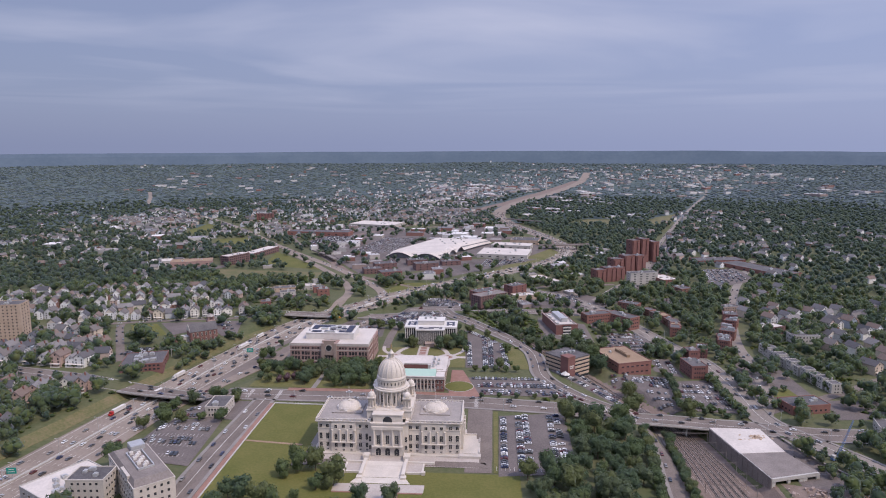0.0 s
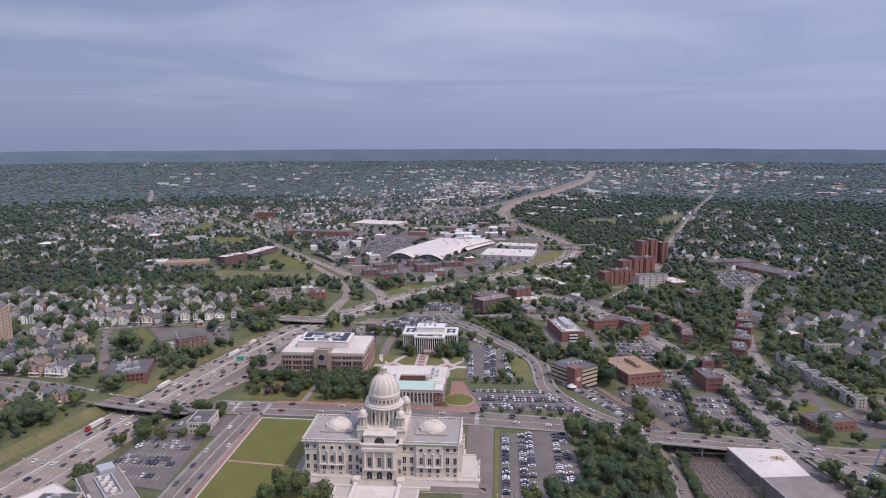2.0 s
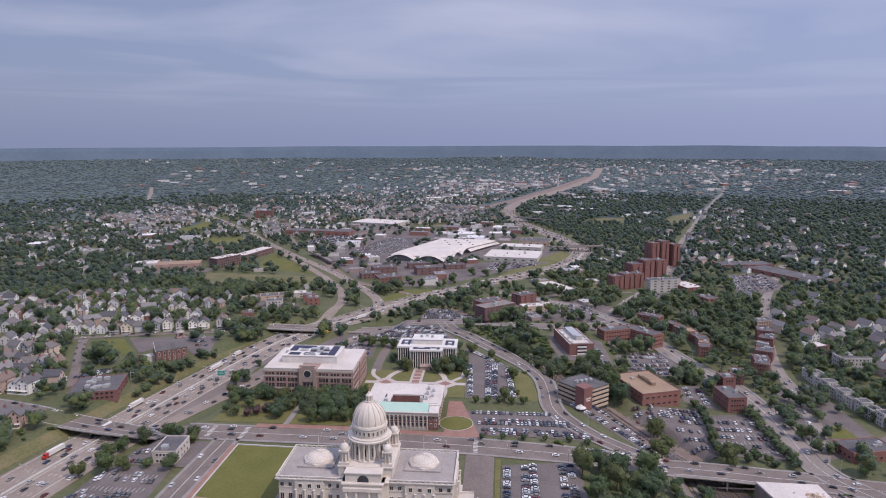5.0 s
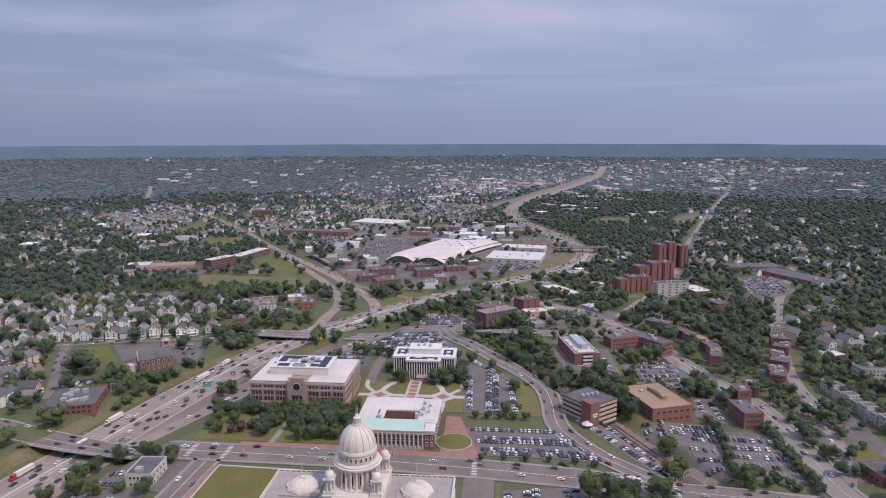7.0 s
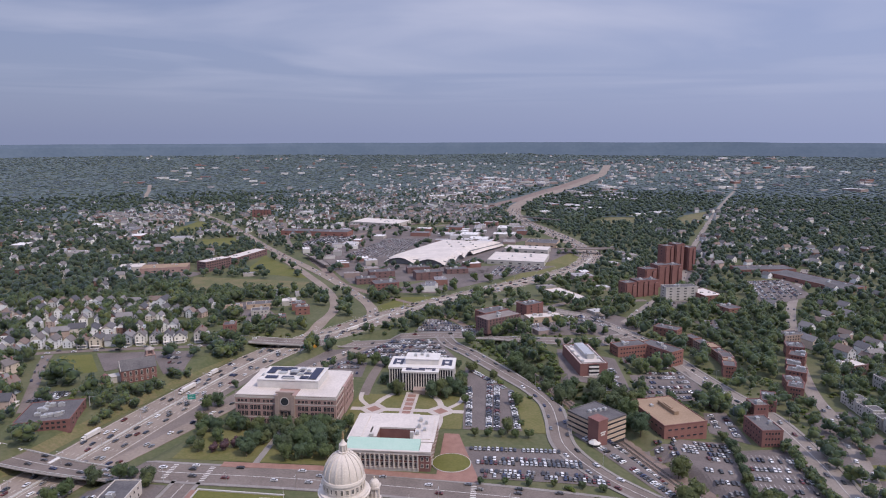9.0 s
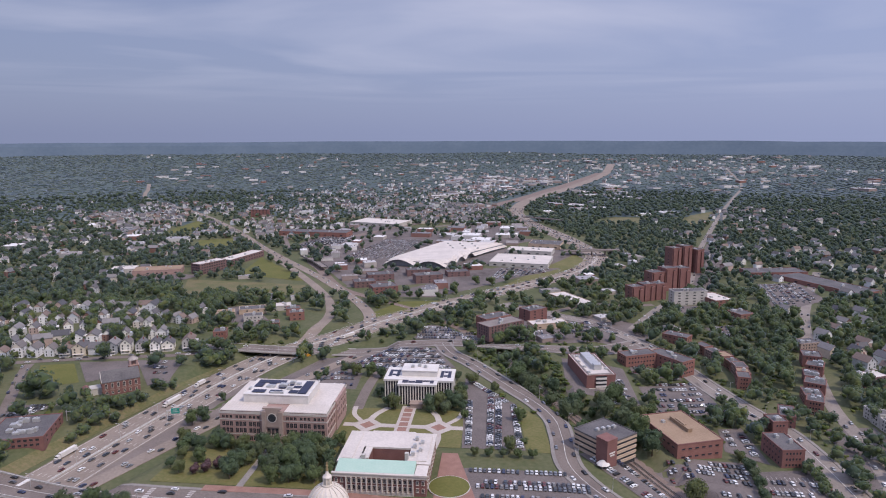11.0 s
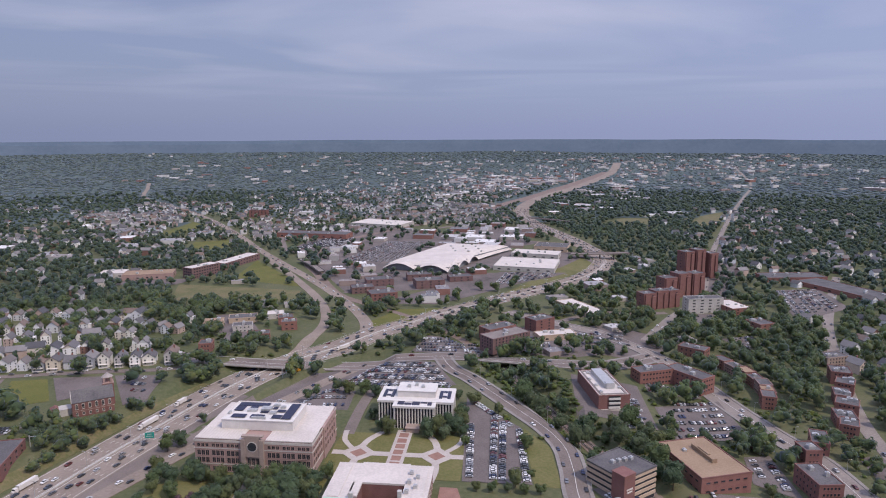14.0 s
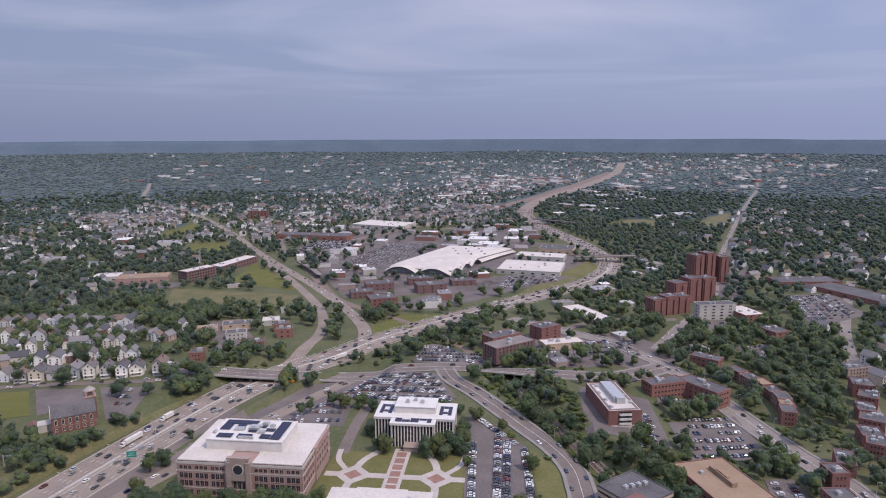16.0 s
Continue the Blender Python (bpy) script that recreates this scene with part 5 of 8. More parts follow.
building("white_roofed_hall", "low hall with cluttered white roof", -183, -76, 34, 40, 5, -30, M_CONCRETE, M_WHITEROOF, 1, 5, 5, (2, 1.6), units=7)
building("grey_store", "broad low brick building with a dark flat roof beside the motorway", -250, 141, 36, 38, 6.5, 18, M_BRICKDK, M_TARROOF, 2, 9, 4, (2, 1.6), units=14)
building("lodge", "small stone lodge with a grey roof", -138, 39, 15, 22, 8, 4, M_LIMESTONE, M_TARROOF, 2, 5, 4, (1.2, 1.6), units=1)


for i, (x, y, w, d, h, mt, rf) in enumerate([(-160, 452, 16, 12, 9, M_BRICK, M_TARROOF), (-222, 480, 30, 18, 6, M_TANBRICK, M_TARROOF), (-196, 500, 26, 16, 6, M_CONCRETE, M_WHITEROOF), (-178, 412, 22, 14, 6, M_BRICK, M_TARROOF), (-246, 452, 26, 14, 7, M_TANBRICK, M_TANROOF), (-206, 440, 20, 14, 7, M_CONCRETE, M_TARROOF), (-172, 476, 16, 14, 8, M_BRICK, M_TARROOF)]):
    building("corner_store", "small flat-roofed store near the ramp", x, y, w, d, h, 20, mt, rf, 2, 4, 3, (1.4, 1.4), units=2, group="stores near the ramp")
building("red_house", "small bright red brick building by the trees", -212, 368, 12, 14, 8, 15, M_BRICK, M_TARROOF, 2, 3, 3, (1.2, 1.5), units=1)
building("brick_depot", "dark red brick block beside the motorway", -90, 606, 34, 26, 12, 25, M_BRICKDK, M_TARROOF, 3, 10, 9, (1.4, 1.6))
building("brick_depot", "pale red brick works with flat roof", -126, 652, 30, 22, 8, 20, M_HAZEBRICK, M_TARROOF, 2, 8, 9, (1.4, 1.6))
building("brick_depot", "red brick works with dark roof", -112, 698, 38, 24, 9, 20, M_HAZEBRICK, M_TARROOF, 2, 8, 9, (1.4, 1.6))
building("brick_house", "tall red brick house among trees", 344, 522, 20, 22, 11, 25, M_BRICK, M_TARROOF, 3, 4, 4, (1.3, 1.6))
building("brick_house", "red brick block with a pale roof", 338, 600, 26, 40, 10, 20, M_BRICK, M_WHITEROOF, 3, 5, 6, (1.3, 1.6))
building("brick_house", "low red brick block by the avenue", 251, 434, 26, 15, 8.5, -35, M_BRICK, M_TARROOF, 2, 5, 4, (1.3, 1.6))


def church():
    t = thing("church", "red brick church with grey slate roof and corner bell tower", "church", pose(-232.3, 225.4, gz(-232, 225), 0, 0, 37))
    claim(-232, 225, 30, 18, 0.64)
    part("wall", Mesh().box(0, 0, -3, 27, 16, 14), M_BRICKDK, t)
    part("string_course", Mesh().ring(27.4, 16.4, 4.4, 0.35, 0.4).ring(27.6, 16.6, 10.6, 0.5, 0.5), M_GRANITE, t, "dull stone string courses")
    part("gable", Mesh().gable(0, 0, 0, 16, 27, 6.5), M_BRICKDK, t, "", Matrix.Translation((0, 0, 11)) @ Matrix.Rotation(math.pi / 2, 4, "Z"))
    part("roof", Mesh().gable(0, 0, 0, 16, 26.4, 6.5, 0, 0.5, 0.3), M_TARROOF, t, "grey slate roof", Matrix.Translation((0.2, 0, 11.1)) @ Matrix.Rotation(math.pi / 2, 4, "Z"))
    part("coping", Mesh().gable(0, 0, 0, 16.6, 0.9, 6.9), M_LIMESTONE, t, "pale stone gable coping", Matrix.Translation((-13.4, 0, 11)) @ Matrix.Rotation(math.pi / 2, 4, "Z"))
    for k in range(6):
        window(t, -10.6 + k * 4.25, -8, 6.0, FACES["front"], 1.4, 3.0, arch=True)
        window(t, -10.6 + k * 4.25, -8, 1.4, FACES["front"], 1.2, 1.8)
        part("buttress", Mesh().box(-12.7 + k * 4.25, -8.3, -2, 0.7, 0.6, 10.5), M_BRICKDK, t)
    tower = part("bell_tower", Mesh().box(11.5, 9.5, -3, 7.5, 7.5, 19.5), M_BRICKDK, t, "square red brick bell tower")
    part("belfry", Mesh().box(11.5, 9.5, 16.5, 8.0, 8.0, 0.5).box(9, 7, 17, 1.4, 1.4, 4).box(14, 7, 17, 1.4, 1.4, 4).box(9, 12, 17, 1.4, 1.4, 4).box(14, 12, 17, 1.4, 1.4, 4).box(11.5, 9.5, 17, 2.4, 2.4, 4), M_PINKSTONE, tower, "open brick belfry")
    part("cap", Mesh().lathe(11.5, 9.5, [(4.2, 21), (3.6, 21.8), (1.6, 23.0), (0.2, 24.2)], 8), M_MARBLE_ROOF, tower, "weathered grey-green cap")
    part("vestry", Mesh().box(-17.5, 3, -2, 8, 9, 7).box(-17.5, 3, 5, 8.5, 9.5, 0.4), M_CONCRETE, t, "pale rendered vestry")
    part("side_hall", Mesh().box(-24, 6, -2, 7, 8, 6).gable(-24, 6, 4, 7, 8, 2), M_BRICKDK, t)


church()


def vaulted_hall():
    """Roof corners, anticlockwise from the west tip; scalloped shells hang from the two southern edges."""
    W, S, E, N, NW = Vector((-126, 800)), Vector((-21, 776)), Vector((20, 885)), Vector((76, 988)), Vector((-50, 1006))
    t = thing("vaulted_hall", "vast market hall with bright white roof and scalloped shell edge", "hall")
    for a, b in ((W, S), (S, N), (N, NW), (NW, W)):
        for k in range(int((b - a).length / 9)):
            p = a.lerp(b, (k + 0.5) / int((b - a).length / 9))
            claim(p.x, p.y, 6, 6, 0)
    claim(0, 900, 90, 120, 0)
    claim(-50, 870, 90, 120, 0)
    z = gz(-40, 880)
    ctr = Vector((-10, 900))
    ring = [p + (ctr - p).normalized() * 7 for p in (W, S, E, N, NW)]
    n = len(ring)
    part("wall", Mesh().add([(p.x, p.y, z - 2) for p in ring] + [(p.x, p.y, z + 9) for p in ring], [(i, (i + 1) % n, (i + 1) % n + n, i + n) for i in range(n)]), M_SHELLGLASS, t, "grey glazed wall under the shells")
    high = [p + (ctr - p).normalized() * 26 for p in (W, S, E, N, NW)]
    part("roof", Mesh().add([(p.x, p.y, z + 13.5) for p in high] + [(p.x, p.y, z + 12.5) for p in high], [tuple(range(n)), tuple(range(2 * n - 1, n - 1, -1))]), M_WHITEROOF, t, "broad flat white roof")

    def shells(a, b, ha, hb, count, rise):
        for i in range(count):
            k = 12
            vs, fs = [], []
            for q in range(k + 1):
                u = (i + q / k) / count
                e, h = a.lerp(b, u), ha.lerp(hb, u)
                up = math.sin(math.pi * q / k)
                vs += [(e.x, e.y, z + 2.6 + rise * up), ((e.x + h.x) / 2, (e.y + h.y) / 2, z + 10.2 + 0.35 * rise * up), (h.x, h.y, z + 13.5)]
            for q in range(k):
                for j in (0, 1):
                    fs.append((q * 3 + j, q * 3 + 3 + j, q * 3 + 4 + j, q * 3 + 1 + j))
            part("roof_shell", Mesh().add(vs, fs), M_WHITEROOF, t, "white curved roof shell")

    shells(W, S, high[0], high[1], 2, 9.0)
    shells(S, E, high[1], high[2], 3, 8.0)
    shells(E, N, high[2], high[3], 1, 1.0)
    shells(N, NW, high[3], high[4], 1, 1.0)
    shells(NW, W, high[4], high[0], 1, 1.0)
    for k in range(9):
        roof_unit(t, -20 + (k % 3) * 22 - (k // 3) * 6, 900 + (k // 3) * 24, z + 13.5, 4, 3, 1.6)


vaulted_hall()


def slab(corners, z0, z1):
    """A flat slab over any outline, corners anticlockwise."""
    n = len(corners)
    return Mesh().add([(x, y, z0) for x, y in corners] + [(x, y, z1) for x, y in corners], [tuple(range(n - 1, -1, -1)), tuple(range(n, 2 * n))] + [(i, (i + 1) % n, (i + 1) % n + n, i + n) for i in range(n)])


def platform_roof():
    t = thing("station_canopy", "long station deck, part bright white, part bare stained concrete", "station")
    claim(252, 12, 34, 90, 0.2)
    A, B, C, D, E, F = (228.7, 49.2), (265.0, 48.4), (267.4, 11.9), (235.8, 7.5), (276.4, -16.3), (242.0, -27.1)
    part("white_roof", slab([A, D, C, B], -9.0, -8.0), M_WHITEROOF, t)
    part("grey_roof", slab([D, F, E, C], -9.4, -8.2), M_DARKCONC, t, "bare stained concrete deck")
    rb = random.Random(8)
    heap = Mesh()
    for k in range(34):
        a, q = rb.uniform(0, 6.28), abs(rb.gauss(0, 1))
        w = rb.uniform(1.0, 3.6)
        heap.box(256 + 5.0 * q * math.cos(a), 34 + 3.6 * q * math.sin(a), -8.0 - 0.05, w, w * rb.uniform(0.3, 0.7), rb.uniform(0.3, 1.5) / (0.6 + q), rb.uniform(0, 3.1), 0, 0.6)
    tagged(part("rubble", heap, M_TANBRICK, t, "heap of tan building rubble"), kind="stuff")
    for (x0, y0), (x1, y1), m in ((A, D, 6), (D, F, 6)):
        L, a = math.hypot(x1 - x0, y1 - y0), math.atan2(y1 - y0, x1 - x0)
        part("side_wall", Mesh().box((x0 + x1) / 2 + 0.42, (y0 + y1) / 2, -19.5, L, 0.8, 10.45, a), M_DARKCONC, t)
        for k in range(m):
            u = (k + 0.5) / m
            part("buttress", Mesh().box(x0 + (x1 - x0) * u, y0 + (y1 - y0) * u, -19.5, 0.7, 0.5, 10.2, a), M_DARKCONC, t)
    a = math.atan2(E[1] - F[1], E[0] - F[0])
    for u, w in ((0.04, 3.0), (0.36, 2.2), (0.66, 6.0), (0.97, 2.6)):
        part("end_pier", Mesh().box(F[0] + (E[0] - F[0]) * u + 0.4, F[1] + (E[1] - F[1]) * u + 0.8, -19.5, w, 1.2, 10.2, a), M_CONCRETE, t)
    part("end_beam", Mesh().box((E[0] + F[0]) / 2, (E[1] + F[1]) / 2 + 0.3, -10.4, 35, 1.2, 2.3, a), M_CONCRETE, t)
    # added black wall stands in for the shade under the deck
    part("back_wall", Mesh().box(258, 4, -19.5, 30, 1.0, 10.0, a), M_TYRE, t, "black wall in place of the tunnel's inner shade")
    part("east_wall", Mesh().box((C[0] + E[0]) / 2 - 0.8, (C[1] + E[1]) / 2, -15, math.hypot(E[0] - C[0], E[1] - C[1]), 0.8, 6, math.atan2(E[1] - C[1], E[0] - C[0])), M_DARKCONC, t)
    part("kerb", Mesh().box((D[0] + F[0]) / 2 + 0.3, (D[1] + F[1]) / 2, -8.2, 35, 0.4, 0.5, math.atan2(F[1] - D[1], F[0] - D[0])), M_CONCRETE, t)
    site = Mesh()
    for k in range(26):
        w = rb.uniform(1.5, 5.0)
        site.box(rb.uniform(250, 282), rb.uniform(-50, -30), -13.6, w, w * rb.uniform(0.2, 0.6), rb.uniform(0.8, 2.6), rb.uniform(0, 3.1), 0, 0.7)
    ob = part("building_debris", site, [M_GRANITE], None)
    tagged(ob, "broken brick and timber lying on the building site", "debris", "", "stuff")


platform_roof()


def mast():
    t = thing("chimney_stack", "slender pale smokestack on the horizon", "smokestack", pose(339, 2640, gz(339, 2640)))
    part("shaft", Mesh().lathe(0, 0, [(3.4, -2), (3.0, 24), (2.3, 46)], 12), M_CONCRETE, t)
    part("cap", Mesh().lathe(0, 0, [(2.6, 46), (2.6, 48)], 12), M_BRICKDK, t)


mast()


# ---- what is taken ----
GX0, GY0, CELL = -1000, -260, 3.0
taken = np.zeros((int(2000 / CELL) + 1, int(2100 / CELL) + 1), bool)
cxs = GX0 + CELL * np.arange(taken.shape[0])
cys = GY0 + CELL * np.arange(taken.shape[1])
CX, CY = np.meshgrid(cxs, cys, indexing="ij")
road_d = np.full(CX.shape, 1e9)
for ln, hw in ROADS + [(RAIL, 0)]:
    road_d = np.minimum(road_d, dist(CX, CY, ln) - hw)
taken |= road_d < 4.0
taken |= (dist(CX, CY, RAIL) < 17) & (CY < 70)
taken |= (dist(CX, CY, VERGE) < 6)
taken |= (CX < -150) & (CX > -255) & (dist(CX, CY, HIGHWAY) < 26)


def inside(quad, x, y):
    ok = None
    sg = 0
    for i in range(4):
        (ax, ay), (bx, by) = quad[i], quad[(i + 1) % 4]
        sg += ax * by - bx * ay
    for i in range(4):
        (ax, ay), (bx, by) = quad[i], quad[(i + 1) % 4]
        k = ((bx - ax) * (y - ay) - (by - ay) * (x - ax)) * (1 if sg > 0 else -1) >= 0
        ok = k if ok is None else ok & k
    return ok


for q in list(LOTS.values()) + list(LAWNS.values()):
    taken |= inside(q, CX, CY)


def block(x, y, r):
    i, j, k = int(round((x - GX0) / CELL)), int(round((y - GY0) / CELL)), int(math.ceil(r / CELL))
    if i + k >= 0 and j + k >= 0:
        taken[max(i - k, 0):i + k + 1, max(j - k, 0):j + k + 1] = True


for x, y in FOOT:
    if abs(x) < 990 and -250 < y < 1800:
        block(x, y, 5)


def free(x, y):
    i, j = int(round((x - GX0) / CELL)), int(round((y - GY0) / CELL))
    if 0 <= i < taken.shape[0] and 0 <= j < taken.shape[1]:
        return not taken[i, j]
    return True


def tris(mesh):
    v = np.array(mesh.v, float)
    f, m = [], []
    for face, mi in zip(mesh.f, mesh.m):
        for k in range(1, len(face) - 1):
            f.append((face[0], face[k], face[k + 1]))
            m.append(mi)
    return v, np.array(f), np.array(m)


def bulk(name, batches, mats, label, category, parent=None, soft=False):
    """Many far pieces in one mesh. batches: (template, rows of x, y, z, turn, sx, sy, sz)."""
    V, F, MI, off = [], [], [], 0
    for (v, f, m), rows in batches:
        if not len(rows):
            continue
        R = np.array(rows, float)
        c, s = np.cos(R[:, 3]), np.sin(R[:, 3])
        p = v[None] * R[:, None, 4:7]
        x = p[..., 0] * c[:, None] - p[..., 1] * s[:, None] + R[:, 0:1]
        y = p[..., 0] * s[:, None] + p[..., 1] * c[:, None] + R[:, 1:2]
        V.append(np.stack([x, y, p[..., 2] + R[:, 2:3]], -1).reshape(-1, 3))
        F.append((f[None] + (off + len(v) * np.arange(len(R)))[:, None, None]).reshape(-1, 3))
        MI.append(np.tile(m, len(R)))
        off += len(v) * len(R)
    V, F, MI = np.concatenate(V), np.concatenate(F), np.concatenate(MI)
    me = bpy.data.meshes.new(name)
    me.vertices.add(len(V))
    me.vertices.foreach_set("co", V.astype(np.float32).ravel())
    me.loops.add(len(F) * 3)
    me.loops.foreach_set("vertex_index", F.astype(np.int32).ravel())
    me.polygons.add(len(F))
    me.polygons.foreach_set("loop_start", np.arange(0, len(F) * 3, 3, dtype=np.int32))
    me.polygons.foreach_set("material_index", MI.astype(np.int32))
    me.polygons.foreach_set("use_smooth", np.full(len(F), soft))
    for m in mats:
        me.materials.append(m)
    me.update(calc_edges=True)
    ob = new(name, me)
    if parent:
        ob.parent = parent
    return tagged(ob, label, category, "", "stuff")


# ---- houses ----
rng = random.Random(5)


def house_meshes(k):
    w, d, h, r = [(8.0, 12.0, 8.8, 4.2), (7.6, 13.0, 8.2, 3.8), (9.0, 11.0, 6.8, 4.2), (8.4, 14.0, 9.2, 3.8)][k % 4]
    wall = Mesh().box(0, 0, -2.5, w, d, h + 2.5).gable(0, 0, h, w, d, r)
    if k % 2:
        wall.box(w / 2 + 1.2, 1.5, -2.5, 2.4, 5, h * 0.8 + 2.5)
    roof = Mesh().gable(0, 0, h + 0.05, w, d, r, 0, 0.5, 0.22)
    return w, d, h, r, wall, roof


def house_thing(k):
    w, d, h, r, wall, roof = house_meshes(k)
    t = thing("house", "pale clapboard gabled wooden house with grey shingle roof", "house", group="wooden houses")
    part("wall", wall, M_SIDING, t)
    part("roof", roof, M_SHINGLE, t)
    part("chimney", Mesh().box(w * 0.18, d * 0.15, h + 0.5, 0.9, 0.9, r + 0.7), M_BRICK, t)
    part("porch", Mesh().box(0, -d / 2 - 1.0, -1, w * 0.8, 2.0, 1.4).box(0, -d / 2 - 1.0, 2.8, w * 0.85, 2.2, 0.25).box(-w * 0.35, -d / 2 - 1.8, 0.4, 0.2, 0.2, 2.4).box(w * 0.35, -d / 2 - 1.8, 0.4, 0.2, 0.2, 2.4), M_WHITE, t)
    wd = Mesh().box(0, -0.04, 0, 1.0, 0.12, 1.6).data("window", M_GLASS)
    for z in (0.9, 3.6, 6.2)[: 3 if h > 7 else 2]:
        for u in (-0.27, 0.27):
            part("window", wd, None, t, m=pose(u * w, -d / 2, z))
        part("window", wd, None, t, m=pose(w / 2, -0.2 * d, z, 0, 0, 90))
    part("window", wd, None, t, m=pose(0, -d / 2, h + 0.4))
    return t


HOUSE_T = []
for k in range(4):
    w, d, h, r, wall, roof = house_meshes(k)
    wl, rf = tris(wall), tris(roof)
    wn = Mesh()
    for z in (0.9, 3.6, 6.2)[: 3 if h > 7 else 2]:
        for u in (-0.27, 0.27):
            wn.add([(u * w - 0.5, -d / 2 - 0.06, z), (u * w + 0.5, -d / 2 - 0.06, z), (u * w + 0.5, -d / 2 - 0.06, z + 1.6), (u * w - 0.5, -d / 2 - 0.06, z + 1.6)], [(0, 1, 2, 3)])
            wn.add([(w / 2 + 0.06, u * d - 0.5, z), (w / 2 + 0.06, u * d + 0.5, z), (w / 2 + 0.06, u * d + 0.5, z + 1.6), (w / 2 + 0.06, u * d - 0.5, z + 1.6)], [(0, 1, 2, 3)])
    wnt = tris(wn)
    nw = len(wl[0])
    nr = nw + len(rf[0])
    HOUSE_T.append((np.concatenate([wl[0], rf[0], wnt[0]]), np.concatenate([wl[1], rf[1] + nw, wnt[1] + nr]), np.concatenate([wl[2], rf[2] + 1, wnt[2] + 2])))

spots = []          # x, y, turn
HILL_HOUSES = [(401, 365, 0.4), (426, 379, 0.3), (423, 266, 0.5), (437, 248, 0.2), (467, 268, 0.3), (502, 411, 0.6), (488, 357, 0.4), (481, 410, 0.4), (459, 231, 0.2), (448, 300, 0.5), (412, 400, 0.3), (385, 400, 0.4)]
for x, y, a in HILL_HOUSES:
    block(x, y, 8)
    block(x - 9, y - 10, 6)
# the wooden-house quarter: rows of gables along the small streets
ROWS = [[(-420, 282), (-372, 296), (-319, 307), (-281, 317), (-246, 328), (-228, 334)], [(-440, 305), (-395, 318), (-320, 350), (-272, 366)], [(-460, 342), (-392, 366), (-354, 388), (-306, 400)],
        [(-470, 384), (-398, 412), (-330, 432), (-270, 424)], [(-580, 262), (-500, 286), (-440, 304)], [(-600, 310), (-520, 328), (-450, 350)], [(-620, 356), (-540, 372), (-470, 392)], [(-420, 248), (-372, 262)], [(-480, 456), (-420, 468), (-340, 474)],
        [(-380, 62), (-315, 68), (-270, 78)], [(-420, 150), (-360, 142), (-306, 138)], [(-430, 205), (-368, 198), (-318, 186)], [(-420, 172), (-330, 164)], [(-440, 30), (-370, 36), (-300, 44)], [(-400, 238), (-350, 228)]]
for ln, off in [(r, 0) for r in ROWS]:
    pts = resample(ln, 13.4)
    for i in range(1, len(pts)):
        d = (pts[i] - pts[i - 1]).normalized()
        n = Vector((-d.y, d.x, 0))
        p = pts[i] + n * (off + rng.uniform(-1.5, 1.5))
        if free(p.x, p.y):
            spots.append((p.x, p.y, math.atan2(d.y, d.x) + (0 if d.x > 0 else math.pi) + rng.uniform(-0.06, 0.06) + (math.pi / 2 if rng.random() < 0.07 else 0)))
            block(p.x, p.y, 3)


def scatter_houses(x0, x1, y0, y1, step, chance, turn, gap=3):
    y = y0
    while y < y1:
        x = x0
        while x < x1:
            px, py = x + rng.uniform(-0.25, 0.25) * step, y + rng.uniform(-0.25, 0.25) * step
            if rng.random() < chance * (0.35 + 2.2 * max(0.0, noise.noise(Vector((px / 120, py / 120, 5.5))) + 0.12)) and free(px, py):
                spots.append((px, py, turn + rng.choice((0, math.pi / 2, math.pi)) + rng.uniform(-0.1, 0.1)))
                block(px, py, gap)
            x += step
        y += step


scatter_houses(-640, -262, -60, 190, 20, 0.4, 0.2)
scatter_houses(-720, -440, 200, 480, 20, 0.34, 0.15)
scatter_houses(-640, -260, 470, 640, 26, 0.14, 0.15)
scatter_houses(372, 900, 95, 260, 24, 0.38, 0.3, 7)
scatter_houses(420, 900, 180, 420, 21, 0.5, 0.4, 6)
scatter_houses(405, 980, 260, 760, 23, 0.22, 0.45, 6)
scatter_houses(-980, -420, 600, 1000, 22, 0.26, 0.15)
scatter_houses(420, 980, 760, 1700, 20, 0.13, 0.45, 5)
scatter_houses(-980, -300, 1000, 1700, 18, 0.36, 0.2)
scatter_houses(-300, 80, 1340, 1750, 17, 0.48, 0.1)
spots.sort(key=lambda s: math.hypot(s[0] - 20, s[1] + 60))
protos = [house_thing(k) for k in range(4)]
near = spots[:96]
for i, (x, y, a) in enumerate(near):
    m = Matrix.Translation((x, y, gz(x, y))) @ Matrix.Rotation(a, 4, "Z")
    if i < 4:
        protos[i].matrix_basis = m
    else:
        copy_thing(protos[rng.randrange(4)], m @ Matrix.Diagonal((rng.uniform(1.1, 1.3), rng.uniform(1.05, 1.25), rng.uniform(0.95, 1.1), 1)))
for x, y, a in HILL_HOUSES:
    copy_thing(protos[rng.randrange(4)], Matrix.Translation((x, y, gz(x, y))) @ Matrix.Rotation(a, 4, "Z") @ Matrix.Diagonal((1.25, 1.15, 1.1, 1)))
rest = [[] for k in range(4)]
zs = ground_z(np.array([s[0] for s in spots[96:]]), np.array([s[1] for s in spots[96:]]))
for (x, y, a), z in zip(spots[96:], zs):
    k = rng.uniform(0.9, 1.25)
    rest[rng.randrange(4)].append((x, y, z, a, k, k, rng.uniform(0.85, 1.1)))
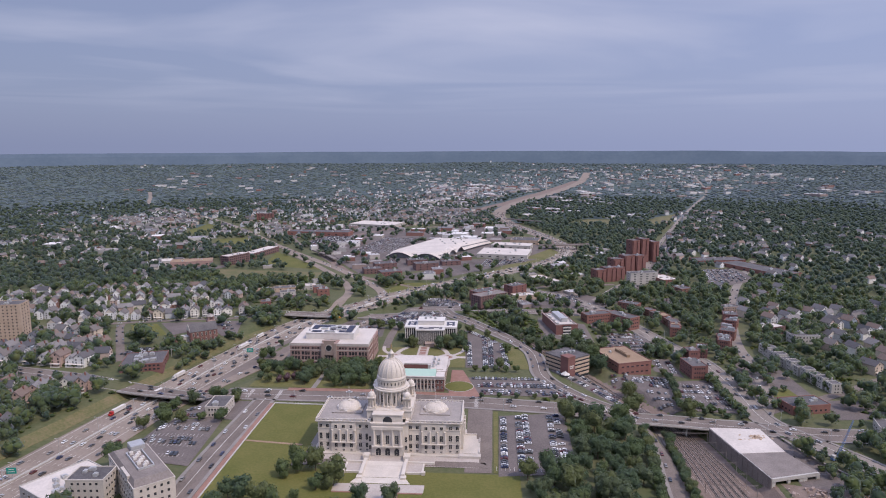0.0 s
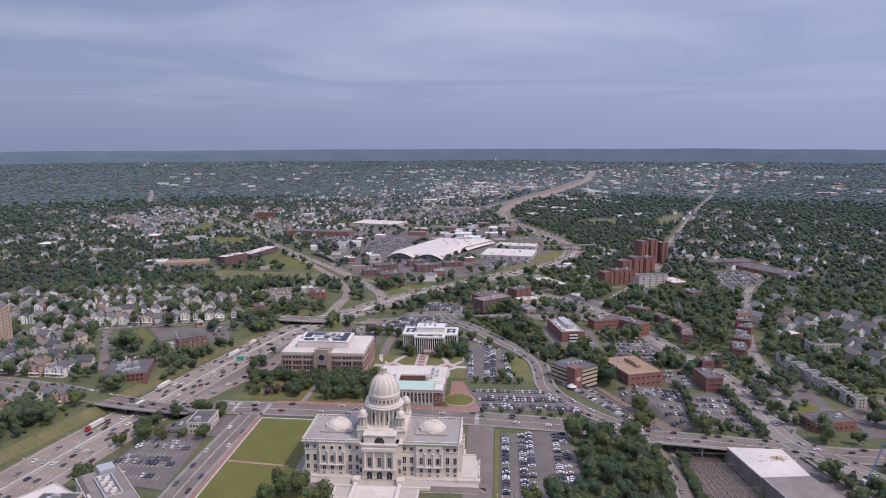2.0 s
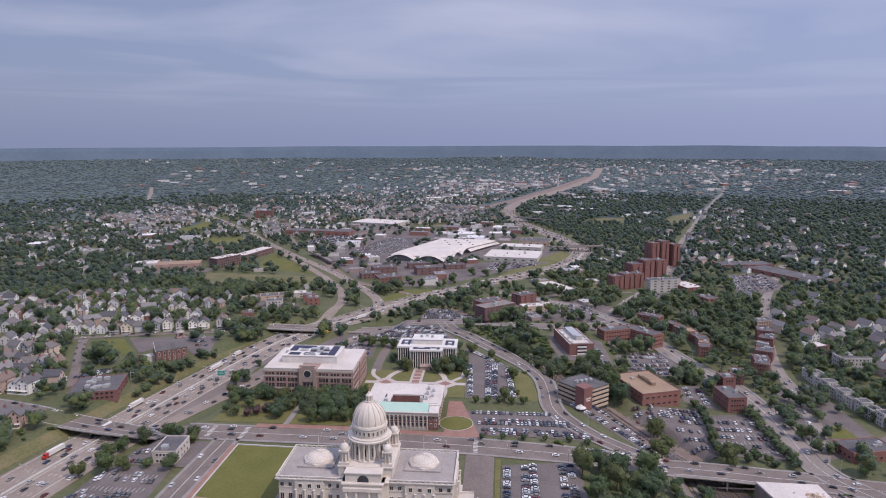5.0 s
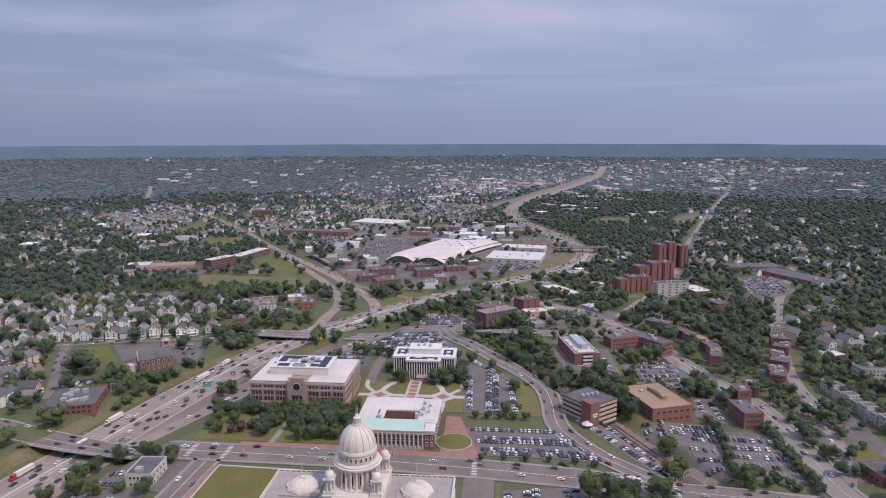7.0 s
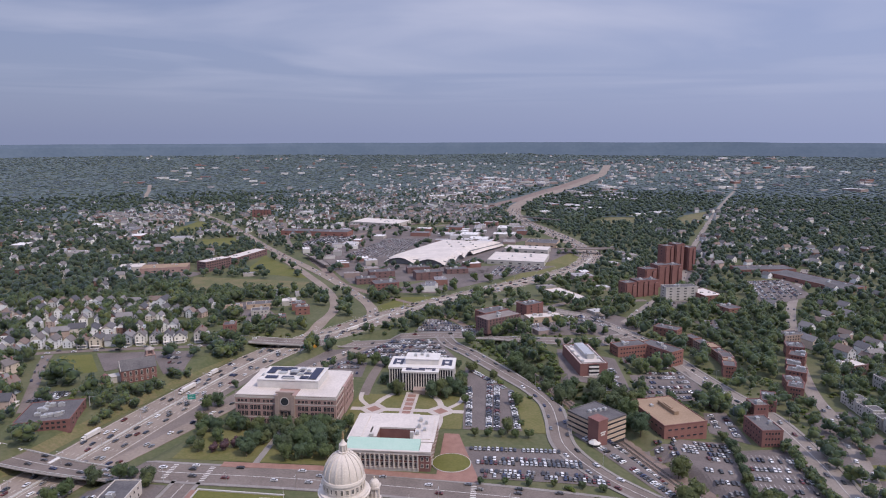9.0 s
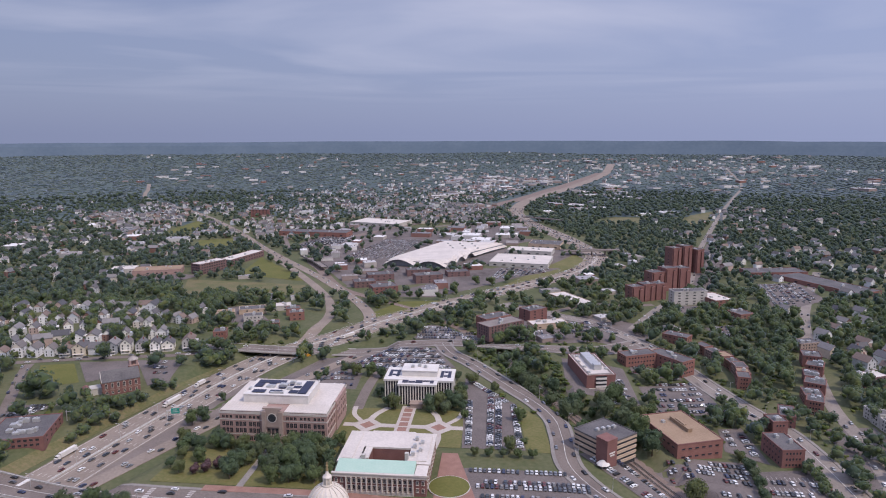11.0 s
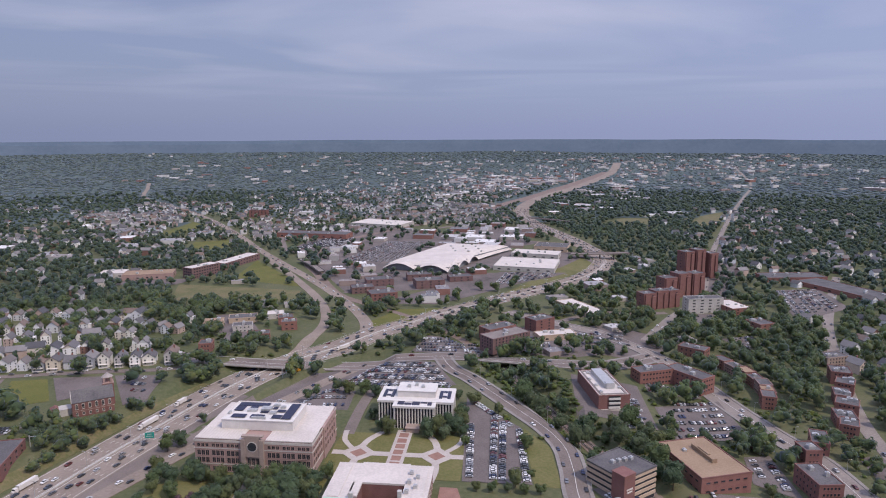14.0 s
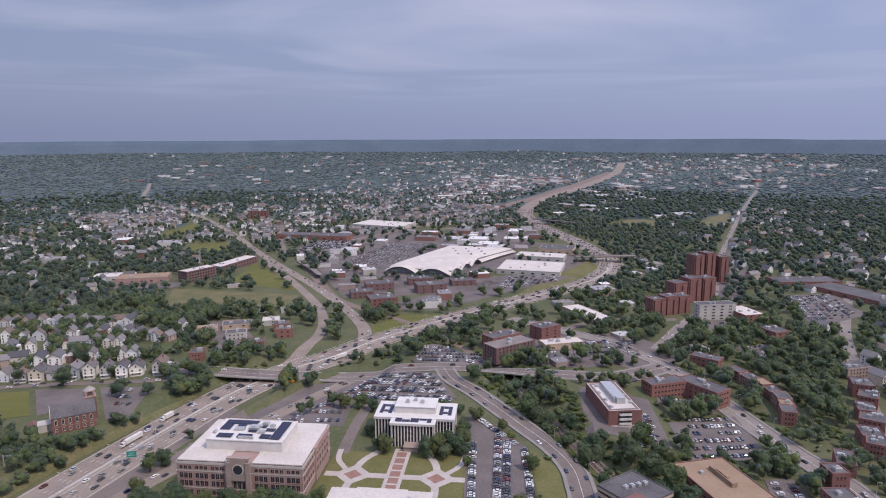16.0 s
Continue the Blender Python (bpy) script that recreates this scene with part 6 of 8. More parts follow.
# the far suburbs
TOWNS = [(-300, 2100, 430, 600, 0.42), (-720, 1500, 520, 380, 0.36), (600, 3200, 700, 520, 0.42), (1150, 3250, 620, 420, 0.32), (-15, 2500, 380, 520, 0.3), (-900, 2900, 500, 500, 0.12),
         (520, 1500, 270, 340, -0.8), (1300, 1800, 520, 700, -0.4), (-1350, 2450, 700, 560, -0.42), (-1900, 3000, 700, 500, -0.2), (300, 2250, 160, 260, -0.5)]


def town(x, y):
    """How built-up the far country is, 0 to 1."""
    v = 0.44 + 0.42 * noise.noise(Vector((x / 420, y / 420, 3.1))) + 0.34 * noise.noise(Vector((x / 110, y / 110, 7.7)))
    for cx, cy, rx, ry, k in TOWNS:
        v += k * math.exp(-((x - cx) / rx) ** 2 - ((y - cy) / ry) ** 2)
    return v


def wedge(x, y, k=0.86, pad=120):
    return abs(x - 65) < k * (y + 430) + pad


far = []
for i in range(26000):
    y = rng.uniform(700, 4300)
    x = rng.uniform(-3300, 3300)
    if not wedge(x, y) or (abs(x) < 985 and y < 1750):
        continue
    if rng.random() < max(0.0, town(x, y) - 0.52) * (0.9 if y < 2600 else 0.42):
        far.append((x, y))
far = [p for p in far if min(dist(np.array([p[0]]), np.array([p[1]]), HIGHWAY)[0], dist(np.array([p[0]]), np.array([p[1]]), R146)[0], dist(np.array([p[0]]), np.array([p[1]]), RAIL)[0] - 30) > 30]
BUILT = {(int(x // 15), int(y // 15)) for x, y in far}
zs = ground_z(np.array([p[0] for p in far]), np.array([p[1] for p in far]))
for (x, y), z in zip(far, zs):
    k = rng.uniform(0.9, 1.2)
    rest[rng.randrange(4)].append((x, y, z - 2.5, rng.uniform(0, 6.28), k, k, rng.uniform(0.9, 1.2)))
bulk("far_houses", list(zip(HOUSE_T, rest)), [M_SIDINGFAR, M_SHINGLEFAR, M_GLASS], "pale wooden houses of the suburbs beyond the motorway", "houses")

# flat-roofed works and stores of the middle distance
flat = tris(Mesh().box(0, 0, -0.3, 1, 1, 1.3, 0, 0))
ftop = Mesh().box(0, 0, 1.0, 0.97, 0.97, 0.03, 0, 1).box(0.2, 0.15, 1.03, 0.1, 0.08, 0.25, 0, 1).box(-0.25, -0.1, 1.03, 0.07, 0.09, 0.2, 0, 1)
ft = tris(ftop)
FLAT_T = (np.concatenate([flat[0], ft[0]]), np.concatenate([flat[1], ft[1] + len(flat[0])]), np.concatenate([flat[2], ft[2]]))
works = []


def scatter_works(n, x0, x1, y0, y1, lo, hi, hmax, turn):
    for i in range(n):
        x, y = rng.uniform(x0, x1), rng.uniform(y0, y1)
        w, d = rng.uniform(lo, hi), rng.uniform(lo, hi)
        r = max(w, d) * 0.55
        if all(free(x + a * r, y + b * r) for a in (-1, 0, 1) for b in (-1, 0, 1)) and (y < 1750 or min(dist(np.array([x]), np.array([y]), HIGHWAY)[0], dist(np.array([x]), np.array([y]), RAIL)[0]) > 40 + r):
            works.append((x, y, gz(x, y), turn + rng.uniform(-0.1, 0.1), w, d, rng.uniform(4, hmax)))
            block(x, y, r * 0.9)


scatter_works(110, -250, 220, 600, 800, 12, 30, 9, 0.3)
scatter_works(380, -320, 120, 980, 1340, 14, 42, 9, -0.1)
scatter_works(40, 60, 260, 380, 560, 11, 22, 5, 0.5)
scatter_works(120, -330, -140, 560, 980, 10, 24, 8, 0.3)
scatter_works(60, 140, 300, 830, 1000, 12, 30, 9, 0.3)
scatter_works(170, -200, 520, 1500, 2900, 16, 54, 9, 0.3)
scatter_works(110, 500, 1700, 2300, 3900, 14, 46, 10, 0.4)
scatter_works(90, -1700, 700, 2300, 3800, 16, 46, 9, 0.2)
scatter_works(50, -900, -300, 800, 1500, 20, 45, 9, 0.2)
bulk("far_works", [(FLAT_T, works)], [M_WALLFAR, M_FLATFAR], "flat-roofed works, stores and sheds of the middle distance", "buildings")

# ---- trees ----


def leafy(seed, clumps, leaves, size, core=1):
    """A crown about 1 wide and 1 high above its foot: clumps hidden by many small leaf sprays."""
    r = random.Random(seed)
    b = Mesh()
    cs = [(0, 0, 0.55, 0.40)]
    for i in range(clumps):
        a, q = r.uniform(0, 6.28), r.uniform(0.18, 0.36)
        cs.append((q * math.cos(a), q * math.sin(a), r.uniform(0.30, 0.82), r.uniform(0.16, 0.27)))
    bm = bmesh.new()
    bmesh.ops.create_icosphere(bm, subdivisions=core, radius=1)
    iv = [v.co.copy() for v in bm.verts]
    idx = [[v.index for v in f.verts] for f in bm.faces]
    bm.free()
    for x, y, z, q in cs:
        vs = []
        for v in iv:
            k = q * (0.86 + 0.22 * noise.noise(v * 2.3 + Vector((seed * 3.1, x * 9, z * 7))))
            vs.append((x + v.x * k, y + v.y * k, z + v.z * k * 0.9))
        b.add(vs, idx)
    for i in range(leaves):
        x, y, z, q = cs[r.randrange(len(cs))]
        u = Vector((r.gauss(0, 1), r.gauss(0, 1), r.gauss(0.25, 1))).normalized()
        p = Vector((x, y, z)) + u * q * r.uniform(0.92, 1.14)
        t1 = Vector((r.gauss(0, 1), r.gauss(0, 1), r.gauss(0, 1))).cross(u).normalized()
        t2 = (u + 0.42 * Vector((r.gauss(0, 1), r.gauss(0, 1), r.gauss(0, 1)))).cross(t1).normalized()
        s = size * r.uniform(0.7, 1.4)
        b.add([p + t1 * s, p - t1 * s * 0.6 + t2 * s * 0.8, p - t1 * s * 0.5 - t2 * s * 0.8], [(0, 1, 2)])
    return b


def trunk(seed):
    r = random.Random(seed + 90)
    b = Mesh().lathe(0, 0, [(0.040, -0.05), (0.028, 0.05), (0.022, 0.25), (0.014, 0.5), (0.004, 0.7)], 7)
    for k in range(4):
        a = k * 1.57 + r.uniform(-0.4, 0.4)
        z0 = r.uniform(0.2, 0.35)
        dx, dy = math.cos(a), math.sin(a)
        vs = []
        for q, rr in ((0, 0.013), (0.14, 0.009), (0.26, 0.004)):
            for j in range(4):
                w = j * 1.57
                vs.append((dx * q - dy * rr * math.cos(w), dy * q + dx * rr * math.cos(w), z0 + q * 0.9 + rr * math.sin(w)))
        b.add(vs, [(i * 4 + j, i * 4 + (j + 1) % 4, (i + 1) * 4 + (j + 1) % 4, (i + 1) * 4 + j) for i in range(2) for j in range(4)])
    return b


TREES = []
for k in range(6):
    TREES.append((leafy(k, 8 + k % 3, 620, 0.05).data("crown", M_LEAF), trunk(k).data("trunk", M_BARK)))
BEECH = leafy(3, 8, 620, 0.05).data("crown", M_PURPLE)
MID_T = [tris(leafy(20 + k, 5, 118, 0.072, 0)) for k in range(5)]
FAR_T = [tris(leafy(40 + k, 2, 12, 0.18, 0)) for k in range(5)]
HAZE_T = [tris(leafy(60 + k, 1, 0, 0.22, 0)) for k in range(5)]
HILL_T = [tris(leafy(80 + k, 0, 0, 0.22, 0)) for k in range(5)]

plants = []          # x, y, height, spread


def grow(x, y, h, s=None, mask=4.0):
    plants.append((x, y, h, s or h * rng.uniform(0.8, 1.05)))
    if mask:
        block(x, y, mask)


# trees round the capitol and the gardens
for x, y, h in [(-53, -50, 17), (-42, -49, 16), (-60, -58, 11), (-27, -66, 18), (-36, -72, 10), (-74, -87, 15), (-64, -90, 14), (-84, -84, 12), (-56, -92, 12), (-88, -98, 12), (-8, -85, 12), (9, -84, 12), (-20, -96, 9), (24, -96, 9), (-46, -84, 7)]:
    grow(x, y, h)
for x, y, h in [(-171, 68, 13), (-153, 64, 11), (-146, 66, 8), (-135, 63, 10), (-132, 58, 8), (-180, 55, 11), (-185, 47, 11), (-186, 39, 9), (-130, 21, 10), (-188, 19, 11), (-145, 22, 7), (-158, 18, 9)]:
    grow(x, y, h)
for x, y, h in [(-122, 102, 9), (-116, 118, 9), (-98, 110, 8), (-90, 104, 9), (-84, 116, 10), (-76, 134, 12), (-84, 140, 11), (-62, 138, 12), (-54, 130, 13), (-60, 122, 12), (-48, 122, 13), (-50, 138, 13), (-44, 110, 13), (-40, 124, 12), (-56, 112, 14), (-48, 102, 12), (-66, 108, 11), (-38, 136, 10), (-40, 100, 9),
                (-106, 134, 11), (-114, 140, 11), (-96, 132, 10), (-122, 132, 10), (-128, 120, 9), (-130, 108, 8), (-132, 140, 10), (-90, 128, 9)]:
    grow(x, y, h)
for x, y in [(-131, 131), (-123, 133), (-114, 136), (-105, 136), (-95, 137), (-90, 112), (-90, 99), (-83, 124), (-76, 134), (-66, 138), (-56, 141), (-45, 140), (-35, 144), (-73, 112), (-64, 115), (-55, 115), (-45, 116), (-35, 118), (-63, 97), (-52, 97), (-39, 98), (-30, 103), (-46, 130), (-58, 127), (-70, 124), (-151, 182), (-147, 191), (-146, 157), (-139, 146)]:
    grow(x + rng.uniform(-1.5, 1.5), y + rng.uniform(-1.5, 1.5), rng.uniform(9, 12.5))
for x, y, h in [(-8, 208, 13), (-14, 212, 10), (18, 206, 13), (24, 210, 14), (34, 214, 14), (40, 220, 12), (38, 230, 11), (30, 204, 10), (42, 208, 9), (44, 196, 7), (-24, 230, 8), (40, 240, 10), (-30, 270, 10), (-40, 276, 11), (-52, 274, 12), (-62, 278, 12), (-84, 270, 10), (-78, 274, 11), (-18, 268, 9), (20, 274, 9), (34, 270, 8), (46, 262, 10)]:
    grow(x, y, h)
for x in range(54, 98, 9):
    grow(x, 140, 6.5)
for x in (60, 74, 88, 102, 118, 130):
    grow(x, 78 + rng.uniform(-1, 1), 5)
for k in range(14):
    grow(165 + k * 0.9 + rng.uniform(-1, 1), -70 + k * 8, rng.uniform(7, 10))
for k in range(24):
    y = -80 + k * 5.4
    grow(183 + (y + 80) * 0.12 + rng.uniform(-1.2, 1.2), y, rng.uniform(6, 9))
for k in range(330):
    x, y = rng.uniform(286, 430), rng.uniform(-130, 72)
    if dist(np.array([x]), np.array([y]), DIAG)[0] > 9.5 and x > 292 - 0.42 * y and dist(np.array([x]), np.array([y]), SMITH)[0] > 14 and not (335 < x < 392 and y > 48) and not (282 < x < 308 and -30 < y < 22) and free(x, y):
        grow(x, y, rng.uniform(9, 17), None, 2.5)
for k in range(130):
    x, y = rng.uniform(-350, -252), rng.uniform(-40, 74)
    if dist(np.array([x]), np.array([y]), VERGE)[0] > 8 and dist(np.array([x]), np.array([y]), HIGHWAY)[0] > 40 and dist(np.array([x]), np.array([y]), SMITH)[0] > 16 and free(x, y):
        grow(x, y, rng.uniform(8, 15), None, 2.5)
# trees by the church, the wooden houses and the hill street
for x, y, h in [(-232, 278, 14), (-199, 228, 13), (-204, 203, 13), (-211, 283, 10), (-186, 267, 14), (-217, 199, 9), (-224, 196, 8), (-193, 252, 9), (-200, 246, 8), (-217, 323, 13), (-202, 331, 14), (-183, 304, 16), (-181, 317, 14), (-190, 292, 15), (-186, 282, 14), (-188, 256, 13), (-196, 240, 12), (-196, 298, 15), (-188, 325, 14), (-209, 316, 13), (-285, 208, 23), (-294, 204, 15), (-278, 204, 12), (-262, 303, 4)]:
    grow(x, y, h, h * 1.15)
for x, y, h in [(293, 150, 10), (292, 160, 9), (326, 203, 12), (329, 184, 12), (334, 192, 11), (297, 226, 10), (309, 194, 12), (304, 206, 10), (338, 172, 10), (318, 162, 7), (300, 172, 8), (322, 140, 6)]:
    grow(x, y, h, h * 1.1)
for k in range(30):
    grow(266 + rng.uniform(-2.5, 2.5), 76 + k * 3.1, rng.uniform(5.5, 9), 7)
for k in range(14):
    grow(222 + k * 0.6 + rng.uniform(-2, 2), 92 + k * 6.6, rng.uniform(5, 9), 7)
for k in range(6):
    grow(234 + k * 4 + rng.uniform(-2, 2), 102 - k * 4.6, rng.uniform(4, 7), 6)
CIRCLE = [(295, 223, 9), (291, 179, 11), (288, 153, 13), (287, 139, 10), (316, 183, 12), (318, 174, 9), (315, 156, 11), (291, 122, 13), (306, 124, 10), (288, 101, 12), (298, 102, 9), (297, 246, 11), (283, 233, 13)]
BELOW = [(-241, 175, 9), (-227, 174, 11), (-219, 183, 10), (-215, 196, 12), (-219, 158, 9), (-210, 167, 11), (-220, 146, 10), (-212, 206, 12), (-208, 215, 9), (-206, 236, 11), (-229, 166, 10), (-218, 170, 12), (-211, 181, 9), (-204, 148, 11)]
# trees on the meadow and along the railway curve
for x, y, h in [(-318, 567, 13), (-305, 577, 12), (-272, 577, 14), (-236, 552, 15), (-212, 546, 15), (-186, 552, 14), (-322, 688, 14), (-308, 715, 15), (-264, 742, 15), (-240, 690, 13), (-200, 710, 13), (-122, 486, 12), (-118, 460, 11), (-276, 905, 16), (-262, 870, 17), (-244, 830, 18), (-236, 800, 17), (-262, 890, 15), (-250, 850, 16)]:
    grow(x, y, h, h * 1.15)
for k in range(46):
    y = rng.uniform(132, 232)
    x = -186 + (y - 180) * 0.2 - rng.uniform(36, 62)
    if not (-262 < x < -206 and 208 < y) and free(x, y):
        grow(x, y, rng.uniform(7, 12), None, 3.0)
# trees round the traffic circle, and along the verge below the church
for x, y, h in CIRCLE + BELOW:
    grow(x, y, h, h * 1.1)
# trees before the market hall
for x, y, h in [(-70, 748, 13), (-58, 742, 14), (-44, 746, 15), (-32, 750, 12), (-8, 748, 14), (2, 756, 13), (14, 776, 13), (24, 792, 14), (34, 806, 12), (-96, 752, 10), (-196, 716, 12), (-189, 744, 15), (-194, 730, 14), (-284, 812, 12), (-270, 800, 14)]:
    grow(x, y, h, h * 1.2)
# groves behind the start of the flight
for k in range(260):
    x, y = rng.uniform(-330, 380), rng.uniform(-470, -205)
    clump = noise.noise(Vector((x / 60, y / 60, 9.1))) > (0.0 if -98 < x < 92 else -0.25)
    if clump and min(dist(np.array([x]), np.array([y]), ln)[0] for ln in (GASPEE, EASTST, DIAG)) > 15 and dist(np.array([x]), np.array([y]), RAIL)[0] > 40 and dist(np.array([x]), np.array([y]), HIGHWAY)[0] > 34:
        grow(x, y, rng.uniform(8, 15))
purple = [(-106, 106, 7.5), (-101, 111, 7), (-112, 103, 6.5), (238, 236, 9), (244, 240, 8)]


def density(x, y):
    r = math.hypot(x - 65, y + 300)
    n = noise.noise(Vector((x / 90, y / 90, 1.7)))
    lane = 160 + 0.13 * (y + 50)
    if 118 < x < lane and -130 < y < 52 or 88 < x < lane and -150 < y < -52:
        return 0.97
    if 120 < x < 268 and -150 < y < 56:
        return 0.0
    if 318 < x < 353 and 125 < y < 262:
        return 0.1
    if x > 300 and y < 46:
        return 0.97
    if -330 < x < -262 and 55 < y < 130:
        return 0.25
    if -212 < x < -112 and 66 < y < 330:
        return 0.03
    if -206 < x < -178 and -130 < y < 66:
        return 0.05
    if 296 < x < 360 and 60 < y < 150:
        return 0.25
    if -150 < x < 100 and -200 < y < 140:
        return 0.0
    if -110 < x < 60 and 140 < y < 380:
        return 0.04
    if 112 < x < 182 and 245 < y < 340:
        return 0.06
    if 112 < x < 205 and 66 < y < 168:
        return 0.22
    if 170 <= x < 276 and 88 < y < 176:
        return 0.10
    if 56 < y < 178 and dist(np.array([x]), np.array([y]), RAIL)[0] < 13:
        return 0.0
    if 90 < y < 560 and dist(np.array([x]), np.array([y]), RAIL)[0] < 30:
        return 0.9
    if 285 < x < 400 and 285 < y < 600:
        return 0.98
    if 130 < y < 190 and -268 < x < -205:
        return 0.95
    if 190 <= y < 340 and -330 < x < -180:
        return 0.04
    if y < 340 and -330 < x < -205:
        return 0.62
    if 118 < x < 212 and 378 < y < 500:
        return 0.34
    if 120 < x < 345 and 480 < y < 680:
        return 0.85
    if -220 < x < 130 and 400 < y < 620:
        return 0.42 + 0.4 * n
    if -300 < x < 180 and 620 < y < 1330:
        return 0.22 + 0.4 * n
    if x > 270 and y < 760:
        return 0.84 + 0.3 * n
    if x < -200 and 240 < y < 470:
        return 0.52 + 0.35 * n
    if x < -255 and 470 <= y < 700:
        return 0.95
    if x < -250 and y <= 240:
        return 0.7
    if x < -200 and y > 560:
        return 0.85 + 0.35 * n
    if r > 1500:
        return 0.98 - 0.18 * max(0.0, min(1.0, (town(x, y) - 0.5) / 0.35))
    return 0.82 + 0.3 * n


def sow(r0, r1, step, h0, h1, mask):
    y = max(-200, -300 - r1)
    while y < r1 - 300:
        x = -0.9 * (y + 430) - 150
        while x < 0.9 * (y + 430) + 280:
            px, py = x + rng.uniform(-0.4, 0.4) * step, y + rng.uniform(-0.4, 0.4) * step
            r = math.hypot(px - 65, py + 300)
            if r0 <= r < r1 and free(px, py) and (r < 1500 or (int(px // 15), int(py // 15)) not in BUILT) and rng.random() < density(px, py):
                low = 0.0 if r < 1300 else 0.34 * max(0.0, min(1.0, (town(px, py) - 0.5) / 0.35))
                grow(px, py, rng.uniform(h0, h1) * (1 - low), None, mask)
            x += step
        y += step


sow(0, 900, 10.8, 7, 17.5, 2.5)
sow(900, 1700, 14.5, 10, 16, 2)
sow(1700, 2700, 18, 12, 18, 0)
sow(2700, 4600, 27, 14, 21, 0)
shrubs = []
for i in range(26000):
    x, y = rng.uniform(-330, 420), rng.uniform(-130, 560)
    near_rail = 178 < y < 420 and 7 < dist(np.array([x]), np.array([y]), RAIL)[0] < 34
    if len(shrubs) < 3000 and (near_rail or rng.random() < 0.3) and free(x, y) and (near_rail or density(x, y) > 0.55):
        shrubs.append((x, y))
HW = [(np.array(HIGHWAY), 30), (np.array(R146), 18), (np.array(NMAIN), 14)]
P = np.array([(p[0], p[1]) for p in plants])
clear = (dist(P[:, 0], P[:, 1], HIGHWAY) > 24) & (dist(P[:, 0], P[:, 1], R146) > 13) & (dist(P[:, 0], P[:, 1], NMAIN) > 12) & ((P[:, 1] < 1480) | (dist(P[:, 0], P[:, 1], RAIL) > 32))
plants = [p for p, ok in zip(plants, clear) if ok]
plants.sort(key=lambda p: math.hypot(p[0] - 30, p[1] - 60))
zs = ground_z(np.array([p[0] for p in plants]), np.array([p[1] for p in plants]))
NEAR_TREES = 300
for i, ((x, y, h, s), z) in enumerate(zip(plants[:NEAR_TREES], zs)):
    t = thing("tree", "leafy green broadleaf tree on grass" if h < 11 else "tall full-crowned green broadleaf tree", "tree", pose(x, y, float(z), 0, 0, rng.uniform(0, 360)) @ Matrix.Diagonal((s, s, h, 1)), "broadleaf trees")
    c, tr = TREES[rng.randrange(6)]
    part("trunk", tr, None, t)
    part("crown", c, None, t)
for x, y, h in purple:
    t = thing("copper_beech", "dark purple-leaved ornamental tree on the lawn", "tree", pose(x, y, gz(x, y)) @ Matrix.Diagonal((h, h, h, 1)))
    part("trunk", TREES[0][1], None, t)
    part("crown", BEECH, None, t)
mid, farr, dots, haze, hill = [[[] for k in range(5)] for q in range(5)]
for (x, y, h, s), z in zip(plants[NEAR_TREES:], zs[NEAR_TREES:]):
    r = math.hypot(x - 65, y + 300)
    row = (x, y, z, rng.uniform(0, 6.28), s, s * rng.uniform(0.85, 1.15), h)
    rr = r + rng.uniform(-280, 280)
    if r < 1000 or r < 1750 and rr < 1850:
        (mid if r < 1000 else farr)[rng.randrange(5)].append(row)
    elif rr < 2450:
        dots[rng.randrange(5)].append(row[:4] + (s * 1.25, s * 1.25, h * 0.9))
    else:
        # far crowns flattened and half sunk so their grazing sheen reads as haze
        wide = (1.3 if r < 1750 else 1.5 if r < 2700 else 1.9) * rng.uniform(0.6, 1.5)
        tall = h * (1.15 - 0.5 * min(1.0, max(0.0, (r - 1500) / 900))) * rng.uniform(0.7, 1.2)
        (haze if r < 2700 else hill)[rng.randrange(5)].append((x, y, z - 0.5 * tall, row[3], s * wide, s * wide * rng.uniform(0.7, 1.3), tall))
bulk("woodland", list(zip(MID_T, mid)), [M_WOODS], "dense green broadleaf trees among the streets", "trees", soft=True)
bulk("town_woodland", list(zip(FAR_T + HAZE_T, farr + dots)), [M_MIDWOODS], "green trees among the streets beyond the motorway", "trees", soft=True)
bulk("far_woodland", list(zip(HAZE_T + HILL_T, haze + hill)), [M_HAZEWOODS], "woods tinted blue-green for haze, stretching to the horizon", "trees", soft=True)
sz = ground_z(np.array([p[0] for p in shrubs]), np.array([p[1] for p in shrubs]))
srows = [[] for k in range(5)]
for (x, y), z in zip(shrubs, sz):
    h = rng.uniform(2.0, 4.6)
    srows[rng.randrange(5)].append((x, y, z - 0.2 * h, rng.uniform(0, 6.28), h * rng.uniform(1.3, 2.0), h * rng.uniform(1.3, 2.0), h))
bulk("shrubs", list(zip(FAR_T, srows)), [M_SHRUB], "light green scrub along the cutting and under the trees", "shrubs", soft=True)

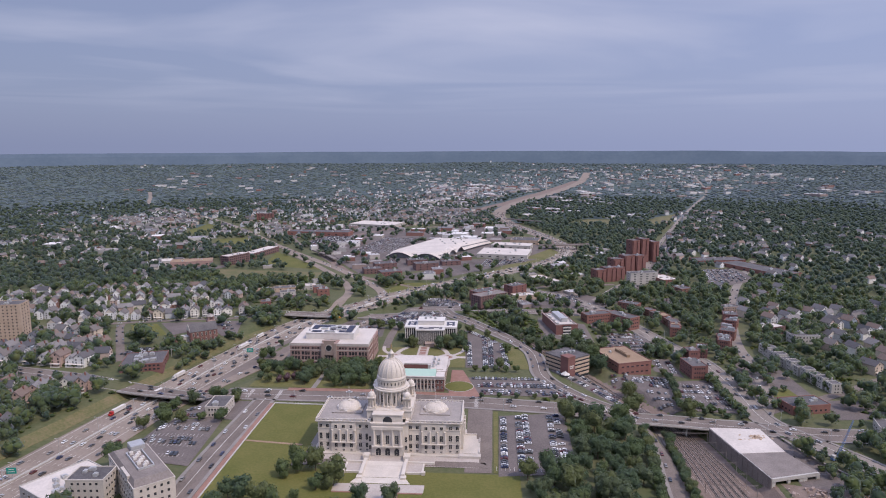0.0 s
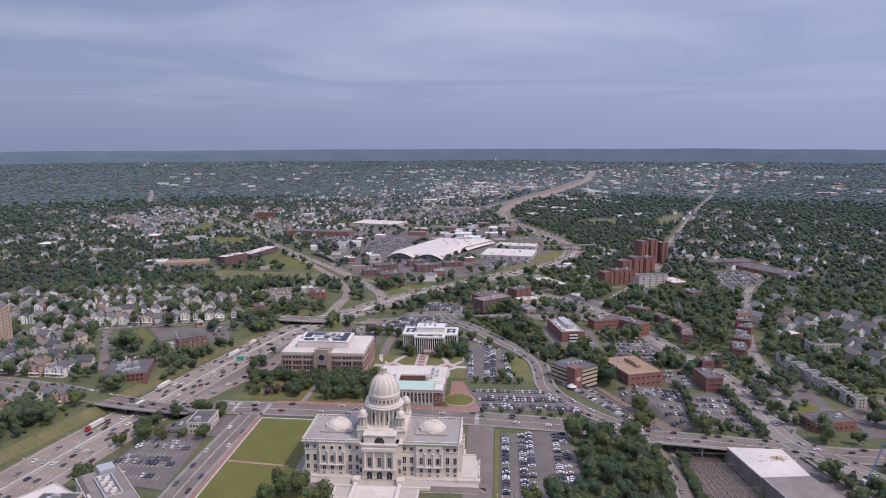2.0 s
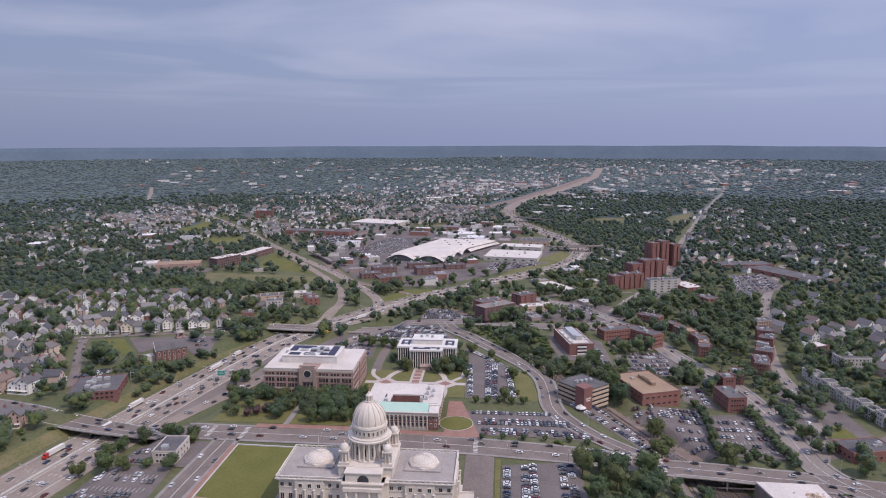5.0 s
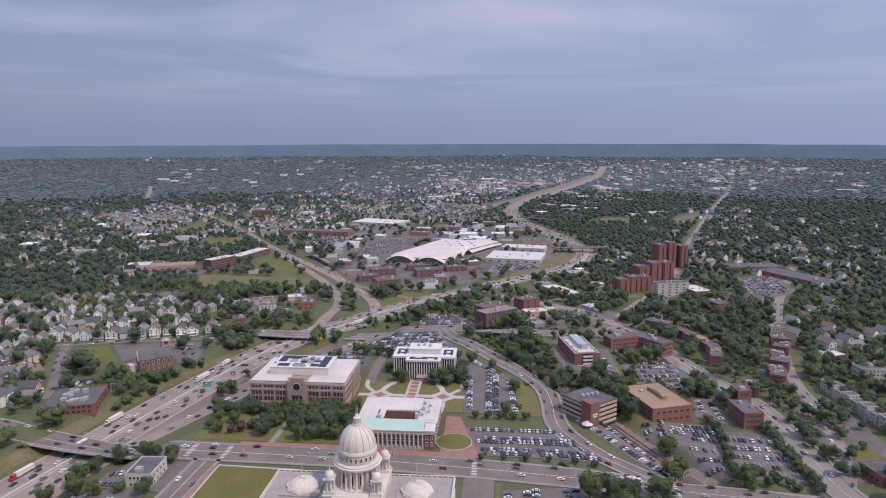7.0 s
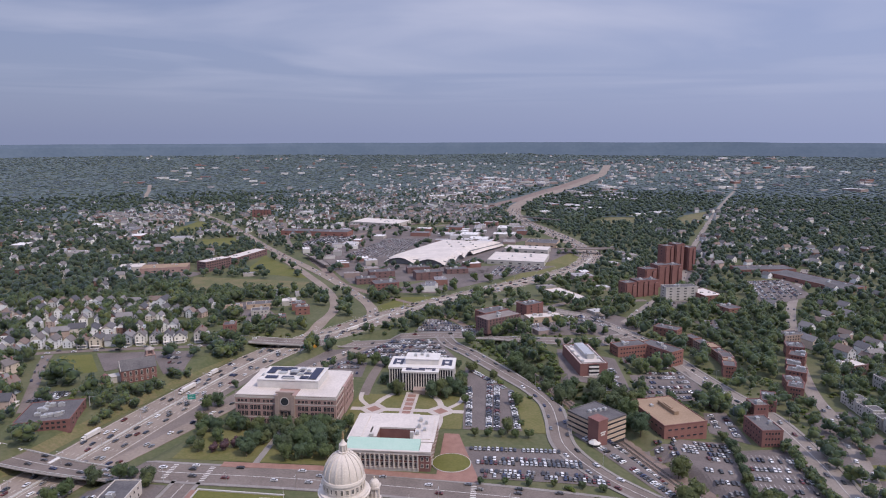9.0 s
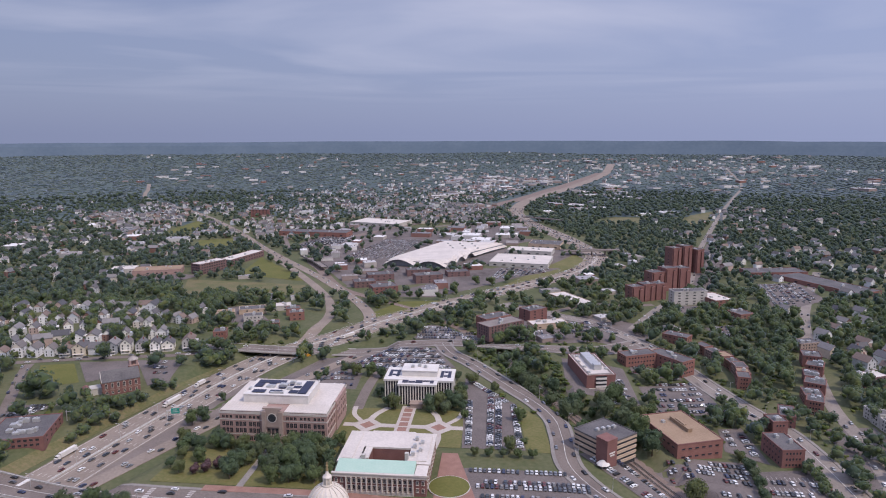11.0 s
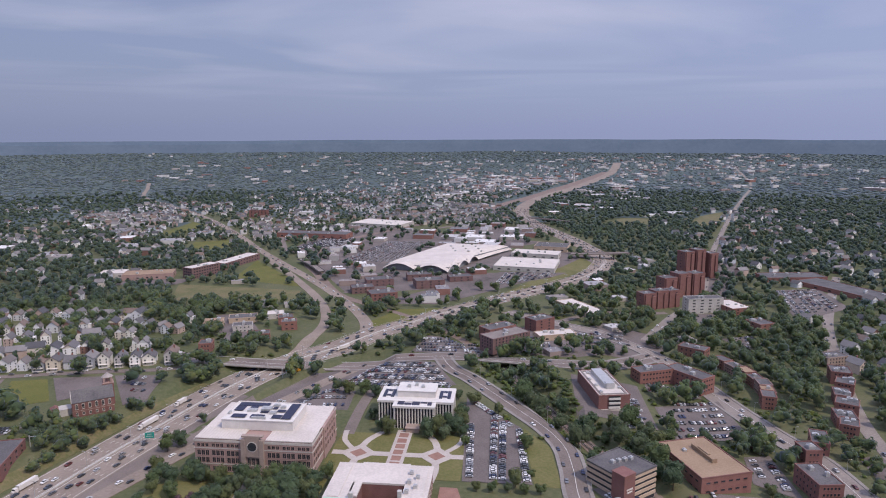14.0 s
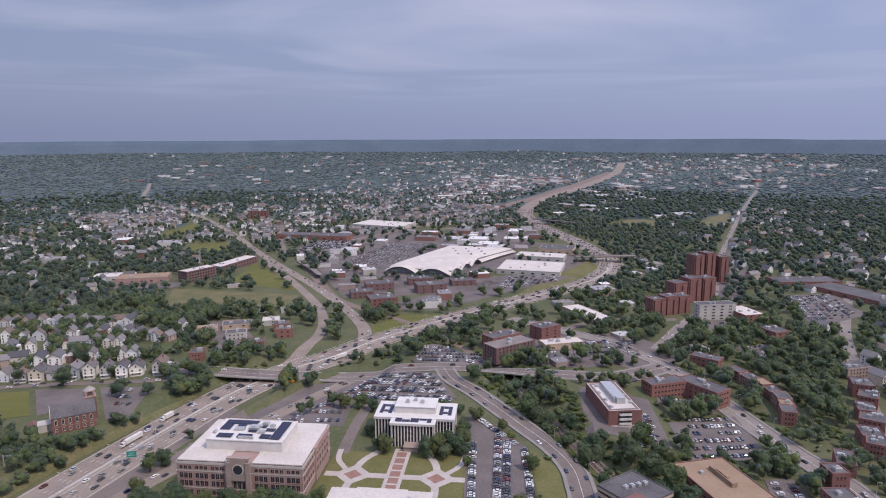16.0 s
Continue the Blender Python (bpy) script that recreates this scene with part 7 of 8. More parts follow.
# ---- cars ----
def car_meshes():
    lower = Mesh()
    prof = [(-2.25, 0.30), (2.2, 0.30), (2.3, 0.55), (2.2, 0.85), (1.2, 0.98), (-1.9, 1.02), (-2.25, 0.9), (-2.32, 0.6)]
    n = len(prof)
    vs = [(x, y, z) for y in (-0.88, 0.88) for x, z in prof]
    # the roof panel, joined to the tail by its rear pillars
    vs += [(0.6, -0.68, 1.44), (0.6, 0.68, 1.44), (-1.32, 0.68, 1.44), (-1.32, -0.68, 1.44), (-0.95, -0.72, 1.44), (-0.95, 0.72, 1.44)]
    lower.add(vs, [tuple(range(n)), tuple(range(2 * n - 1, n - 1, -1))] + [(i, i + n, (i + 1) % n + n, (i + 1) % n) for i in range(n)]
              + [(2 * n, 2 * n + 1, 2 * n + 5, 2 * n + 2, 2 * n + 3, 2 * n + 4), (5, 2 * n + 4, 2 * n + 3), (5 + n, 2 * n + 2, 2 * n + 5)])
    glass = Mesh()
    vs = [(x, y, z) for x, y, z in [(1.15, -0.8, 0.97), (1.15, 0.8, 0.97), (-1.75, 0.8, 1.0), (-1.75, -0.8, 1.0), (0.55, -0.66, 1.42), (0.55, 0.66, 1.42), (-1.3, 0.66, 1.42), (-1.3, -0.66, 1.42)]]
    glass.add(vs, [(4, 5, 6, 7), (0, 1, 5, 4), (1, 2, 6, 5), (2, 3, 7, 6), (3, 0, 4, 7)])
    wheel = Mesh().lathe(0, 0, [(0.2, -0.11), (0.33, -0.1), (0.33, 0.1), (0.2, 0.11)], 10)
    return lower, glass, wheel


CB, CG, CW = car_meshes()
cb, cg, cw = CB.data("body", M_PAINT), CG.data("glazing", M_GLASS), CW.data("wheel", M_TYRE)


def car_thing(m):
    t = thing("car", "parked or driving saloon car with dark glass", "car", m, "cars")
    part("body", cb, None, t)
    part("glazing", cg, None, t)
    for sx in (-1.4, 1.4):
        for sy in (-0.82, 0.82):
            part("wheel", cw, None, t, m=pose(sx, sy, 0.33, 90))
    return t


b1, b2, b3 = tris(CB), tris(CG), tris(Mesh().box(0, 0, 0.05, 3.6, 1.6, 0.3))
CAR_T = (np.concatenate([b1[0], b2[0], b3[0]]), np.concatenate([b1[1], b2[1] + len(b1[0]), b3[1] + len(b1[0]) + len(b2[0])]), np.concatenate([b1[2], b2[2] + 1, b3[2] + 2]))
cars = []
crng = random.Random(11)


def park(x0, y0, x1, y1, face, fill=0.85, pitch=2.75):
    """A row of parked cars from one point to another; face: the way they point, degrees."""
    L = math.hypot(x1 - x0, y1 - y0)
    n = int(L / pitch)
    for i in range(n):
        if crng.random() < fill:
            k = (i + 0.5) / n
            cars.append((x0 + (x1 - x0) * k, y0 + (y1 - y0) * k, 0.33, radians(face + crng.choice((0, 180)) + crng.uniform(-2, 2))))


park(49, 154, 46, 228, 0, 0.92)
park(63, 153, 62, 240, 0, 0.97)
park(68.5, 153, 68, 232, 0, 0.97)
park(83, 152, 79, 222, 0, 0.95)
park(45, 268, 76, 224, 40, 0.9)
park(-108, 244, -50, 252, 95, 0.7)
park(-100, 262, -52, 266, 95, 0.8)
park(-84, 276, -52, 278, 95, 0.8)
for y, x0, x1 in [(121, 51, 110), (108, 55, 122), (103, 56, 122), (92, 59, 132), (87, 61, 136)]:
    park(x0, y, x1, y, 90)
park(75, -40, 76, 38, 0)
park(86, -44, 87, 44, 0)
park(91.5, -44, 92, 44, 0)
park(108, -38, 110, 46, 0, 0.7)
park(114, -38, 115, 46, 0, 0.6)
for k in range(8):
    y = 294 + (k // 2) * 15.5 + (k % 2) * 5.4
    x0, x1 = -70 + (y - 294) * 0.35, 26 - (y - 294) * 0.38
    park(x0, y, x1, y + 1, 72, 0.88)
park(-172, 30, -149, 29, 95, 0.7)
park(-166, 42, -154, 42, 95, 0.8)
for k, y in enumerate((-30, -14, -8, 8, 15)):
    park(-176, y, -132, y - 3, 95, 0.45)
for k in range(6):
    park(190 + k * 2, 240 + k * 12, 238 - k, 256 + k * 11, 100, 0.8)
for k in range(4):
    park(229, 108 + k * 13, 268, 106 + k * 13, 90, 0.55)
park(186, 326, 226, 324, 90)
park(188, 336, 226, 336, 90)
for k in range(4):
    park(158 + k * 4, 238 + k, 164 + k * 2, 296, 10, 0.5)
for k in range(8):
    park(412 + k * 9, 590 + k * 6, 436 + k * 7.5, 716 + k * 2, 30, 0.55)
for k in range(3):
    park(134 + k, 424 + k * 16, 188 + k, 446 + k * 14, 110, 0.75)
    park(280 + k * 3, 548 + k * 14, 304 + k * 6, 550 + k * 14, 90, 0.7)
for k in range(12):
    park(-205 + k * 8, 872 - k * 2, -165 + k * 6, 1070, 90, 0.6)
for k in range(5):
    park(-18 + k, 386 + k * 10, 46 - k, 389 + k * 10, 90, 0.8)
    park(62, 402 + k * 9, 112, 404 + k * 9, 90, 0.7)
for k in range(4):
    park(176, 144 + k * 7, 230, 142 + k * 7, 95, 0.6)
    park(-290 + k * 2, 169 + k * 6, -272 + k * 3, 172 + k * 6, 100, 0.75)
    park(300 + k * 3, 486 - k * 8, 324 + k * 2, 496 - k * 8, 60, 0.7)
for k in range(10):
    park(-325 + k * 8, 965 + k * 5, -295 + k * 6, 1110, 0, 0.6)
    park(50 + k * 9, 700 + k * 7, 70 + k * 8, 796, 0, 0.5)
park(205, 100, 217, 100, 90, 0.7)
park(203, 112, 219, 112, 90, 0.8)
park(201, 126, 219, 126, 90, 0.7)
for k in range(3):
    park(-250 + k * 12, 288 - k * 12, -228 + k * 7, 290 - k * 13, 80, 0.45)
park(126, 148, 172, 84, 35, 0.92)
park(138, 154, 180, 92, 35, 0.8)
park(230, 188, 232, 218, 0, 0.8)
park(240, 180, 242, 216, 0, 0.8)


def traffic(line, shift, spacing, off, face=0, y0=-200, y1=1700, level=None):
    pts = resample(line, 4.0)
    i = crng.randrange(5, 20)
    while i < len(pts) - 1:
        d = (pts[i + 1] - pts[i]).normalized()
        q = pts[i] + Vector((-d.y, d.x, 0)) * shift
        if y0 < q.y < y1:
            cars.append((q.x, q.y, (off, level(q.x, q.y) if level else None), math.atan2(d.y, d.x) + face))
        i += max(3, int(crng.expovariate(1 / (spacing / 4.0)))) + 2


for sh in (4, 7.6, 11.2, 15.0):
    traffic(HIGHWAY, sh, 26, 0.33, math.pi)
    traffic(HIGHWAY, -sh, 20, 0.33)
traffic(SLIP, 2.2, 12, 0.4)
traffic(SLIP, -2.2, 12, 0.4)
traffic(SMITH, 4, 26, 0.5, math.pi, level=SMITH_Z)
traffic(SMITH, -4, 26, 0.5, level=SMITH_Z)
traffic(SMITH, 8.6, 40, 0.5, math.pi, level=SMITH_Z)
traffic(ORMS, 3.5, 40, 0.5, math.pi, level=ORMS_Z)
traffic(PARK, 5.2, 9, 0.3)
traffic(PARK, -5.2, 13, 0.3)
traffic(GASPEE, 5.6, 16, 0.3)
traffic(GASPEE, -5.6, 22, 0.3)
traffic(EASTST, -4, 14, 0.3)
for ln in (DIAG, HILLST, NMAIN, R146):
    traffic(ln, 3.2, 40, 0.42)
    traffic(ln, -3.2, 40, 0.42, math.pi)
for ln in (HOODX, HOODY, HOODST):
    traffic(ln, 3, 20, 0.3)
    traffic(ln, -3, 24, 0.3)
cars.sort(key=lambda c: math.hypot(c[0] - 40, c[1] - 90))
zs = ground_z(np.array([c[0] for c in cars]), np.array([c[1] for c in cars]))
proto = None
crest = []
for i, ((x, y, off, a), z) in enumerate(zip(cars, zs)):
    if isinstance(off, tuple):
        z = off[1] if off[1] is not None else z
        off = off[0]
    z = float(z) + off
    if i < 168:
        m = Matrix.Translation((x, y, z)) @ Matrix.Rotation(a, 4, "Z")
        proto = car_thing(m) if proto is None else proto
        if i:
            copy_thing(proto, m)
    else:
        k = crng.uniform(0.95, 1.12)
        crest.append((x, y, z, a, k, k, crng.choice((1.0, 1.0, 1.2))))
bulk("far_cars", [(CAR_T, crest)], [M_PAINTFAR, M_GLASS, M_TYRE], "rows of parked cars and traffic farther off", "cars")


# ---- square between the offices ----
def square():
    t = thing("square", "formal square of pale paths with brick diamonds and lawns", "plaza", kind="structure")

    def path(line, w, mat=M_WALK, off=0.34, name="path"):
        part(name, ribbon(line, w, off, 4, skirt=0.2), mat, t)

    path([(2, 140), (2, 214)], 10.5)
    path([(2, 142), (2, 212)], 6.2, M_BRICKWALK, 0.40, "brick_walk")
    for k in range(9):
        part("paving_band", Mesh().box(2, 146 + k * 8, 0.32, 6.6, 1.6, 0.16), M_WALK, t)
    path([(-40, 179), (44, 179)], 5.5, off=0.352)
    for sx in (-1, 1):
        cx = 2 + sx * 25
        part("diamond", Mesh().box(cx, 179, 0.2, 17, 17, 0.205, radians(45)), M_WALK, t)
        part("brick_diamond", Mesh().box(cx, 179, 0.25, 8.0, 8.0, 0.18, radians(45)), M_BRICKWALK, t)
        path([(cx, 186), (cx - sx * 3, 198), (cx - sx * 10, 210)], 4.5, off=0.364)
        path([(cx, 172), (cx + sx * 1, 160), (cx - sx * 1, 144)], 4.5, off=0.376)
        path([(cx + sx * 4, 183), (cx + sx * 13, 196), (cx + sx * 15, 210)], 3.5, off=0.388)


square()
structure("brick_walk", ribbon([(-100, 87), (-32, 87), (10, 84), (58, 81)], 6, 0.66, 5), M_BRICKWALK, "red brick pavement beside the street", "pavement")
structure("brick_walk", ribbon([(-103.5, 56), (-103.5, -10), (-102.5, -120)], 3.2, 0.68, 6), M_BRICKWALK, "red brick pavement along the lawn", "pavement")
structure("brick_walk", patch([(33, 84.5), (58.5, 82), (43, 142), (33, 142)], 0.5, 12), M_BRICKWALK, "red brick forecourt round a small lawn", "pavement")
zt = gz(41, 101)
structure("lawn_round_kerb", Mesh().lathe(41, 101, [(12.2, zt - 0.4), (12.2, zt + 0.75), (11.8, zt + 0.75)], 40), M_CONCRETE, "pale stone kerb round the forecourt lawn", "kerb")
structure("lawn_tip", Mesh().lathe(41, 101, [(11.75, zt - 0.3), (11.75, zt + 0.8), (8.0, zt + 0.95), (0.1, zt + 1.0)], 40), M_LAWN, "small round mown lawn in the brick forecourt", "lawn")
structure("capitol_drive", patch([(50, -46), (66.8, -46), (68.4, 55), (50, 55)], 0.27, 10), M_ASPHALT, "asphalt service drive beside the marble building", "road")
structure("lawn_path", ribbon([(-103, -9), (-60, -14)], 2.2, 0.36, 5), M_TANROOF, "worn tan path across the lawn", "path")
structure("garden_path", ribbon([(-80, 88), (-79, 146)], 4.0, 0.4, 5), M_KERB, "pale garden path to the portal", "path")
structure("court_drive", ribbon([(-36, 205), (-37, 250), (-34, 285), (-24, 300)], 8, 0.3, 5), M_ASPHALT, "asphalt service drive beside the office", "road")
structure("lawn_kerb", ribbon([(-102, 57), (-50, 55)], 1.0, 0.9, 5, skirt=0.8), M_CONCRETE, "pale stone kerb wall round the lawn", "wall")
structure("lawn_kerb", ribbon([(-101.5, 57), (-101.5, -10), (-100.5, -120)], 0.8, 0.8, 5, skirt=0.7), M_CONCRETE, "pale stone kerb wall round the lawn", "wall")
cw = Mesh()
for x0, y0 in ((-104, 75), (-128, 76), (56, 66), (176, 64)):
    for k in range(9):
        cw.box(x0, y0 - 8 + k * 2.0, SMITH_Z(x0, y0) + 0.46, 3.2, 0.7, 0.05)
part("crossing_stripes", cw, M_LINE, bpy.data.objects["road_smith"], "worn white crossing stripes")
for nm, ln, lv in (("road_smith", SMITH, SMITH_Z), ("road_orms", ORMS, ORMS_Z), ("road_diagonal", DIAG, None), ("road_gaspee", GASPEE, None), ("road_park", PARK, None)):
    part("centre_line", ribbon(ln, 0.35, 0.55, 6, level=lv, skirt=0.02), M_LINE, bpy.data.objects[nm], "worn road centre line")

# ---- railway yard ----
for sh in (-13, -9.6, -6.2, -2.8, 0.6, 4.0, 7.4, 10.8):
    line = []
    for y in list(range(-450, 100, 12)) + [104]:
        x = float(np.interp(y, [p[1] for p in RAIL[:7]], [p[0] for p in RAIL[:7]]))
        line.append((x + sh * float(np.interp(y, [-450, -200, -60, 20, 60, 104], [2.3, 2.1, 1.55, 1.1, 0.85, 0.3])), y))
    t = thing("railway_track", "rusty twin-rail railway track on ballast", "railway track", group="tracks in the yard", kind="structure")
    for r in (-0.72, 0.72):
        part("rail", ribbon(line, 0.16, 0.52, 5, shift=r, skirt=0.2), M_STEEL, t)
    part("sleepers", ribbon(line, 2.4, 0.33, 5, skirt=0.05), M_SLEEPER, t, "dark timber sleepers")
for sh in (-2.3, 2.3):
    line = [p for p in RAIL if 60 <= p[1] <= 430]
    t = thing("railway_track", "rusty twin-rail railway track on ballast", "railway track", group="tracks in the cutting", kind="structure")
    for r in (-0.72, 0.72):
        part("rail", ribbon(line, 0.16, 0.52, 5, shift=sh + r, skirt=0.2), M_STEEL, t)
    part("sleepers", ribbon(line, 2.4, 0.34, 5, shift=sh, skirt=0.05), M_SLEEPER, t, "dark timber sleepers")
gantry = None
for k in range(14):
    y = -150 + k * 15
    x = float(np.interp(y, [p[1] for p in RAIL[:7]], [p[0] for p in RAIL[:7]]))
    z = gz(x, y)
    if gantry is None:
        gantry = thing("catenary_gantry", "grey steel overhead-line gantry across the tracks", "gantry", pose(x, y, z), "gantries over the tracks")
        for sx in (-16, 16):
            part("post", Mesh().box(sx, 0, -0.5, 0.3, 0.3, 9), M_DARKCONC, gantry)
        part("beam", Mesh().box(0, 0, 7.7, 32.4, 0.16, 0.1).box(0, 0, 8.2, 32.4, 0.16, 0.1), M_DARKCONC, gantry)
        for sx in (-9, -3, 3, 9):
            part("dropper", Mesh().box(sx, 0, 6.2, 0.14, 0.14, 1.5), M_DARKCONC, gantry)
    else:
        copy_thing(gantry, pose(x, y, z))

# ---- retaining wall by the avenue, canal wall ----
WALL = [p for p in DIAG if 60 <= p[1] <= 216]
structure("retaining_wall", ribbon(WALL, 1.0, 1.4, 5, shift=-10.9, skirt=6.0), M_BRICKDK, "dark stone retaining wall beside the avenue", "wall")
structure("retaining_wall", ribbon([(277, 46), (286, 12), (297, -11), (307, -36), (324, -80), (340, -140)], 1.6, 1.6, 5, skirt=9), M_KERB, "weathered concrete retaining wall by the station", "wall")
building("brick_depot", "low red brick depot with grey roof by the roundabout", 320, 101, 33, 20, 7, 12, M_BRICK, M_TARROOF, 1, 7, 4, (1.6, 1.6), z=-13)
building("hill_apartments", "pale mansard-roofed apartment house among trees", 404, 286, 28, 16, 11, 4, M_CONCRETE, M_TARROOF, 3, 7, 4, (1.2, 1.6), units=3)
building("hill_apartments", "brick apartment house with pale attic storey", 386, 326, 30, 15, 9, 24, M_HAZEBRICK, M_WHITEROOF, 3, 7, 4, (1.2, 1.6), units=4)
building("hill_apartments", "grey apartment house with flat roof among trees", 372, 420, 24, 16, 9, 20, M_GRANITE, M_TARROOF, 3, 6, 4, (1.2, 1.6), units=2)
building("flat_depot", "low grey flat-roofed depot at the roadside", 372, 58, 34, 18, 6, -15, M_CONCRETE, M_TARROOF, 1, 6, 3, (1.6, 1.4), z=-13)
for i in range(11):
    x, y = 351.0 + 13 * (i / 10) ** 2, 252 - i * 11.0
    building("grey_terrace", "pale grey stepped terrace house", x, y, 9, 9.4, 8.5 + (i % 2) * 1.6, 6, M_CONCRETE, M_TARROOF, 3, 2, 2, (1.1, 1.4), group="grey terrace on the hill", units=0, sides=("left",))

# ---- crane ----
def crane():
    x, y = 302.0, 12.0
    z = gz(x, y)
    t = thing("mobile_crane", "blue lattice-boom mobile crane beside the station", "crane", pose(x, y, z, 0, 0, 20))
    part("chassis", Mesh().box(0, 0, 0.6, 9, 2.8, 1.4), M_BLUESTEEL, t)
    part("cab", Mesh().box(2.4, 0, 2.0, 2.6, 2.4, 2.2), M_BLUESTEEL, t)
    part("counterweight", Mesh().box(-3, 0, 2.0, 2.4, 2.8, 1.8), M_CONCRETE, t)
    for sx in (-3, -1, 1, 3):
        for sy in (-1.3, 1.3):
            part("wheel", Mesh().lathe(0, 0, [(0.6, -0.25), (0.6, 0.25)], 12), M_TYRE, t, m=pose(sx, sy, 0.6, 90))
    boom = Mesh()
    n = 11
    for a in (-0.6, 0.6):
        for b in (-0.6, 0.6):
            boom.add([(a - 0.1, b - 0.1, 0), (a + 0.1, b - 0.1, 0), (a, b + 0.1, 0), (a * 0.4 - 0.1, b * 0.4 - 0.1, 27), (a * 0.4 + 0.1, b * 0.4 - 0.1, 27), (a * 0.4, b * 0.4 + 0.1, 27)], [(0, 1, 4, 3), (1, 2, 5, 4), (2, 0, 3, 5)])
    for k in range(n):
        w = 0.6 - 0.36 * k / n
        boom.box(0, 0, k * 2.4, w * 2 + 0.2, w * 2 + 0.2, 0.16, 0.2 * (k % 2))
    part("boom", boom, M_BLUESTEEL, t, "blue lattice boom", Matrix.Translation((0, 0, 2.6)) @ Matrix.Rotation(radians(24), 4, "Y"))


crane()


# ---- motorway signs, lamps, lorries ----
def gantry_sign(x, y, deg, w, h):
    z = gz(x, y)
    t = thing("motorway_sign", "green motorway sign on a steel post", "road sign", pose(x, y, z, 0, 0, deg), "motorway signs")
    part("post", Mesh().box(-w / 2 - 2, 0, -0.3, 0.5, 0.5, 8.2), M_METAL, t)
    part("arm", Mesh().box(0, 0, 7.0, w + 5, 0.3, 0.3), M_METAL, t)
    board = part("board", Mesh().box(1, -0.3, 5.2, w, 0.2, h), M_SIGN, t, "green sign board")
    for k in range(2):
        part("text_bar", Mesh().box(1, -0.43, 5.2 + h * (0.3 + 0.35 * k), w * (0.7 - 0.2 * k), 0.04, 0.35), M_LINE, board)


gantry_sign(-170, 190, 12, 6, 4)
gantry_sign(-232, 168, 14, 7, 2)
gantry_sign(-232, -60, 8, 6, 4)
gantry_sign(-118, 322, 18, 5, 3)
gantry_sign(-100, 330, 18, 4, 2.6)


def lorry(x, y, a, cab_mat, label, L=13.0, off=0.34, box_mat=M_WHITE):
    t = thing("lorry", label, "lorry", Matrix.Translation((x, y, gz(x, y) + off)) @ Matrix.Rotation(a, 4, "Z"), "lorries on the motorway")
    part("trailer", Mesh().box(-2.2, 0, 1.0, L, 2.5, 2.9), box_mat, t)
    part("chassis", Mesh().box(-1.0, 0, 0.6, L + 3, 1.2, 0.4), M_TYRE, t)
    cab = part("cab", Mesh().box(L / 2 - 0.6, 0, 0.5, 2.2, 2.4, 2.7).box(L / 2 + 0.9, 0, 0.5, 1.6, 2.2, 1.4), cab_mat, t)
    part("windscreen", Mesh().box(L / 2 + 0.52, 0, 2.1, 0.12, 2.1, 0.8), M_GLASS, cab)
    wd = Mesh().lathe(0, 0, [(0.5, -0.15), (0.5, 0.15)], 10).data("wheel", M_TYRE)
    for sx in (-L / 2 - 0.6, -L / 2 + 0.8, L / 2 - 1.4, L / 2 + 1):
        for sy in (-1.05, 1.05):
            part("wheel", wd, None, t, m=pose(sx, sy, 0.5, 90))


def on_road(y, shift):
    pts = resample(HIGHWAY, 4.0)
    i = min(range(len(pts)), key=lambda k: abs(pts[k].y - y))
    d = (pts[i + 1] - pts[i]).normalized()
    q = pts[i] + Vector((-d.y, d.x, 0)) * shift
    return q.x, q.y, math.atan2(d.y, d.x)


for y, sh, mat, lb, L in [(46, 13, M_REDPAINT, "red lorry with a long white trailer", 13), (215, 9, M_WHITE, "white articulated lorry on the motorway", 15), (252, 13, M_WHITE, "white box lorry on the motorway", 8), (128, 17, M_WHITE, "white articulated lorry beside the verge", 13), (84, 8, M_BLUESTEEL, "blue-cabbed lorry near the bridge", 8), (400, -7, M_WHITE, "white lorry under the ramps", 12)]:
    x, y2, a = on_road(y, sh)
    lorry(x, y2, a + math.pi, mat, lb, L)
for xx, yy, a, lb in [(-112, 336, 0.95, "yellow school bus beneath the overpass")]:
    lorry(xx, yy, a, M_YELLOW, lb, 8, 0.34, M_YELLOW)
x, y = 150, 63
lorry(x, y, 0.02, M_WHITE, "white city bus on the street", 9, gz(0, 0) + SMITH_Z(150, 63) - gz(150, 63) + 0.5)

# street lamps along the motorway and streets
lamp = None
for k in range(26):
    x, y, a = on_road(-60 + k * 36, 0.0)
    m = Matrix.Translation((x, y, gz(x, y) + 1.0)) @ Matrix.Rotation(a, 4, "Z")
    if lamp is None:
        lamp = thing("street_lamp", "slender twin-armed grey motorway lamp post", "street lamp", m, "motorway lamps")
        part("pole", Mesh().lathe(0, 0, [(0.16, -0.9), (0.09, 11)], 6), M_METAL, lamp)
        for s in (-1, 1):
            arm = part("arm", Mesh().box(0, s * 1.2, 10.8, 0.12, 2.4, 0.12), M_METAL, lamp)
            part("lamp_head", Mesh().box(0, s * 2.4, 10.68, 0.35, 0.9, 0.18), M_WHITE, arm)
    else:
        copy_thing(lamp, m)
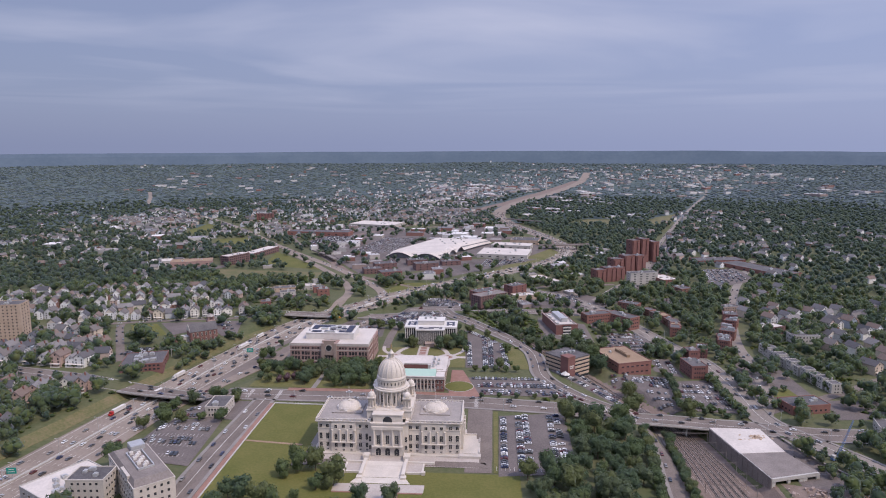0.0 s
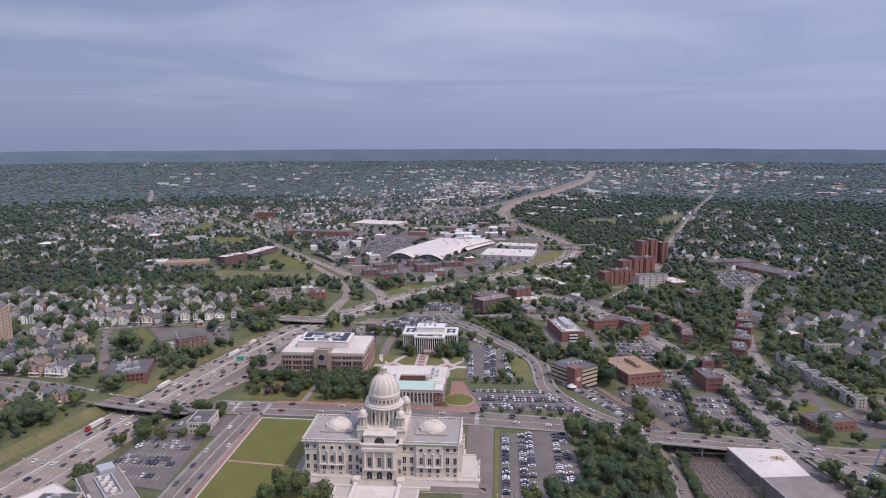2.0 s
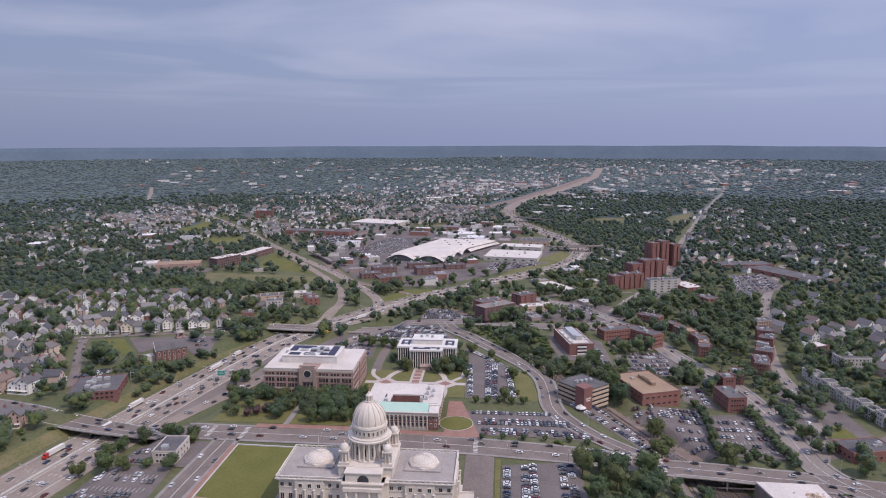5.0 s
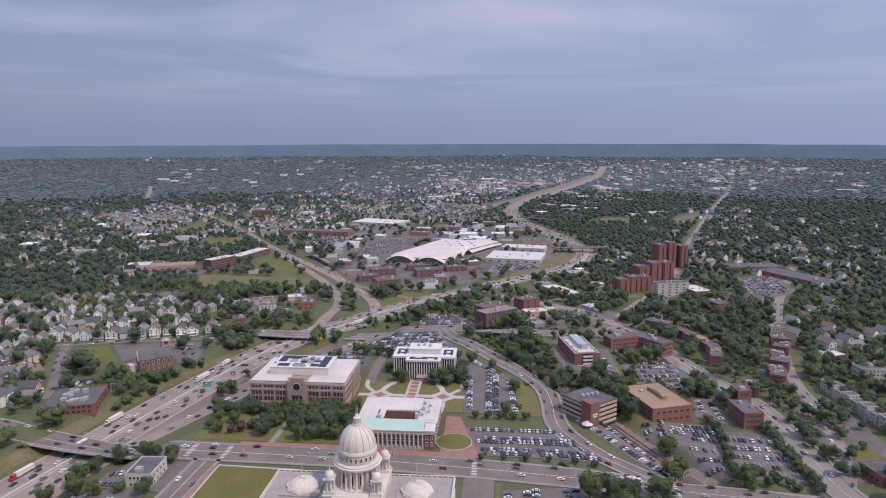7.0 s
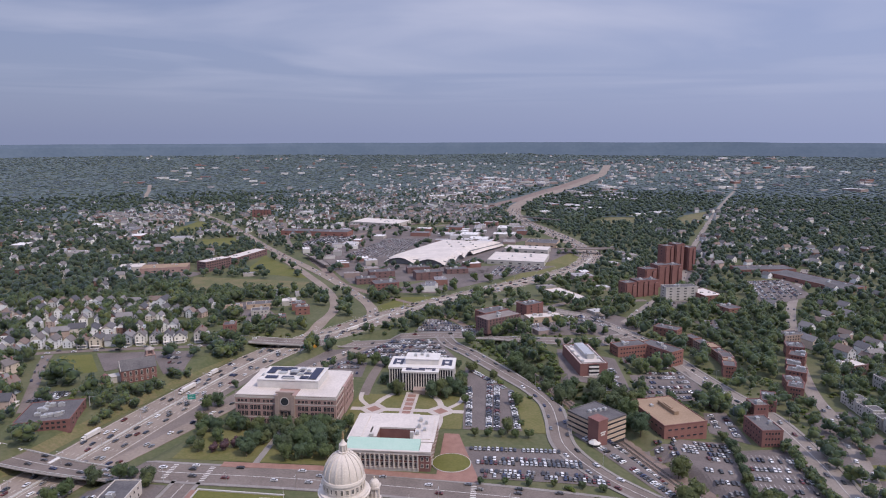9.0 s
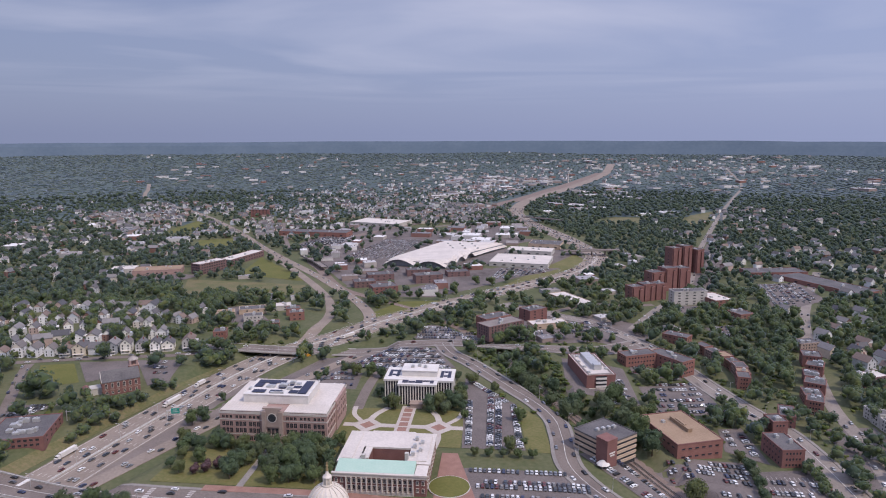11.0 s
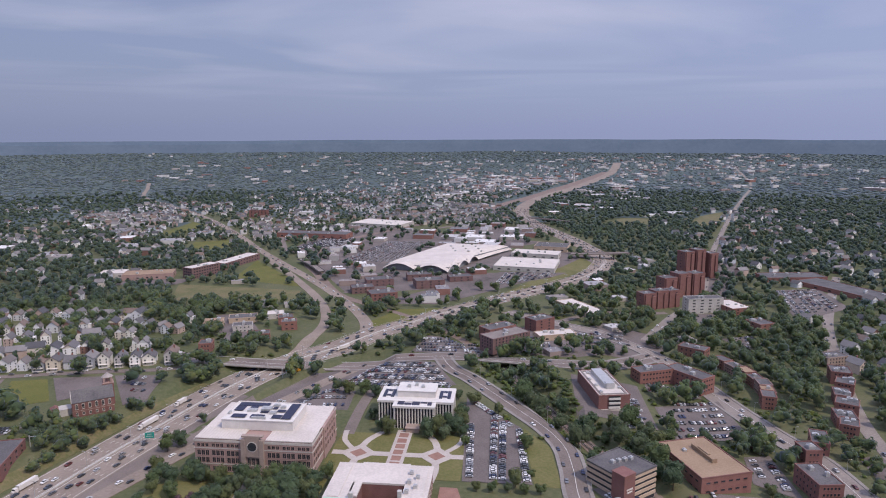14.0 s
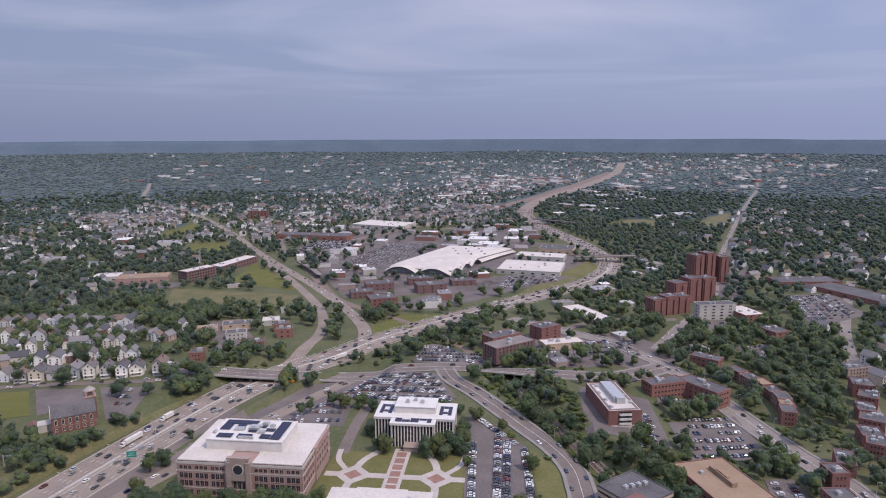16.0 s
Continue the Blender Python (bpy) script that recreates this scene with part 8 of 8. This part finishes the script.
# street lamps on slender poles
post = None
for ln, sh, step, lv in ((SMITH, -11, 9, SMITH_Z), (DIAG, 9.6, 10, None), (PARK, 7.6, 10, None)):
    pts = resample(ln, 4.5)
    for i in range(4, len(pts) - 1, step):
        d = (pts[i + 1] - pts[i]).normalized()
        q = pts[i] + Vector((-d.y, d.x, 0)) * sh
        if not (-190 < q.x < 330 and 20 < q.y < 470):
            continue
        m = Matrix.Translation((q.x, q.y, (lv(q.x, q.y) if lv else gz(q.x, q.y)) + 0.6)) @ Matrix.Rotation(math.atan2(-d.x, d.y) + (math.pi if sh > 0 else 0), 4, "Z")
        if post is None:
            post = thing("street_lamp", "slender grey street lamp with one curved arm", "street lamp", m, "street lamps")
            part("pole", Mesh().lathe(0, 0, [(0.14, -0.5), (0.08, 8.6)], 6), M_METAL, post)
            arm = part("arm", Mesh().box(1.0, 0, 8.5, 2.1, 0.1, 0.1), M_METAL, post)
            part("lamp_head", Mesh().box(2.2, 0, 8.42, 0.7, 0.28, 0.14), M_WHITE, arm)
        else:
            copy_thing(post, m)
# white marquee and sign by the striped office
t = thing("white_tent", "small white canvas tents by the office", "tent", pose(133, 136, gz(133, 136), 0, 0, 30))
part("canopy", Mesh().lathe(0, 0, [(4.2, 2.4), (3.4, 3.2), (0.2, 5.0)], 8), M_WHITE, t)
for k in range(4):
    part("pole", Mesh().box(3.2 * math.cos(k * 1.57 + 0.78), 3.2 * math.sin(k * 1.57 + 0.78), 0, 0.15, 0.15, 2.6), M_METAL, t)
# bay lines
for nm, rows in {"lot_valley": [(229, 268, 100 + 13 * k, 0) for k in range(5)], "lot_west": [(-178, -130, -34 + 15 * k, 0) for k in range(4)], "lot_east": [(70, 118, -40, 1)]}.items():
    b = Mesh()
    for x0, x1, yy, _ in rows:
        for i in range(int((x1 - x0) / 2.75)):
            xx = x0 + i * 2.75
            b.box(xx, yy, gz(xx, yy) + 0.31, 0.18, 4.8, 0.05)
    part("bay_lines", b, M_LINE, bpy.data.objects[nm], "faded white bay lines")
